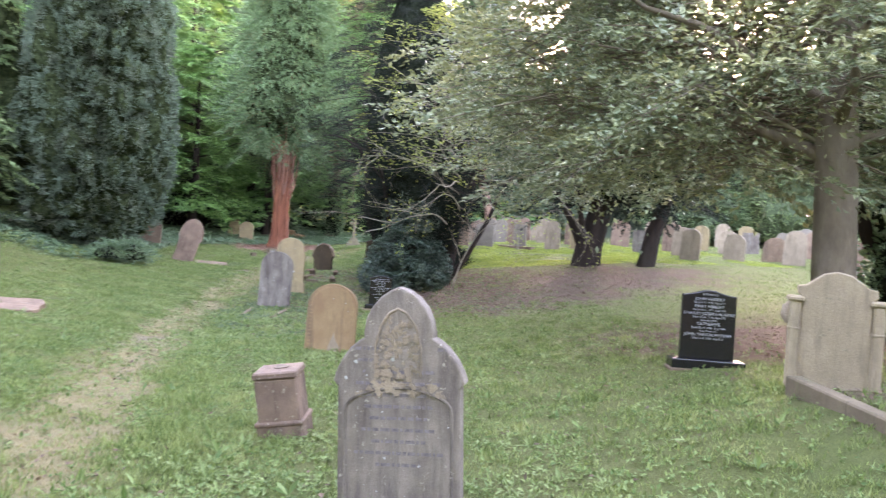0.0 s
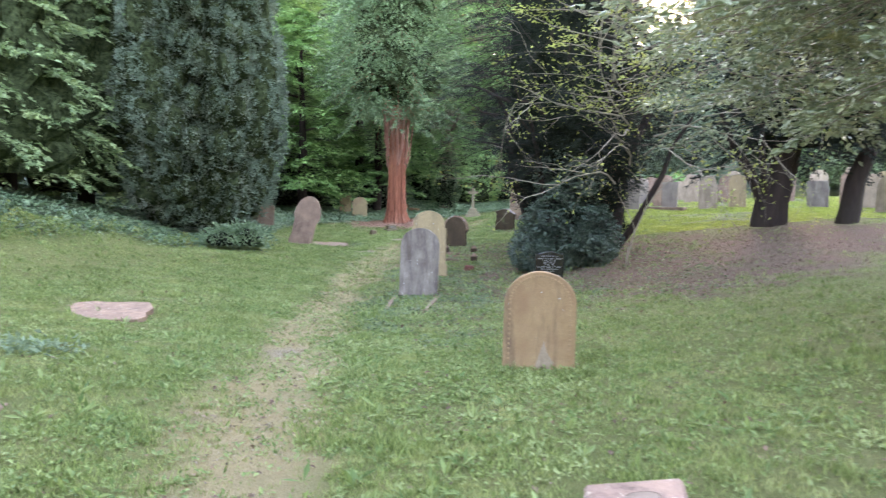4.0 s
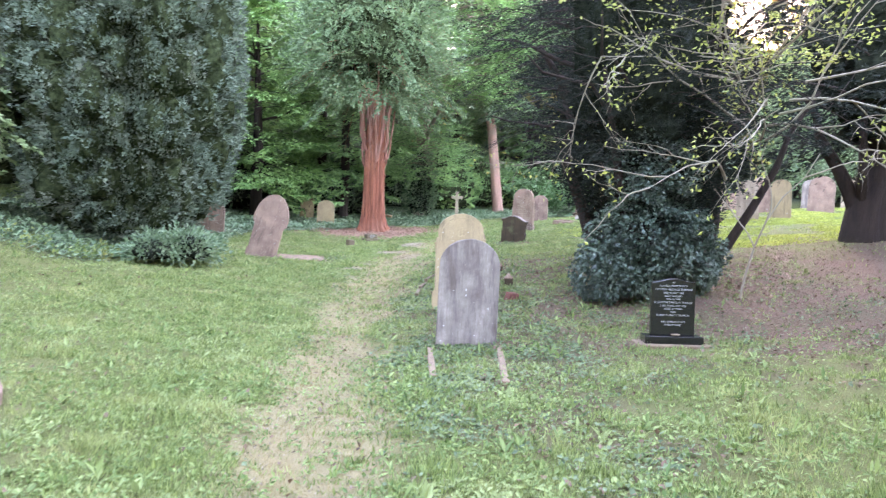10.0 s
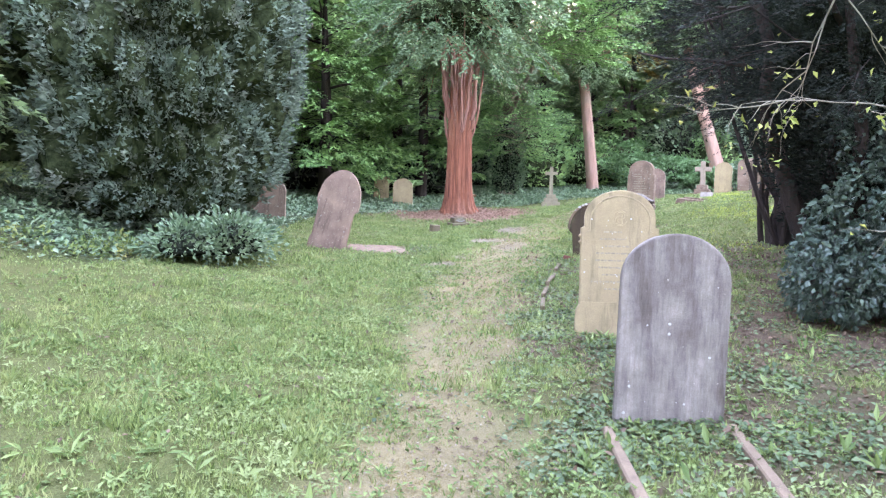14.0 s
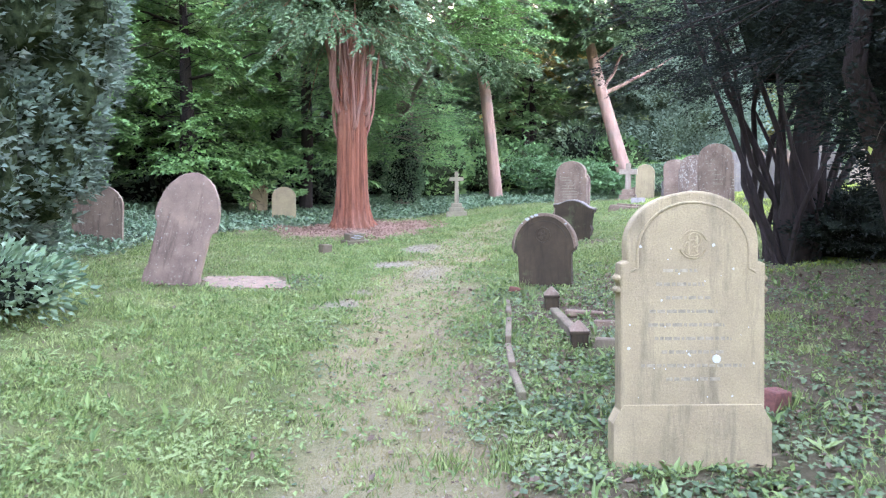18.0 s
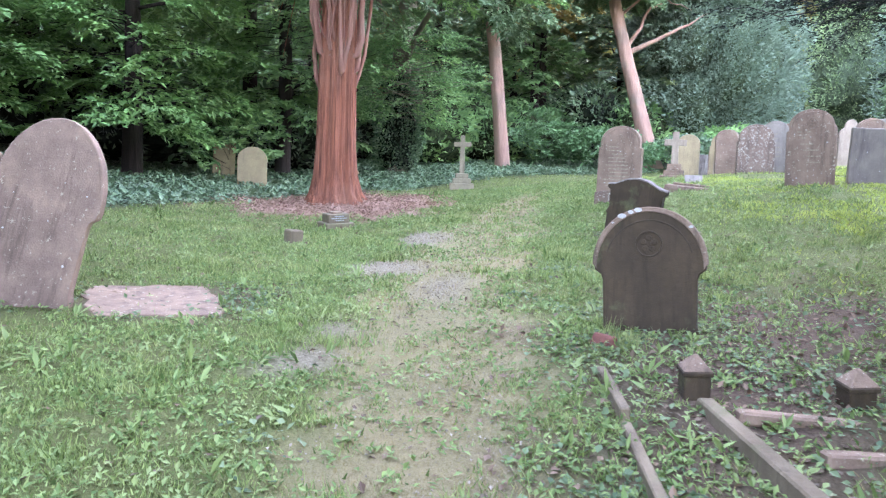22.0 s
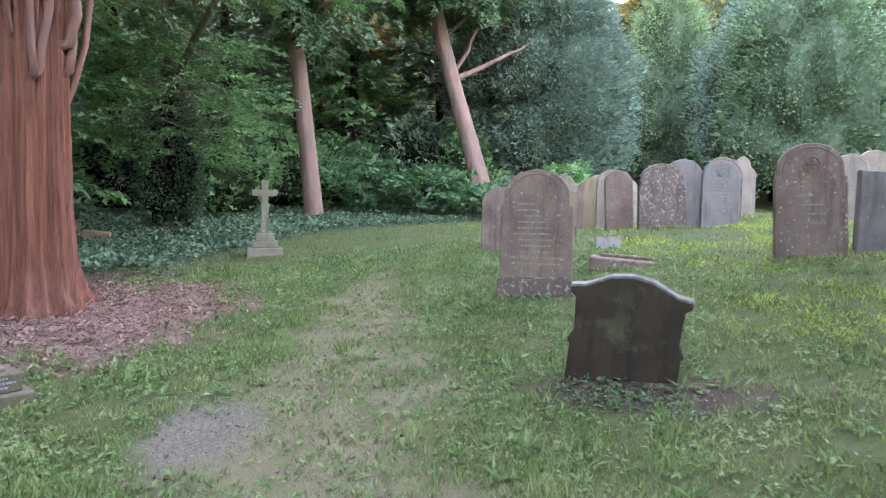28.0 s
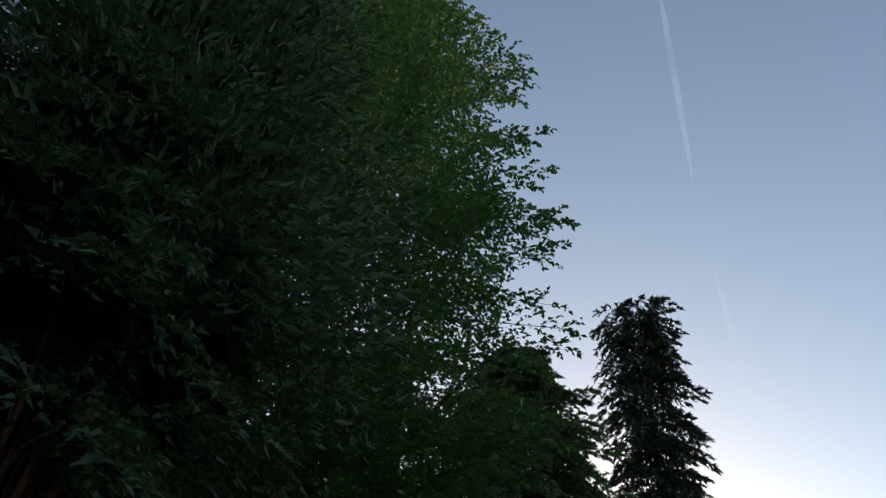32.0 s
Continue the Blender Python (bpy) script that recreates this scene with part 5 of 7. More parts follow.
def shell(z0, z1, radius, shape, n, rng, lump, seed, tuft=8, spread=0.07, depth=0.16, face=None):
    """Tufts of leaves all over a crown's outside. face: the side (degrees) with most of them."""
    m = n // tuft
    t, a = rng.random(m) ** 0.92, rng.random(m) * 6.28319
    if face is not None:
        keep = rng.random(m) < np.clip(0.72 + 0.55 * np.cos(a - radians(face)), 0.12, 1)
        t, a = t[keep], a[keep]
    c = shell_at(t, a, z0, z1, radius, shape, lump, seed)
    c[:, :2] *= (1 - depth * rng.random(len(c)) ** 2 + 0.04)[:, None]
    c = np.repeat(c, tuft, 0)
    off = rng.normal(size=c.shape)
    out = unit(c * (1, 1, 0) + (0, 0, 0.15 * radius))
    return c + off * spread, unit(out + 0.75 * unit(off))


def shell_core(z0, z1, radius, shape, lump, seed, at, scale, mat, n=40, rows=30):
    """A solid filler just under a crown's leaves, its colour the shade inside."""
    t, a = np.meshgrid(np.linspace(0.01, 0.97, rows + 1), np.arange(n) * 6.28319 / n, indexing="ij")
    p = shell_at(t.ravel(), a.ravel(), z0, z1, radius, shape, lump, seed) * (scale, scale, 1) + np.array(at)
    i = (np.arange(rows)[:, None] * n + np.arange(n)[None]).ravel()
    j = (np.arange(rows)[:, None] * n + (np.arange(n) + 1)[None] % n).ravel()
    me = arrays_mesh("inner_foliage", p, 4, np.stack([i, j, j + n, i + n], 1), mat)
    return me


def boughs(z0, z1, radius, shape, n, twigs, per, rng, rise=0.1, droop=0.2, reach=0.4, start=0.3, tilt=0.25, gap=0.0):
    """Boughs that spread from the stem, twigs to both sides of each and leaves along the twigs."""
    i = np.arange(n)
    t, a = (i + rng.random(n)) / n, i * 2.39996 + rng.normal(size=n) * 0.5
    long = np.interp(t, *SHAPES[shape]) * radius * (0.62 + 0.45 * rng.random(n))
    d = unit(np.stack([np.cos(a), np.sin(a), rise + 0.11 * rng.normal(size=n)], 1))
    side = unit(np.stack([-np.sin(a), np.cos(a), tilt * rng.normal(size=n)], 1))
    foot = np.stack([0 * t, 0 * t, z0 + (z1 - z0) * t], 1)

    wander = rng.normal(size=(n, 3)) * 0.05

    def along(s):
        p = foot[:, None] + d[:, None] * (long[:, None] * s)[..., None]
        p[..., 2] -= droop * long[:, None] * s ** 2
        return p + wander[:, None] * (long[:, None] * np.sin(s * 5.0 + wander[:, :1] * 9))[..., None]

    s = start + (1 - start) * (np.arange(twigs) + rng.random((n, twigs))) / twigs
    root = along(s)
    ang = radians(58) * (1.1 - 0.75 * (s - start) / (1 - start)) * np.where(np.arange(twigs) % 2, 1, -1)
    way = unit(d[:, None] * np.cos(ang)[..., None] + side[:, None] * np.sin(ang)[..., None] + 0.14 * rng.normal(size=(n, twigs, 3)))
    size = reach * long[:, None] * (1.12 - s) * (0.7 + 0.6 * rng.random((n, twigs))) + 0.12
    u = (np.arange(per) + rng.random((n, twigs, per))) / per
    p = root[:, :, None] + way[:, :, None] * (size[..., None] * u)[..., None]
    p[..., 2] -= droop * 1.3 * size[..., None] * u ** 2
    p += rng.normal(size=p.shape) * 0.018
    turn = np.where(np.arange(per) % 2, 0.75, -0.75)[None, None, :, None]
    ways = way[:, :, None] + turn * np.cross(way, side[:, None] * 0 + np.array((0, 0, 1.0)))[:, :, None] + 0.3 * rng.normal(size=p.shape)
    ways[..., 2] -= droop * (0.4 + u)
    keep = np.repeat((rng.random((n, twigs)) > gap).ravel(), per)
    return p.reshape(-1, 3)[keep], ways.reshape(-1, 3)[keep], along(np.linspace(0.02, 0.98, 5)[None].repeat(n, 0)), long


def tree(name, x, y, label, category="tree", trunk=None, bark=None, crowns=(), limbs=(), group="", seed=1, base=0.0):
    """A tree: a trunk of (points, radii), limbs and one or more crowns, all in the tree's own space."""
    ob = thing(name, on_ground(x, y, base), label, category, group)
    rng = np.random.default_rng(seed)
    if trunk:
        pts, radii, opt = trunk
        part("trunk", tubes_mesh("trunk", [(pts, radii, opt.pop("sides", 14), opt)], bark), None, ob)
    for cr in crowns:
        cr = dict(cr)
        mat, leaf, wide, at = cr.pop("mat"), cr.pop("leaf"), cr.pop("wide", 0.45), cr.pop("at", (0, 0, 0))
        core, whole, flat, detail = cr.pop("core", 0.0), cr.pop("whole", False), cr.pop("flat", None), cr.pop("detail", (40, 30))
        lump, core_mat = cr.pop("lump", 0.8), cr.pop("core_mat", None)
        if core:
            part("inner_foliage", shell_core(cr["z0"], cr["z1"], cr["radius"], cr["shape"], lump, seed, at, core, core_mat or (DEEP_SHADE_CORE if mat in (YEW, IVY) else SHADE_CORE), *detail), None, ob)
        if "twigs" in cr:
            pts, ways, lines, long = boughs(rng=rng, **cr)
            thick = [(list(q + np.array(at)), [max(0.006, 0.005 * k) * f for f in (1, 0.85, 0.65, 0.45, 0.2)], 4, {}) for q, k in zip(lines, long)]
            part("branchwork", tubes_mesh("branchwork", thick, bark or BARK_DARK), None, ob)["kind"] = "stuff"
        else:
            pts, ways = shell(rng=rng, lump=lump, seed=seed, **cr)
        part("crown", leaves("crown", pts + at, ways, leaf * (0.6 + 0.8 * rng.random(len(pts))), mat, wide, 0.15, 0.12, whole, flat), None, ob)
    many = [(bent(a, b, 6, 0.12, i + seed), [r0 + (r1 - r0) * k / 6 for k in range(7)], 6, {}) for i, (a, b, r0, r1) in enumerate(limbs)]
    for one in many:
        part("limb", tubes_mesh("limb", [one], bark), None, ob)
    return ob


def limb_fan(z_from, z_to, radius, n, r0, seed, base_r=0.1, up=0.3):
    """Limbs from the trunk out into the crown."""
    rnd = random.Random(seed)
    out = []
    for i in range(n):
        a, z = 6.2832 * (i * 0.382 + rnd.random() * 0.1), z_from + (z_to - z_from) * rnd.random()
        k = radius * rnd.uniform(0.5, 0.95)
        out.append(((math.cos(a) * base_r, math.sin(a) * base_r, z), (math.cos(a) * k, math.sin(a) * k, z + k * up * rnd.uniform(0.3, 1.6)), r0 * rnd.uniform(0.6, 1.1), 0.012))
    return out


# The red cedar beside the path.
cedar_limbs = []
rnd = random.Random(3)
for i in range(64):
    thick = i < 11
    a = 6.2832 * (i / 11 if thick else i * 0.382) + rnd.uniform(-0.2, 0.2)
    z0 = rnd.uniform(1.95, 2.7) if thick else rnd.uniform(2.6, 4.0)
    k0, k1, r = 0.25, rnd.uniform(0.27, 0.42), (rnd.uniform(0.03, 0.052) if thick else rnd.uniform(0.008, 0.02))
    tw, run = rnd.uniform(-0.25, 0.25), ((0.0, 0.0), (0.14, 0.10), (0.26, 0.32), (0.33, 0.75), (0.40, 1.3), (0.62, 2.2), (1.0, 3.4))
    pts = [Vector((math.cos(a + tw * dz * 0.5) * (k0 + dk * (k1 - 0.1) / 0.4), math.sin(a + tw * dz * 0.5) * (k0 + dk * (k1 - 0.1) / 0.4), z0 + dz)) + (noise.noise_vector(Vector((i * 2.3, dz * 1.4, 0))) * 0.13 if dz else Vector((0, 0, 0))) for dk, dz in run]
    cedar_limbs.append((pts, [r * 1.3, r * 1.15, r, r * 0.95, r * 0.9, r * 0.75, r * 0.5], 9, {}))
cedar = tree("red_cedar", 1.53, 29.85, "tall red-barked cedar with fluted trunk and dark drooping crown", trunk=([(0.02, 0, -0.3), (0.01, 0, 0.0), (0, 0, 0.18), (0, 0, 0.5), (0, 0, 1.0), (0.01, 0, 1.6), (0.01, 0, 2.2), (0.02, 0, 2.8), (0.03, 0, 3.4), (0.02, 0, 4.5), (0, 0, 6.5), (0, 0, 10), (0, 0, 14)], [0.60, 0.52, 0.43, 0.375, 0.345, 0.33, 0.32, 0.31, 0.28, 0.25, 0.22, 0.16, 0.03], {"flute": [0.22, 0.20, 0.16, 0.12, 0.10, 0.09, 0.10, 0.12, 0.13, 0.1, 0.05, 0.05, 0], "flutes": 7, "seed": 1.4, "sides": 170, "ribs": 0.055}), bark=BARK_RED,
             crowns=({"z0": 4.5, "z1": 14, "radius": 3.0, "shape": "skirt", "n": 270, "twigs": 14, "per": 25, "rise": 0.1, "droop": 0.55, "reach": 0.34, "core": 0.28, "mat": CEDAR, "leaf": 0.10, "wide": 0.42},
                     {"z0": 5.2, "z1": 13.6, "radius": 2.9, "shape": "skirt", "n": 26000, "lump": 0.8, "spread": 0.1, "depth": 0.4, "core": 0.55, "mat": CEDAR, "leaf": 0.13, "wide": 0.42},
                     {"z0": 4.6, "z1": 6.0, "radius": 1.5, "shape": "dome", "n": 36, "twigs": 12, "per": 20, "rise": 0.0, "droop": 0.7, "mat": CEDAR, "leaf": 0.09, "wide": 0.4}), seed=4)
for one in cedar_limbs:
    part("rising_limb", tubes_mesh("rising_limb", [one], BARK_LIMB), None, cedar, "thin red limb rising beside the trunk")

# Irish yew on the left, before the leaning stone.
tree("irish_yew", -3.95, 21.3, "broad columnar Irish yew with dense dark foliage", trunk=([(0.3, -0.2, -0.3), (0.25, -0.2, 1), (0.1, 0, 4), (0, 0, 8)], [0.3, 0.24, 0.18, 0.05], {}), bark=BARK_DARK,
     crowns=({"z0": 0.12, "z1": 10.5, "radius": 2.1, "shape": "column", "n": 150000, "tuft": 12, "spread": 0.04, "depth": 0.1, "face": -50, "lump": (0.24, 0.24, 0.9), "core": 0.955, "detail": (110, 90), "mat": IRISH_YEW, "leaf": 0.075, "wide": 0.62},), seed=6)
# Cypresses on the bank.
for i, (x, y, r, h, n) in enumerate(((-10.4, 12.6, 2.7, 8.5, 330), (-9.0, 15.6, 2.5, 8, 300), (-8.0, 18.6, 2.3, 8.5, 260), (-12.5, 9.6, 2.2, 9, 150), (-7.3, 21.6, 2.3, 9, 200), (-12.6, 15.5, 2.6, 10, 160), (-11.0, 19.0, 2.8, 11, 160))):
    tree("cypress", x, y, "spreading green cypress on the ivy bank", trunk=([(0, 0, -0.4), (0, 0, 2), (0, 0, h * 0.9)], [0.25, 0.2, 0.04], {}), bark=BARK_DARK,
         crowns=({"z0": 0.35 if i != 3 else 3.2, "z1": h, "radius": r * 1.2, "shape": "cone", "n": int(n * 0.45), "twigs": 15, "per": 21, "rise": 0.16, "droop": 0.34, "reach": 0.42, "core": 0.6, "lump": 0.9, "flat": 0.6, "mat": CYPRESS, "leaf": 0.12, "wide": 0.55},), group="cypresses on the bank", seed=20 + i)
tree("conifer", -9.15, 8.55, "dark red-brown conifer trunk above the bark mulch heap", trunk=([(0, 0, -0.4), (0, 0, 0.1), (0, 0, 0.6), (0.03, 0, 2), (0.05, 0, 5), (0.05, 0, 10)], [0.40, 0.31, 0.25, 0.225, 0.2, 0.1], {"flute": 0.08, "sides": 24}), bark=BARK_BROWN,
     crowns=({"z0": 2.7, "z1": 10, "radius": 3.0, "shape": "skirt", "n": 130, "twigs": 14, "per": 15, "rise": 0.1, "droop": 0.4, "core": 0.5, "mat": CYPRESS, "leaf": 0.13},), seed=31)
for i, (x, y, r, h, z0) in enumerate(((-11.3, 6.3, 2.3, 5.5, 0.7), (-12.8, 3.2, 2.2, 6.5, 1.4), (-14.0, 10.5, 2.6, 9, 0.6), (-16, 6.5, 3, 10, 0.6), (-13.5, -1, 2.6, 8, 1.0), (-17, 1.5, 3.2, 10, 0.3), (-16.5, 13.5, 3, 10, 0.5))):
    tree("evergreen", x, y, "dense evergreen shrub tree at the top of the bank", trunk=([(0, 0, -0.4), (0, 0, h * 0.8)], [0.18, 0.04], {}), bark=BARK_DARK,
         crowns=({"z0": z0, "z1": h, "radius": r, "shape": "dome", "n": 15000, "lump": 0.9, "spread": 0.12, "core": 0.92, "mat": LAUREL if i % 2 == 0 else CYPRESS, "leaf": 0.17, "wide": 0.6},), group="evergreens on the bank", seed=40 + i)

# The dark yew by the path, with its ivy, and the bare twigs before it.
yew_stems = [((0.0, 0, -0.3), (-0.6, 0.1, 4.6), 0.17, 0.05), ((0.35, 0.1, -0.3), (0.9, 0.3, 5.2), 0.20, 0.05), ((0.9, 0.1, -0.3), (2.2, 0.2, 4.0), 0.24, 0.07), ((-0.25, 0.2, -0.3), (-1.5, 0.6, 4.2), 0.13, 0.04), ((0.2, 0.4, -0.3), (0.3, 1.5, 5.0), 0.16, 0.05), ((1.0, 0.3, -0.2), (2.9, -0.6, 3.2), 0.11, 0.03), ((-0.1, 0.0, 0.3), (-1.1, -1.1, 3.4), 0.10, 0.03)]
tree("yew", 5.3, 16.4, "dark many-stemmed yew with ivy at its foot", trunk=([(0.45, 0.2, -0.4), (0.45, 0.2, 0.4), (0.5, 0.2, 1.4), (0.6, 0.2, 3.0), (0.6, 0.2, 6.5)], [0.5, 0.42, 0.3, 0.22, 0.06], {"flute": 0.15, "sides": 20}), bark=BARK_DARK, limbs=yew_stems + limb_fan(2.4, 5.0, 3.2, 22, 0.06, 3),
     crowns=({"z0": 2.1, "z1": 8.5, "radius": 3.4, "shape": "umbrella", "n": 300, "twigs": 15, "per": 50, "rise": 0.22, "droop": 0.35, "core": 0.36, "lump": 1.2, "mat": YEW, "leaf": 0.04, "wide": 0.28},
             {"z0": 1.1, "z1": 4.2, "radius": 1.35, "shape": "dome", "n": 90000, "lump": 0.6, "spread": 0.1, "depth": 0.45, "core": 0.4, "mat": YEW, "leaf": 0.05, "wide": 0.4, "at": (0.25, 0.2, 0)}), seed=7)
rnd = random.Random(21)
fan = [((rnd.uniform(-0.35, 0.35), rnd.uniform(-0.3, 0.3), -0.2), (rnd.uniform(-1.9, 1.9), rnd.uniform(-1.4, 1.8), rnd.uniform(3.2, 5.4)), rnd.uniform(0.03, 0.075), 0.012) for k in range(22)]
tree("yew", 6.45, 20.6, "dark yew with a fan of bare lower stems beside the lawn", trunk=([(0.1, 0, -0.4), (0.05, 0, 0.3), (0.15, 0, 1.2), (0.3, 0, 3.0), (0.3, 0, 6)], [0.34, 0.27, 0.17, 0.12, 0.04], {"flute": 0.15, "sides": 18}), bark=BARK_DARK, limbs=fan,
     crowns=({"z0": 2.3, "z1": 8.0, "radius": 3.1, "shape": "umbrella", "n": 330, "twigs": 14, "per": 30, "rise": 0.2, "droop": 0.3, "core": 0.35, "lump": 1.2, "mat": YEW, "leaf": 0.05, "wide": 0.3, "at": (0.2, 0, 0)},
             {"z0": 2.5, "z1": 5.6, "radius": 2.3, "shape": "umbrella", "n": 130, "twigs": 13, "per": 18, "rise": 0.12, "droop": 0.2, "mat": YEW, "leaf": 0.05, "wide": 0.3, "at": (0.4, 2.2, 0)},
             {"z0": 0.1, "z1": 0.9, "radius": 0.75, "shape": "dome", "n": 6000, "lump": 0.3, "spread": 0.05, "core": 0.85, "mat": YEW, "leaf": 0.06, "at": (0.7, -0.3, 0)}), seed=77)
ivy_bush = thing("ivy_bush", on_ground(4.95, 15.75), "thick mound of glossy ivy round the yew's foot, shade in its leaf colour", "shrub")
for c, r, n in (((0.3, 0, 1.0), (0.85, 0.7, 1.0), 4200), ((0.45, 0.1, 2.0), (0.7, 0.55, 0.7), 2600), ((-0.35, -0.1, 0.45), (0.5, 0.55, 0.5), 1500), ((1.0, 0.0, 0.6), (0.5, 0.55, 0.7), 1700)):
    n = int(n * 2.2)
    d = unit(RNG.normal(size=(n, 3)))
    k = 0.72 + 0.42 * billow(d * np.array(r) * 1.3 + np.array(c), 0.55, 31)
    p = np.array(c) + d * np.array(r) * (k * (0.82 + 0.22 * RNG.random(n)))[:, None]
    part("foliage", leaves("foliage", p, d * 0.6 + RNG.normal(size=(n, 3)) * 0.5 + (0, 0, -0.5), 0.062 * (0.6 + 0.8 * RNG.random(n)), SHADED_IVY, 0.8, 0.1), None, ivy_bush)


def twig_spray(root, aim, length, depth, rnd, out, radius):
    """Crooked bare twigs that fork again and again."""
    pts, p, d = [Vector(root)], Vector(root), Vector(aim).normalized()
    n = 6
    for i in range(n):
        d = (d + Vector((rnd.uniform(-1, 1), rnd.uniform(-1, 1), rnd.uniform(-1, 0.8))) * 0.28).normalized()
        p = p + d * length / n
        pts.append(p.copy())
        if depth and i > 0 and rnd.random() < 0.62:
            twig_spray(p, d + Vector((rnd.uniform(-1, 1), rnd.uniform(-1, 1), rnd.uniform(-0.8, 0.8))) * 0.9, length * rnd.uniform(0.4, 0.65), depth - 1, rnd, out, radius * 0.55)
    out.append((pts, [radius * (1 - 0.8 * i / n) for i in range(n + 1)], 5, {}))


def twiggy(name, x, y, label, starts, length, radius, leaf_mat_, leaf_n, leaf_size, seed, depth=3, bark=None):
    ob = thing(name, on_ground(x, y), label, "tree")
    rnd = random.Random(seed)
    many = []
    for root, aim in starts:
        own = []
        twig_spray(root, aim, length, depth, rnd, own, radius)
        part("bough", tubes_mesh("bough", own, bark or TWIG), None, ob)
        many += own
    tips = np.array([tuple(q[0][k]) for q in many for k in (3, 5, 6)])
    tips = tips[tips[:, 2] > 0.7]
    i = RNG.integers(0, len(tips), leaf_n)
    pts = tips[i] + RNG.normal(size=(leaf_n, 3)) * 0.07
    part("foliage", leaves("foliage", pts, RNG.normal(size=(leaf_n, 3)) + (0, 0, -0.3), leaf_size * (0.6 + 0.8 * RNG.random(leaf_n)), leaf_mat_, 0.5), None, ob)
    return ob


twiggy("elder", 6.2, 14.8, "half-bare tangled branches with yellow-green leaves before the yew", [((0.2, 0.2, 0), (0.1, -0.2, 1)), ((0.0, 0.4, 1.8), (-0.9, -0.7, 0.6)), ((0.3, 0.4, 2.2), (-0.3, -1, 0.5)), ((0.3, 0.4, 2.6), (-1, -0.2, 0.8)), ((0.6, 0.4, 2.4), (0.7, -0.9, 0.5)), ((0.3, 0.4, 3.0), (-0.6, -0.8, 0.7)), ((0.8, 0.4, 2.8), (1, -0.4, 0.4)), ((0.4, 0.2, 3.4), (0.2, -1, 0.6)), ((0, 0.2, 3.2), (-1, -0.6, 0.3)), ((0.5, 0.2, 2.6), (0.3, -1, 0.2)), ((0.9, 0.3, 3.0), (0.9, -0.7, 0.2)), ((0.2, 0.2, 2.9), (-0.5, -0.9, 0.1)), ((1.2, 0.4, 3.3), (1, -0.5, 0.0)), ((0.6, 0.2, 3.6), (-0.2, -1, 0.4))], 2.5, 0.024, LIME_LEAF, 1500, 0.065, 5)

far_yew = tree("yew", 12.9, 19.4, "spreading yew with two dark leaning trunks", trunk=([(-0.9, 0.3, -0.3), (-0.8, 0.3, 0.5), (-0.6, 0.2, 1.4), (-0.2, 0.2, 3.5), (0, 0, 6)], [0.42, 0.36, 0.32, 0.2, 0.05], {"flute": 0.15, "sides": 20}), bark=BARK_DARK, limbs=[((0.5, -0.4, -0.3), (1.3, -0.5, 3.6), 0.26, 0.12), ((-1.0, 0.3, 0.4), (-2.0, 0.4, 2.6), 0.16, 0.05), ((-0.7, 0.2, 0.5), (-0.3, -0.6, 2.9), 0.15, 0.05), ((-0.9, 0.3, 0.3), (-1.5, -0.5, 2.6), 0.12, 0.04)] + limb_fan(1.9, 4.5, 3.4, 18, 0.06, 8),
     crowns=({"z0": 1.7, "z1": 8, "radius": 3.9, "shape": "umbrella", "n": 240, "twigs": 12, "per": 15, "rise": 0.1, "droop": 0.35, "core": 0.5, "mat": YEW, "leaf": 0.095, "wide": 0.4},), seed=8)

far_yew.matrix_world = far_yew.matrix_world @ Matrix.Scale(1.2, 4)

# The grey-trunked holly at the start, its glossy canopy over the view.
holly = tree("holly_tree", 8.70, 3.76, "grey-trunked holly with a wide glossy canopy", trunk=([(0.02, 0, -0.3), (0.02, 0, 0.15), (0, 0, 0.6), (-0.05, 0, 1.6), (-0.10, 0, 2.5), (-0.15, 0, 3.6), (-0.1, 0, 6)], [0.34, 0.27, 0.245, 0.235, 0.23, 0.17, 0.05], {"flute": 0.04, "sides": 20}), bark=BARK_GREY,
             limbs=[((-0.1, 0, 2.35), (-1.2, 1.0, 2.95), 0.11, 0.04), ((-1.1, 0.9, 2.9), (-1.6, 2.8, 2.5), 0.04, 0.012), ((-0.1, 0, 2.5), (1.6, -0.8, 3.3), 0.10, 0.03), ((-0.1, 0, 2.7), (-1.0, -1.4, 3.5), 0.09, 0.03), ((-0.1, 0, 2.6), (0.4, 2.4, 3.2), 0.10, 0.03), ((-0.15, 0, 3.0), (-2.8, 0.5, 4.2), 0.09, 0.02)],
             crowns=({"z0": 2.35, "z1": 6.5, "radius": 4.4, "shape": "umbrella", "n": 360, "twigs": 16, "per": 13, "rise": 0.1, "droop": 0.2, "start": 0.12, "tilt": 0.7, "whole": True, "mat": HOLLY, "leaf": 0.085, "wide": 0.5, "at": (-0.6, 1.2, 0)},
                     {"z0": 2.1, "z1": 5.0, "radius": 2.6, "shape": "umbrella", "n": 130, "twigs": 12, "per": 10, "rise": 0.1, "droop": 0.2, "tilt": 0.7, "whole": True, "mat": HOLLY, "leaf": 0.085, "wide": 0.5, "at": (-1.6, 5.6, 0.1)},
                     {"z0": 2.7, "z1": 5.6, "radius": 2.6, "shape": "umbrella", "n": 120, "twigs": 12, "per": 10, "rise": 0.1, "droop": 0.2, "tilt": 0.7, "whole": True, "mat": HOLLY, "leaf": 0.085, "wide": 0.5, "at": (-2.6, 2.6, 0.1)}), seed=10)
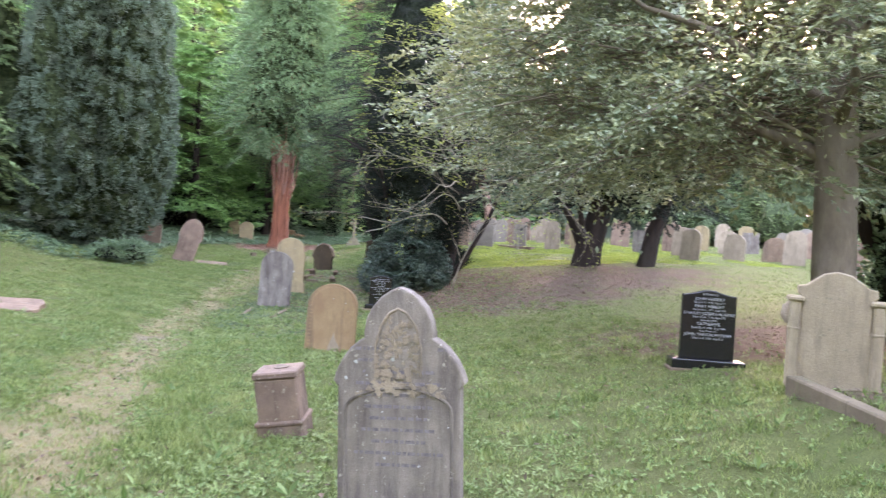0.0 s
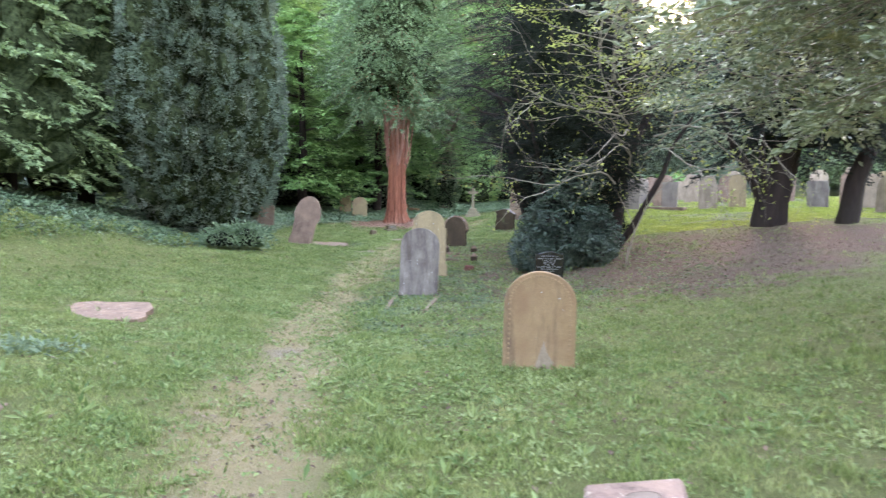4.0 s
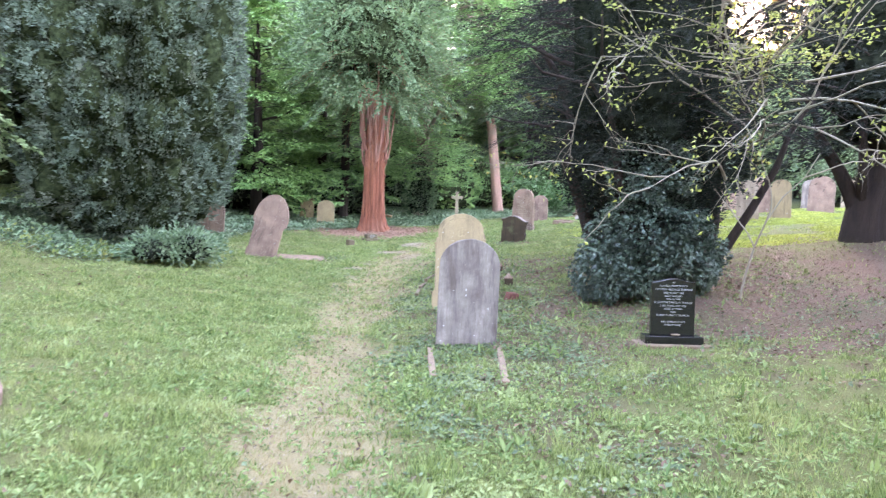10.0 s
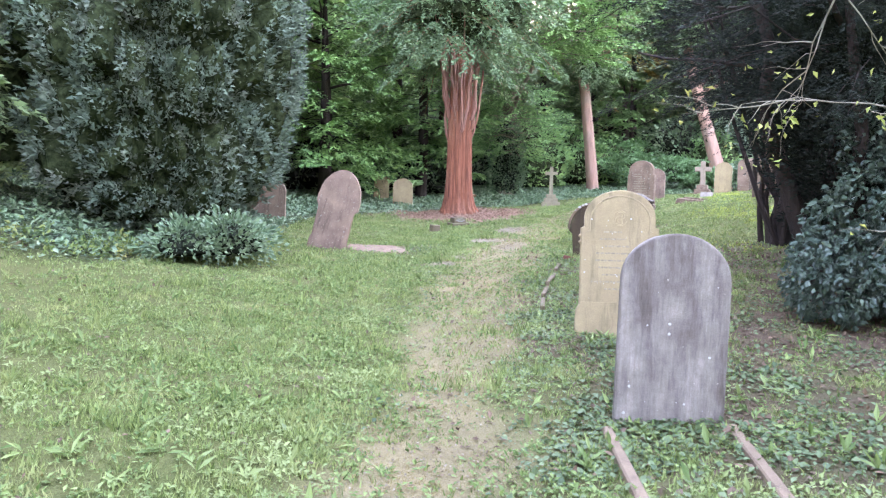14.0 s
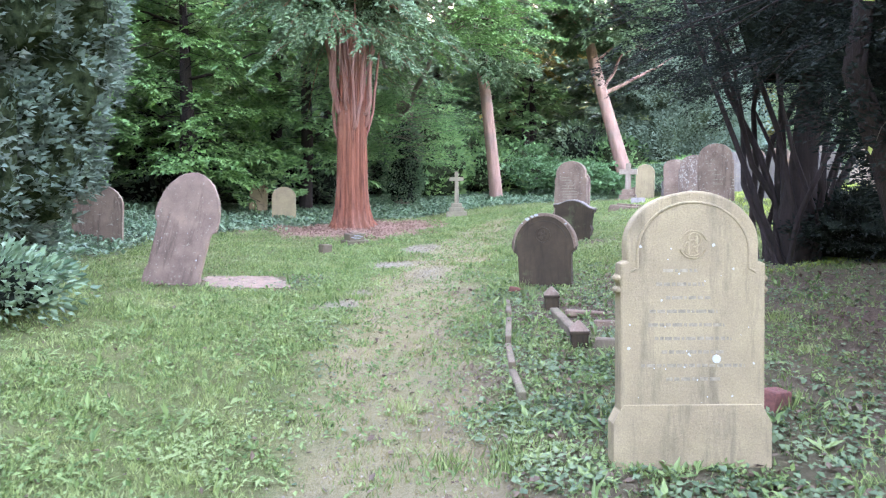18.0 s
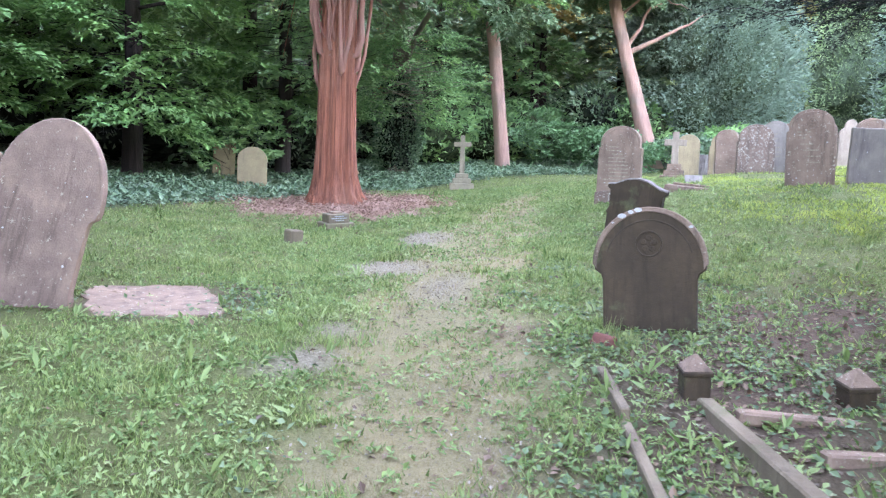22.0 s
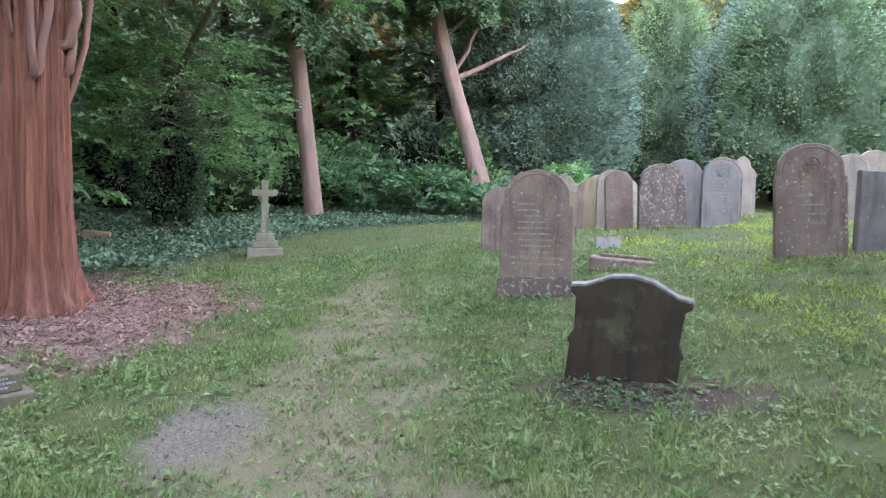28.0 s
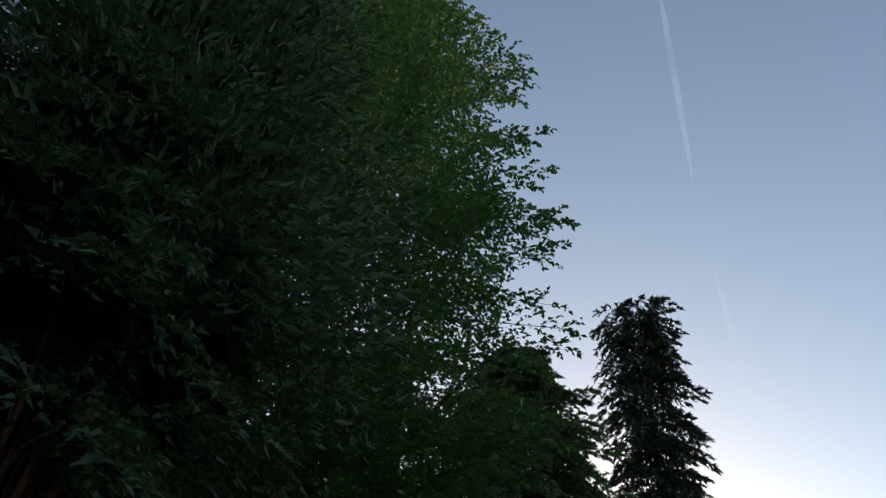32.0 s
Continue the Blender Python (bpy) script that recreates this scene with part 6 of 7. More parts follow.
twiggy("holly_boughs", 7.95, 4.15, "bare crooked lower boughs of the holly", [((0.6, -0.3, 2.2), (-0.5, 0.6, 0.2)), ((0.6, -0.3, 2.5), (0.6, 0.5, 0.2)), ((0.6, -0.3, 2.6), (-0.9, 0.2, 0.2)), ((0.7, -0.3, 2.6), (0.3, -0.9, 0.2)), ((0.5, -0.2, 2.9), (-0.4, 0.8, 0.0)), ((0.7, -0.2, 2.4), (0.9, -0.3, 0.1))], 1.9, 0.03, HOLLY, 1200, 0.08, 11, 2)
tree("ivy_clad_yew", 12.2, 6.5, "dark ivy-clad trunk behind the holly", trunk=([(0, 0, -0.3), (0.05, 0, 1.5), (-0.1, 0, 3.5), (-0.4, 0, 7)], [0.42, 0.32, 0.26, 0.08], {"flute": 0.12}), bark=BARK_DARK, limbs=[((0.1, 0.1, 0.2), (-1.4, 0.8, 3.8), 0.18, 0.05), ((0.1, 0, 0.3), (1.0, -0.2, 4.2), 0.16, 0.05)],
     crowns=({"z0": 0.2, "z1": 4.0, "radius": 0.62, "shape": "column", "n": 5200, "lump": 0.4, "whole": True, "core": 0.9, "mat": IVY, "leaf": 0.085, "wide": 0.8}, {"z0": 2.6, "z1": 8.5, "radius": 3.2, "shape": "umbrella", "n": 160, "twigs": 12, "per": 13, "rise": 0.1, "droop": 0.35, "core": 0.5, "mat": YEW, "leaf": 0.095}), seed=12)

# The wood: pink-barked pine, slanting trunk, beech, cypresses, spruce.
tree("pine", 8.45, 43.0, "straight pink-barked conifer trunk at the wood's edge", trunk=([(0.05, 0, -0.4), (0.02, 0, 0.3), (-0.15, 0, 2), (-0.4, 0.1, 4.4), (-0.55, 0.1, 5.2), (-0.3, 0.1, 6.6), (-0.3, 0.2, 9), (-0.2, 0.2, 16)], [0.34, 0.28, 0.25, 0.235, 0.22, 0.2, 0.17, 0.05], {"sides": 20, "flute": 0.05}), bark=BARK_PINK, limbs=limb_fan(4.8, 11, 2.6, 16, 0.04, 13, 0.2, 0.1),
     crowns=({"z0": 5.0, "z1": 16, "radius": 2.8, "shape": "umbrella", "n": 190, "twigs": 12, "per": 16, "rise": 0.1, "droop": 0.55, "core": 0.25, "mat": CEDAR, "leaf": 0.18, "wide": 0.4, "at": (-0.3, 0, 0)},), seed=13)
tree("leaning_conifer", 14.75, 43.8, "leaning pinkish bare trunk with crooked side branches", base=0.25, trunk=([(0.15, 0, -0.4), (0.02, 0, 0.2), (-0.42, 0.2, 1.9), (-0.95, 0.5, 4.0), (-1.4, 0.7, 5.8), (-2.0, 0.8, 8.5), (-1.6, 0.8, 17)], [0.50, 0.36, 0.30, 0.26, 0.24, 0.18, 0.04], {"sides": 20, "flute": 0.06}), bark=BARK_PINK,
     limbs=[((-0.98, 0.5, 4.2), (0.6, 0.3, 5.0), 0.11, 0.06), ((0.6, 0.3, 5.0), (2.2, 0.2, 5.9), 0.07, 0.02), ((-1.03, 0.5, 4.4), (-0.1, 0.2, 6.0), 0.09, 0.04), ((-0.1, 0.2, 6.0), (1.3, 0.1, 6.9), 0.05, 0.015), ((-1.35, 0.7, 5.6), (0.8, -0.2, 7.6), 0.06, 0.015), ((-1.58, 0.7, 6.6), (-2.8, 0.2, 7.8), 0.05, 0.015), ((0.3, 0.2, 6.4), (1.8, 0.6, 6.1), 0.03, 0.01)],
     crowns=({"z0": 6.6, "z1": 17.2, "radius": 3.9, "shape": "umbrella", "n": 380, "twigs": 13, "per": 28, "rise": 0.15, "droop": 0.5, "mat": CEDAR, "leaf": 0.19, "wide": 0.4, "at": (-1.4, 0.6, 0)},), seed=14)
tree("beech", 4.1, 40.0, "tall beech with an ivy-wrapped trunk and light green tiered leaves", trunk=([(0, 0, -0.4), (0, 0, 0.5), (0.1, 0, 4), (0.4, -2, 9), (0.8, -4, 14), (0.9, -4.6, 23)], [0.42, 0.36, 0.3, 0.22, 0.16, 0.04], {"sides": 16}), bark=BARK_GREY, limbs=[((0, 0, 3), (0.6, -5.5, 6.5), 0.12, 0.03), ((0.1, 0, 5), (3.6, -6.5, 9.0), 0.12, 0.03), ((0.1, -0.3, 7), (2.6, -8, 12), 0.12, 0.02), ((0.1, 0, 4), (-2.4, -4, 6), 0.1, 0.02), ((0.2, -0.5, 9), (-1, -7, 14), 0.1, 0.02), ((0.2, -0.5, 8), (4.5, -3, 12), 0.1, 0.02)] + [((1.0 + 0.5 * math.cos(k), -4.6 + 0.5 * math.sin(k), 6 + 0.42 * (k % 20)), (0.9 + 3.4 * math.cos(k * 2.4), -4.6 + 3.4 * math.sin(k * 2.4), 6.2 + 0.45 * (k % 20)), 0.03, 0.006) for k in range(40)],
     crowns=({"z0": 0.1, "z1": 3.4, "radius": 0.66, "shape": "column", "n": 7600, "lump": 0.4, "whole": True, "core": 0.9, "mat": IVY, "leaf": 0.085, "wide": 0.8},
             {"z0": 1.7, "z1": 4.8, "radius": 2.6, "shape": "dome", "n": 80, "twigs": 13, "per": 12, "rise": 0.12, "droop": 0.15, "flat": 0.3, "whole": True, "mat": WOOD_LEAF, "leaf": 0.10, "wide": 0.6, "at": (0.1, -1.6, 0)},
             {"z0": 5.0, "z1": 25, "radius": 4.8, "shape": "dome", "n": 600, "twigs": 16, "per": 13, "rise": 0.12, "droop": 0.15, "reach": 0.36, "flat": 0.3, "whole": True, "mat": BEECH, "leaf": 0.12, "wide": 0.6, "at": (0.9, -4.6, 0)},
             {"z0": 4.6, "z1": 8.5, "radius": 2.4, "shape": "dome", "n": 60, "twigs": 12, "per": 13, "rise": 0.1, "droop": 0.2, "flat": 0.3, "whole": True, "mat": BEECH, "leaf": 0.095, "wide": 0.6, "at": (-0.2, -6.0, 0)}), seed=15)
tree("cypress", 19.0, 47.1, "great rounded blue-green cypress behind the headstones", trunk=([(0, 0, -0.4), (0, 0, 11)], [0.35, 0.05], {}), bark=BARK_DARK, crowns=({"z0": 0.5, "z1": 10.6, "radius": 3.5, "shape": "dome", "n": 130000, "tuft": 14, "spread": 0.15, "depth": 0.2, "face": -125, "lump": (1.3, 1.3, 2.2), "core": 0.9, "core_mat": FAR_CORE, "detail": (72, 48), "mat": BLUE_CYPRESS, "leaf": 0.14, "wide": 0.55},), seed=16)
spruce = tree("spruce", 22.6, 50.7, "tall ragged dark spruce against the sky", trunk=([(0, 0, -0.4), (0, 0, 12), (0.1, 0, 26)], [0.4, 0.25, 0.05], {}), bark=BARK_DARK, limbs=limb_fan(11, 25, 2.2, 30, 0.05, 16, 0.1, -0.2), crowns=({"z0": 9.5, "z1": 26.4, "radius": 3.1, "shape": "rag", "n": 300, "twigs": 13, "per": 24, "rise": 0.3, "droop": 0.62, "reach": 0.36, "start": 0.08, "tilt": 0.9, "gap": 0.15, "mat": SPRUCE, "leaf": 0.2, "wide": 0.4},), seed=17)
spruce.matrix_world = spruce.matrix_world @ pose(0, 0, 0, 1.0, 3.0, 0)

tree("elder", 6.4, 17.3, "thin half-leafed elder crown of yellow-green leaves", trunk=([(0.2, 0.3, -0.3), (0.2, 0.3, 1.5), (0, -0.9, 3.2), (-0.4, -2.6, 5.0), (-0.4, -2.7, 6.8)], [0.07, 0.06, 0.045, 0.03, 0.012], {"sides": 8}), bark=TWIG, crowns=({"z0": 2.9, "z1": 7.0, "radius": 3.0, "shape": "umbrella", "n": 110, "twigs": 11, "per": 6, "rise": 0.25, "droop": 0.2, "tilt": 1.0, "gap": 0.2, "whole": True, "mat": LIME_LEAF, "leaf": 0.07, "wide": 0.5, "at": (-0.4, -2.6, 0)},), seed=44)

# Laurels and elders under the trees.
for i, (x, y, r, h, n, mt) in enumerate(((12.0, 42.4, 1.5, 1.9, 60, LAUREL), (10.4, 43.7, 1.4, 2.1, 55, LAUREL), (13.4, 42.2, 1.1, 1.2, 40, LAUREL), (15.6, 42.2, 1.5, 1.6, 45, IVY), (-2.4, 19.3, 0.62, 0.55, 30, IVY), (-2.9, 18.9, 0.5, 0.45, 16, IVY), (17.5, 43.0, 1.4, 2.0, 40, BEECH), (-0.8, 36.0, 1.6, 2.4, 50, WOOD_LEAF))):
    if r > 1:
        crown = {"z0": 0.15, "z1": h * 0.75, "radius": r * 1.15, "shape": "dome", "n": int(n * 0.75), "twigs": 8, "per": 7, "rise": 0.55, "droop": 0.25, "reach": 0.45, "start": 0.35, "tilt": 0.8, "whole": True, "mat": mt, "leaf": 0.17, "wide": 0.5}
    else:
        crown = {"z0": 0.08, "z1": h, "radius": r, "shape": "dome", "n": n * 60, "lump": 0.25, "spread": 0.08, "core": 0.74, "depth": 0.35, "whole": True, "detail": (26, 14), "mat": mt, "leaf": 0.085, "wide": 0.55}
    tree("laurel_bush" if mt is LAUREL else "bush", x, y, "loose glossy green laurel bush on the woodland edge" if mt is LAUREL else "leafy green bush on the woodland edge", "shrub", crowns=(crown,), group="bushes at the wood's edge", seed=60 + i)

rnd = random.Random(8)
for i in range(26):
    x, y = (-13 + 1.15 * i + rnd.uniform(-0.6, 0.6)) if i < 26 else 0, rnd.uniform(44.5, 50) if i > 12 else rnd.uniform(36, 44)
    if x > 6 and y < 46:
        y += 3
    tree("thicket", x, y, "shadowy woodland undergrowth of bramble and holly", "shrub", crowns=({"z0": 0.05, "z1": rnd.uniform(1.8, 3.4), "radius": rnd.uniform(1.6, 2.3), "shape": "dome", "n": 3000, "lump": 0.7, "spread": 0.12, "core": 0.9, "detail": (26, 14), "mat": rnd.choice((WOOD_LEAF, LAUREL, IVY)), "leaf": 0.2, "wide": 0.6},), group="woodland undergrowth", seed=300 + i)
# Woodland behind: near rows leaf by leaf, far rows coarser.
WOOD = [(-2.8, 34.0, 9, 3.2, 1.1, BEECH, 0.15), (-6.0, 31.0, 10, 3.2, 1.0, BEECH, 0.15), (-8.5, 27.5, 10, 3.0, 1.0, WOOD_LEAF, 0.16), (-5.5, 36.0, 13, 3.6, 1.5, WOOD_LEAF, 0.18), (0.5, 38.0, 14, 3.4, 1.6, WOOD_LEAF, 0.18), (-10.5, 33.0, 14, 4.0, 1.2, WOOD_LEAF, 0.2), (-11.5, 24.5, 12, 3.2, 0.6, WOOD_LEAF, 0.18),
        # The gold crown at 12.2, 50 paints leaves backlit by the sunset.
        (1.5, 45.5, 16, 4.0, 1.5, WOOD_LEAF, 0.22), (-4.5, 42.5, 17, 4.5, 1.5, WOOD_LEAF, 0.24), (7.0, 49.0, 18, 4.0, 1.0, CEDAR, 0.26), (12.2, 50.0, 13.5, 2.8, 6.0, GOLD_LEAF, 0.18), (11.5, 49.0, 6.0, 3.2, 0.5, WOOD_LEAF, 0.24), (12.0, 54.0, 7.5, 4.2, 0.8, CYPRESS, 0.3), (17.0, 52.0, 9.5, 4.0, 0.8, CEDAR, 0.3), (16.6, 47.0, 5.0, 2.2, 0.4, CYPRESS, 0.24), (33.0, 57.0, 17.5, 3.0, 4.0, GOLD_LEAF, 0.26)]
for i, (x, y, h, r, z0, mt, leaf) in enumerate(WOOD):
    tree("woodland_tree", x, y, "leafy woodland tree with low tiered branches", trunk=([(0, 0, -0.4), (0.1, 0, 2.5), (0, 0.2, h * 0.85)], [0.24, 0.2, 0.04], {}), bark=BARK_DARK, limbs=limb_fan(1.6, h * 0.7, r, 10, 0.05, 100 + i),
         crowns=({"z0": z0, "z1": h, "radius": r, "shape": "dome", "n": int((105 if i < 6 else 55) * h / 8 * r / 3), "twigs": 14, "per": 12 if i < 6 else 10, "rise": 0.12, "droop": 0.22, "flat": 0.35, "whole": i < 6, "mat": mt, "leaf": leaf * 1.05, "wide": 0.58 if i < 6 else 0.8},), group="woodland edge", seed=100 + i)
for i, (x, y, r, h) in enumerate(((-0.55, 40.0, 0.24, 15), (3.2, 46.5, 0.25, 15), (10.4, 51.5, 0.25, 14), (13.6, 57.0, 0.3, 15), (-7.0, 39.0, 0.25, 15))):
    tree("bare_trunk", x, y, "slim brown trunk standing in the dark wood", trunk=([(0, 0, -0.4), (0.1, 0.1, 4), (-0.1, 0, 9), (0, 0, h)], [r, r * 0.85, r * 0.6, 0.05], {}), bark=BARK_DARK, group="slim woodland trunks", seed=130 + i)
# Ring of filler trees; those behind the viewpoint are unseen and only shape light.
FAR_WOOD = []
rnd = random.Random(12)
for ring, rad0, turn in ((0, 45, 6.5), (1, 53, 6.5), (2, 63, 7.5)):
    for k in range(int(360 / turn)):
        a = -180 + k * turn + rnd.uniform(-2, 2) + 3 * ring
        rad = rad0 + rnd.uniform(-3, 3)
        x, y = 6 + rad * math.sin(radians(a)), 18 + rad * math.cos(radians(a))
        north = abs(a - 12) < 40
        if ring == 0 and -20 < a < 42 or ring == 0 and 80 < a < 150 or ring == 2 and not -60 < a < 80:
            continue
        tall = rnd.uniform(8, 11.5) if 6 < a < 80 else rnd.uniform(20, 25) if -45 < a <= 6 else rnd.uniform(13, 18)
        FAR_WOOD.append((x, y, tall - (2.5 if ring == 2 else 0), rnd.uniform(3.8, 5.2), rnd.choice((WOOD_LEAF, WOOD_LEAF, CEDAR, BLUE_CYPRESS, CYPRESS) if not north else (WOOD_LEAF, WOOD_LEAF, CEDAR, GOLD_LEAF))))
for i, (x, y, h, r, mt) in enumerate(FAR_WOOD):
    tree("distant_tree", x, y, "distant leafy tree from the ring added round the churchyard, partly unseen", trunk=([(0, 0, -0.5), (0, 0, h * 0.8)], [0.3, 0.05], {"sides": 8}), bark=BARK_DARK,
         crowns=({"z0": 0.3, "z1": h, "radius": r, "shape": "dome", "n": 3200, "tuft": 6, "spread": 0.3, "lump": 1.5, "core": 0.94, "core_mat": FAR_CORE, "detail": (26, 16), "mat": mt, "leaf": 0.4, "wide": 0.8},), group="distant trees", seed=200 + i)
for x, y, h, r, mt in ((30.5, 45, 10, 3.4, BLUE_CYPRESS), (34, 40, 12, 3.6, CYPRESS), (27.5, 41.5, 9, 3.2, CEDAR), (31.5, 53, 11, 2.6, CYPRESS), (39.2, 50.6, 17.5, 2.8, CYPRESS), (37, 33, 11, 4, WOOD_LEAF), (36, 24, 10, 4, WOOD_LEAF), (34, 14, 10, 4, BEECH), (20, 2, 8, 3.4, BEECH), (15.5, 5.5, 7, 2.6, WOOD_LEAF)):
    tree("lawn_tree", x, y, "leafy tree beyond the far headstones", trunk=([(0, 0, -0.4), (0, 0, h * 0.8)], [0.25, 0.05], {}), bark=BARK_DARK,
         crowns=({"z0": 0.9, "z1": h, "radius": r, "shape": "dome", "n": 24000, "spread": 0.24, "depth": 0.3, "lump": (1.2, 1.2, 2.4), "core": 0.92, "core_mat": FAR_CORE, "detail": (36, 22), "mat": mt, "leaf": 0.16, "wide": 0.6},), group="trees beyond the lawn", seed=int(x * 10))


# A vapour trail, far off in the evening sky; its glow stands for sunlight.
def trail_mat():
    m, nt, bsdf = mat_new("glowing_vapour")
    glow = node(nt, "ShaderNodeEmission", Color=(0.82, 0.88, 1.0, 1), Strength=0.5)
    clear = nt.nodes.new("ShaderNodeBsdfTransparent")
    mix = nt.nodes.new("ShaderNodeMixShader")
    cloud = noise_fac(nt, 0.02, 4, 0.6, 0.3, 0.75)
    thin = nt.nodes.new("ShaderNodeMath")
    thin.operation = "MULTIPLY"
    thin.inputs[1].default_value = 0.15
    nt.links.new(cloud, thin.inputs[0])
    nt.links.new(thin.outputs[0], mix.inputs["Fac"])
    nt.links.new(clear.outputs[0], mix.inputs[1])
    nt.links.new(glow.outputs[0], mix.inputs[2])
    nt.links.new(mix.outputs[0], nt.nodes["Material Output"].inputs["Surface"])
    return m


TRAIL = trail_mat()
for ends, r in ((((251.1, 229.6, 580.8), (321.1, 325.3, 457.8)), 2.4), (((354.6, 364.8, 405.2), (408.1, 418.4, 330.8)), 2.4)):
    run = [Vector(ends[0]).lerp(Vector(ends[1]), k / 6) for k in range(7)]
    alone("vapour_trail", tubes_mesh("vapour_trail", [(run, [r * f for f in (0.2, 0.7, 1, 1.1, 1, 0.8, 0.2)], 8, {})], TRAIL), None, pose(0, 0, 0), "faint white vapour trail across the evening sky", "vapour trail", kind="structure")


# ---- turf, ivy, litter ----
def clear(x, y):
    """Bare where flat slabs and graves lie."""
    out = np.ones_like(x)
    for cx, cy, rx, ry in ((-0.40, 22.2, 0.56, 0.62), (-2.35, 9.8, 0.62, 0.66), (KX, KY, 0.5, 0.92)):
        out = np.where(((x - cx) / rx) ** 4 + ((y - cy) / ry) ** 4 < 1, 0.04, out)
    return out


def scattered(n, x0, x1, y0, y1, keep, rng):
    x, y = rng.uniform(x0, x1, n), rng.uniform(y0, y1, n)
    k = rng.random(n) < keep(x, y) * clear(x, y)
    return x[k], y[k]


def blades(name, x, y, tall, wide, mat, rng, label, lean=0.45):
    n = len(x)
    z = height(x, y) - 0.005
    a = rng.random(n) * 6.28319
    h = tall * (0.4 + 0.7 * rng.random(n)) * (0.5 + vnoise(x, y, 0.45, 25))
    w = wide * (0.6 + 0.8 * rng.random(n))
    b = rng.random(n) * 6.28319
    v = np.empty((n, 3, 3))
    dx, dy = np.cos(a) * w / 2, np.sin(a) * w / 2
    v[:, 0] = np.stack([x - dx, y - dy, z], 1)
    v[:, 1] = np.stack([x + dx, y + dy, z], 1)
    k = lean * h * (0.3 + rng.random(n))
    v[:, 2] = np.stack([x + np.cos(b) * k, y + np.sin(b) * k, z + h], 1)
    v = v.reshape(-1, 3)
    return alone(name, arrays_mesh(name, v, 3, np.arange(len(v)), mat), None, pose(0, 0, 0), label, "grass", kind="stuff")


def sprinkled(name, x, y, size, mat, rng, label, category, flat=0.25, wide=0.7, lift=0.012, fold=0.12):
    n = len(x)
    z = height(x, y) + lift * rng.random(n)
    ways = np.stack([rng.normal(size=n), rng.normal(size=n), flat * rng.normal(size=n) + flat * 0.6], 1)
    pts = np.stack([x, y, z], 1)
    ways = unit(ways)
    side = unit(np.cross(ways, np.stack([0.25 * rng.normal(size=n), 0.25 * rng.normal(size=n), np.ones(n)], 1)))
    up = np.cross(side, ways)
    s = (size * (0.5 + 0.9 * rng.random(n)))[:, None]
    out = np.empty((n, 4, 3))
    out[:, 0] = pts
    out[:, 1] = pts + ways * s * 0.5 + side * s * wide * 0.5 + up * s * fold
    out[:, 2] = pts + ways * s
    out[:, 3] = pts + ways * s * 0.5 - side * s * wide * 0.5 + up * s * fold
    return alone(name, arrays_mesh(name, out.reshape(-1, 3), 4, np.arange(4 * n), mat), None, pose(0, 0, 0), label, category, kind="stuff")


rng = np.random.default_rng(11)


def turf_keep(x, y, near):
    path, grav, mulch, litter, ivy = masks(x, y)
    d = np.abs(x - track_x(y))
    bed = (np.abs(x - KX) < 0.62) & (np.abs(y - KY) < 1.08)
    thin = 0.3 + 0.7 * smooth(0.25, 0.7, 0.6 * vnoise(x, y, 0.5, 21) + 0.4 * vnoise(x, y, 0.16, 22))
    return np.clip(1 - 0.78 * path - grav, 0, 1) * np.clip(1 - mulch * 1.3, 0, 1) * np.clip(1 - 0.85 * litter, 0, 1) * np.clip(1 - 1.2 * ivy, 0, 1) * thin / (1 + (d / near) ** 2) * np.where(bed, 0.25, 1)


tx, ty = scattered(210000, -7, 9, -1.5, 33, lambda a, b: turf_keep(a, b, 2.8 + 2.2 * (b < 12) * (a < 1)), rng)
i = np.repeat(np.arange(len(tx)), 11)
x, y = tx[i] + rng.normal(size=len(i)) * 0.026, ty[i] + rng.normal(size=len(i)) * 0.026
blades("mown_grass", x, y, 0.05, 0.0085, GRASS, rng, "short green churchyard grass over the lawn", 0.8)
x, y = scattered(260000, -10, 24, -6, 45, lambda a, b: turf_keep(a, b, 40), rng)
blades("lawn_grass", x, y, 0.06, 0.02, GRASS, rng, "green lawn grass among the farther graves")
# Open lawn: the brighter light on it is put into these blades' colour.
x, y = scattered(430000, 4, 20, 20, 40, lambda a, b: turf_keep(a, b, 40) * smooth(0.3, 0.6, 0.6 * vnoise(a, b, 1.8, 51) + 0.4 * vnoise(a, b, 0.5, 52)) * smooth(3.0, 4.5, a - track_x(b)), rng)
blades("mown_lawn", x, y, 0.05, 0.026, BRIGHT_LAWN, rng, "yellow-green mown lawn between the headstone rows, bright light put into its colour", 0.8)
x, y = scattered(400000, -1.5, 6, -1.5, 32, lambda a, b: 0.6 * masks(a, b)[0] + 0.04, rng)
blades("dry_grass", x, y, 0.03, 0.006, DRY_GRASS, rng, "trodden straw-coloured grass along the path", 1.0)
tx, ty = scattered(2600, -6, 9, -1, 32, lambda a, b: turf_keep(a, b, 4) * 0.9, rng)
i = rng.integers(0, len(tx), 40000)
blades("grass_tufts", tx[i] + rng.normal(size=40000) * 0.06, ty[i] + rng.normal(size=40000) * 0.06, 0.10, 0.010, GRASS, rng, "longer tufts standing in the mown grass", 0.6)
CLUMP = (-2.1, 7.0)
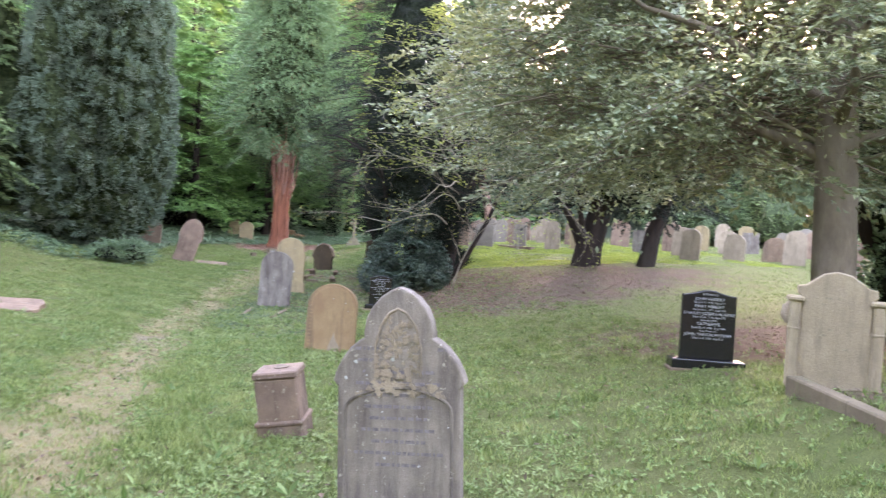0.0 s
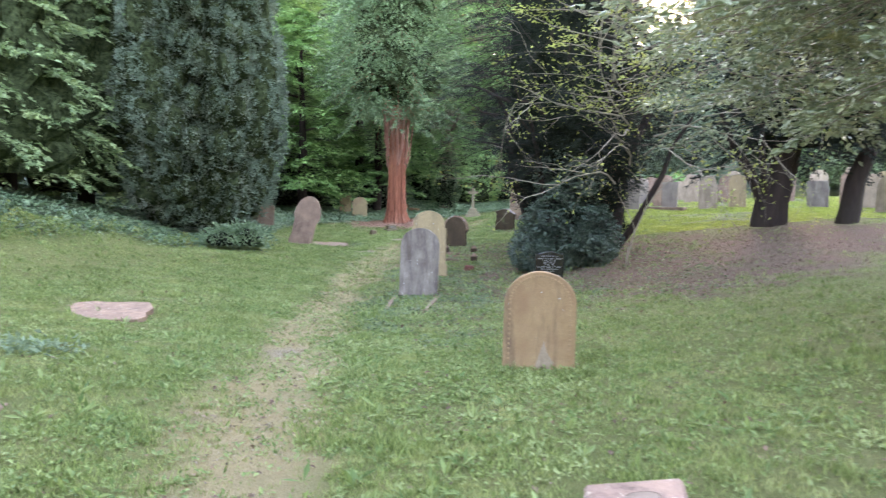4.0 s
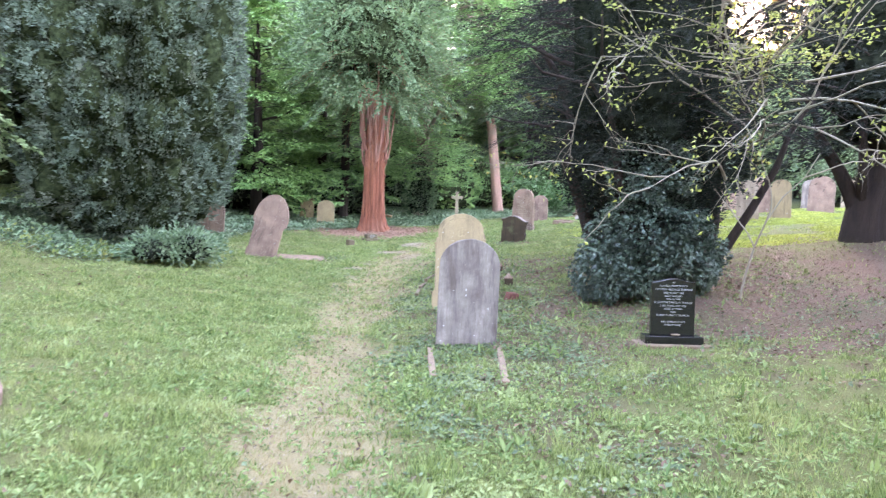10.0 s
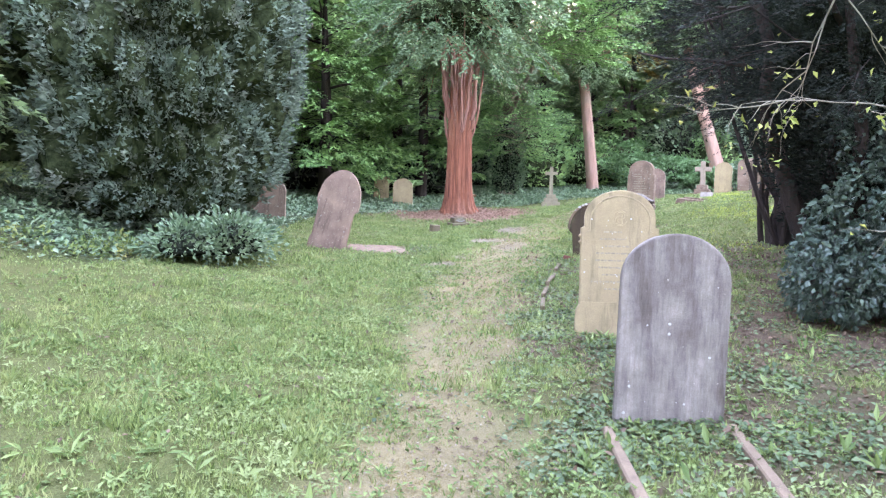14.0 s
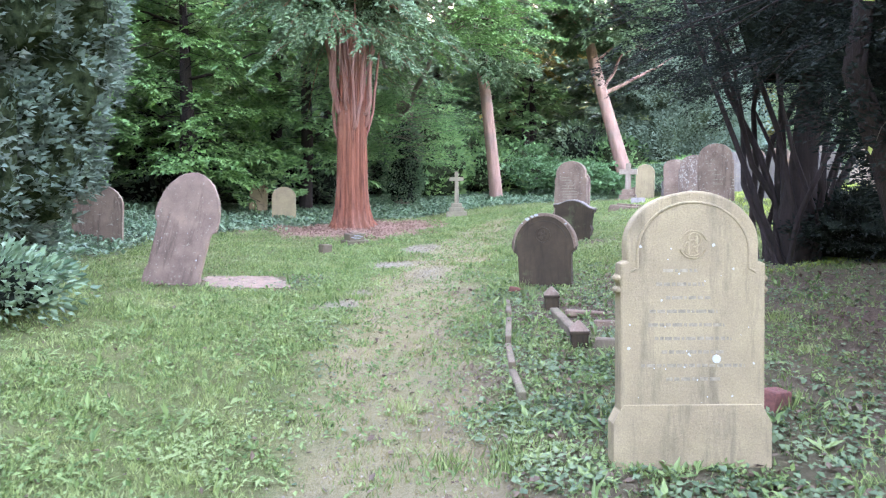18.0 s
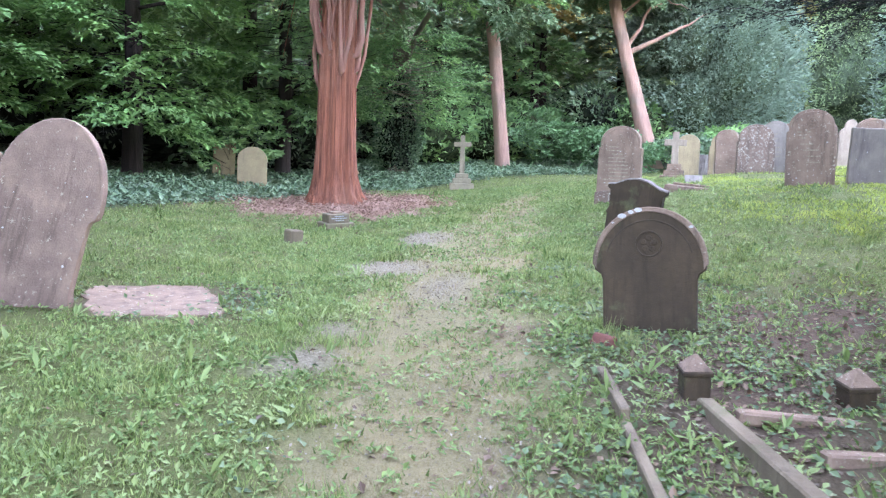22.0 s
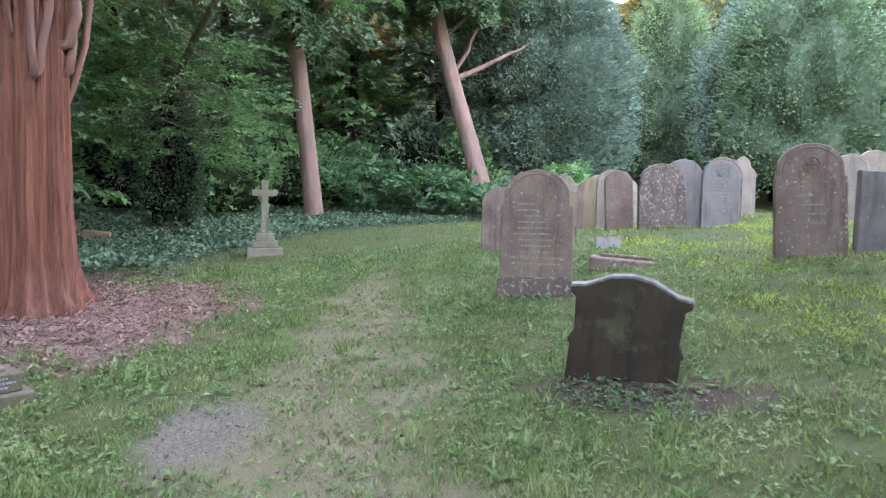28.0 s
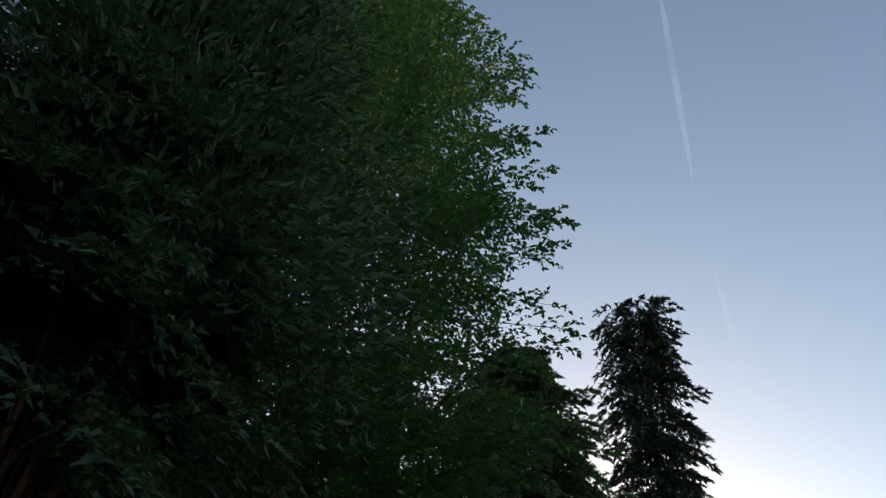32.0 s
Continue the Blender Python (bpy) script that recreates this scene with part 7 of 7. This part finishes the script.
# Broad weeds: rosettes in the lawn.
wx, wy = scattered(190000, -7, 9, -1.5, 33, lambda a, b: np.clip(0.3 * turf_keep(a, b, 3.5) + 0.7 * (1 - masks(a, b)[4] - masks(a, b)[2] - masks(a, b)[1] - 0.65 * masks(a, b)[0]) * smooth(0.33, 0.62, 0.5 * vnoise(a, b, 1.3, 31) + 0.5 * vnoise(a, b, 0.3, 32)) / (1 + (np.abs(a - track_x(b)) / 2.6) ** 2), 0, 1), rng)
i = np.repeat(np.arange(len(wx)), 5)
sprinkled("lawn_weeds", wx[i] + rng.normal(size=len(i)) * 0.02, wy[i] + rng.normal(size=len(i)) * 0.016, 0.04, WEED, rng, "broad-leaved weeds and clover in the lawn", "weeds", 0.5, 0.5, 0.03)
x, y = scattered(400000, -3, 8, 8, 30, lambda a, b: (0.2 + 0.8 * (vnoise(a, b, 0.5, 33) > 0.56)) * np.where((b > 17.5) & (a > 1.5), 0.5, 1) * np.clip(masks(a, b)[3] * 0.9 + blob(a, b, 2.4, 16.2, 1.6, 5.6, -6, 0.6) * 0.9, 0, 1) * np.clip(1 - masks(a, b)[0], 0, 1) / (1 + (np.abs(a - track_x(b)) / 2.5) ** 2), rng)
sprinkled("ground_ivy", x, y, 0.042, GROUND_IVY, rng, "low green ground ivy under the yew", "ivy", 0.35, 0.8, 0.03)
wx, wy = scattered(5200, -7, 9, -1.5, 33, lambda a, b: 0.8 * (1 - masks(a, b)[0] - masks(a, b)[4] - masks(a, b)[2]) / (1 + (np.abs(a - track_x(b)) / 3) ** 2), rng)
i = np.repeat(np.arange(len(wx)), 7)
sprinkled("dock_rosettes", wx[i] + rng.normal(size=len(i)) * 0.012, wy[i] + rng.normal(size=len(i)) * 0.012, 0.11, WEED, rng, "broad dock and dandelion rosettes in the lawn", "weeds", 0.7, 0.24, 0.02, 0.06)
# Ivy over the bank.
x, y = scattered(820000, -14, 14, -2, 46, lambda a, b: np.clip(masks(a, b)[4] * 1.2 - 0.1, 0, 1) * np.where(b < 12, 0.8, 1) / (1 + (np.abs(a - track_x(b)) / 9) ** 2), rng)
sprinkled("ivy_carpet", x, y, 0.085, IVY, rng, "dense dark ivy carpeting the bank under the trees", "ivy", 0.5, 0.8, 0.10)
# Yellowing scrub along the foot of the bank.
sx, sy = scattered(9000, -9.5, -3, 3, 21, lambda a, b: np.exp(-((a - ivy_edge(b) + 0.1) / 0.45) ** 2) * (0.15 + 0.85 * (vnoise(a, b, 0.8, 45) > 0.5)) * (1 - masks(a, b)[2]), rng)
i = np.repeat(np.arange(len(sx)), 16)
up = rng.random(len(i))
pts = np.stack([sx[i] + rng.normal(size=len(i)) * 0.05, sy[i] + rng.normal(size=len(i)) * 0.05, height(sx[i], sy[i]) + up * (0.12 + 0.32 * vnoise(sx[i], sy[i], 0.6, 46))], 1)
alone("bank_scrub", leaves("bank_scrub", pts, rng.normal(size=(len(i), 3)) + (0, 0, 0.3), 0.06 * (0.5 + 0.9 * rng.random(len(i))), SCRUB, 0.6, 0.2), None, pose(0, 0, 0), "yellow-green nettles and scrub at the bank's foot", "weeds", kind="stuff")
n = 260
cx, cy = rng.normal(CLUMP[0], 0.30, n), rng.normal(CLUMP[1], 0.16, n)
pts = np.stack([cx, cy, height(cx, cy) + 0.10 * rng.random(n)], 1)
alone("weed_clump", leaves("weed_clump", pts, rng.normal(size=(n, 3)) * (1, 1, 0.4) + (0, 0, 0.5), 0.075 * (0.6 + 0.8 * rng.random(n)), SILVER_WEED, 0.5, 0.2), None, pose(0, 0, 0), "silvery grey-green leafy weed clump in the lawn", "weeds", kind="stuff")
x, y = scattered(150000, -14, 12, 0, 33, lambda a, b: np.clip(masks(a, b)[3] + 0.06 + 0.10 * masks(a, b)[0] + 0.25 * masks(a, b)[4] * (vnoise(a, b, 1.5, 35) > 0.6), 0, 1) / (1 + (np.abs(a - track_x(b)) / 9) ** 2), rng)
sprinkled("fallen_leaves", x, y, 0.05, DEAD_LEAF, rng, "brown fallen leaves and twigs on bare soil", "leaves", 0.3, 0.6, 0.02)
x, y = scattered(300000, -11, 5, 4, 32, lambda a, b: masks(a, b)[2], rng)
sprinkled("bark_mulch", x, y, 0.06, CHIPS, rng, "pinkish bark chippings heaped under the trees", "mulch", 0.3, 0.4, 0.03)
x, y = scattered(160000, -1.5, 5, 4, 29, lambda a, b: np.clip(masks(a, b)[1] * 0.7 + 0.3 * masks(a, b)[0] * (0.3 + 0.7 * (vnoise(a, b, 0.35, 41) > 0.45)), 0, 1), rng)
sprinkled("path_chippings", x, y, 0.018, STONE_CHIPS, rng, "loose grey stone chippings on the path", "gravel", 0.5, 0.8, 0.006, 0.3)
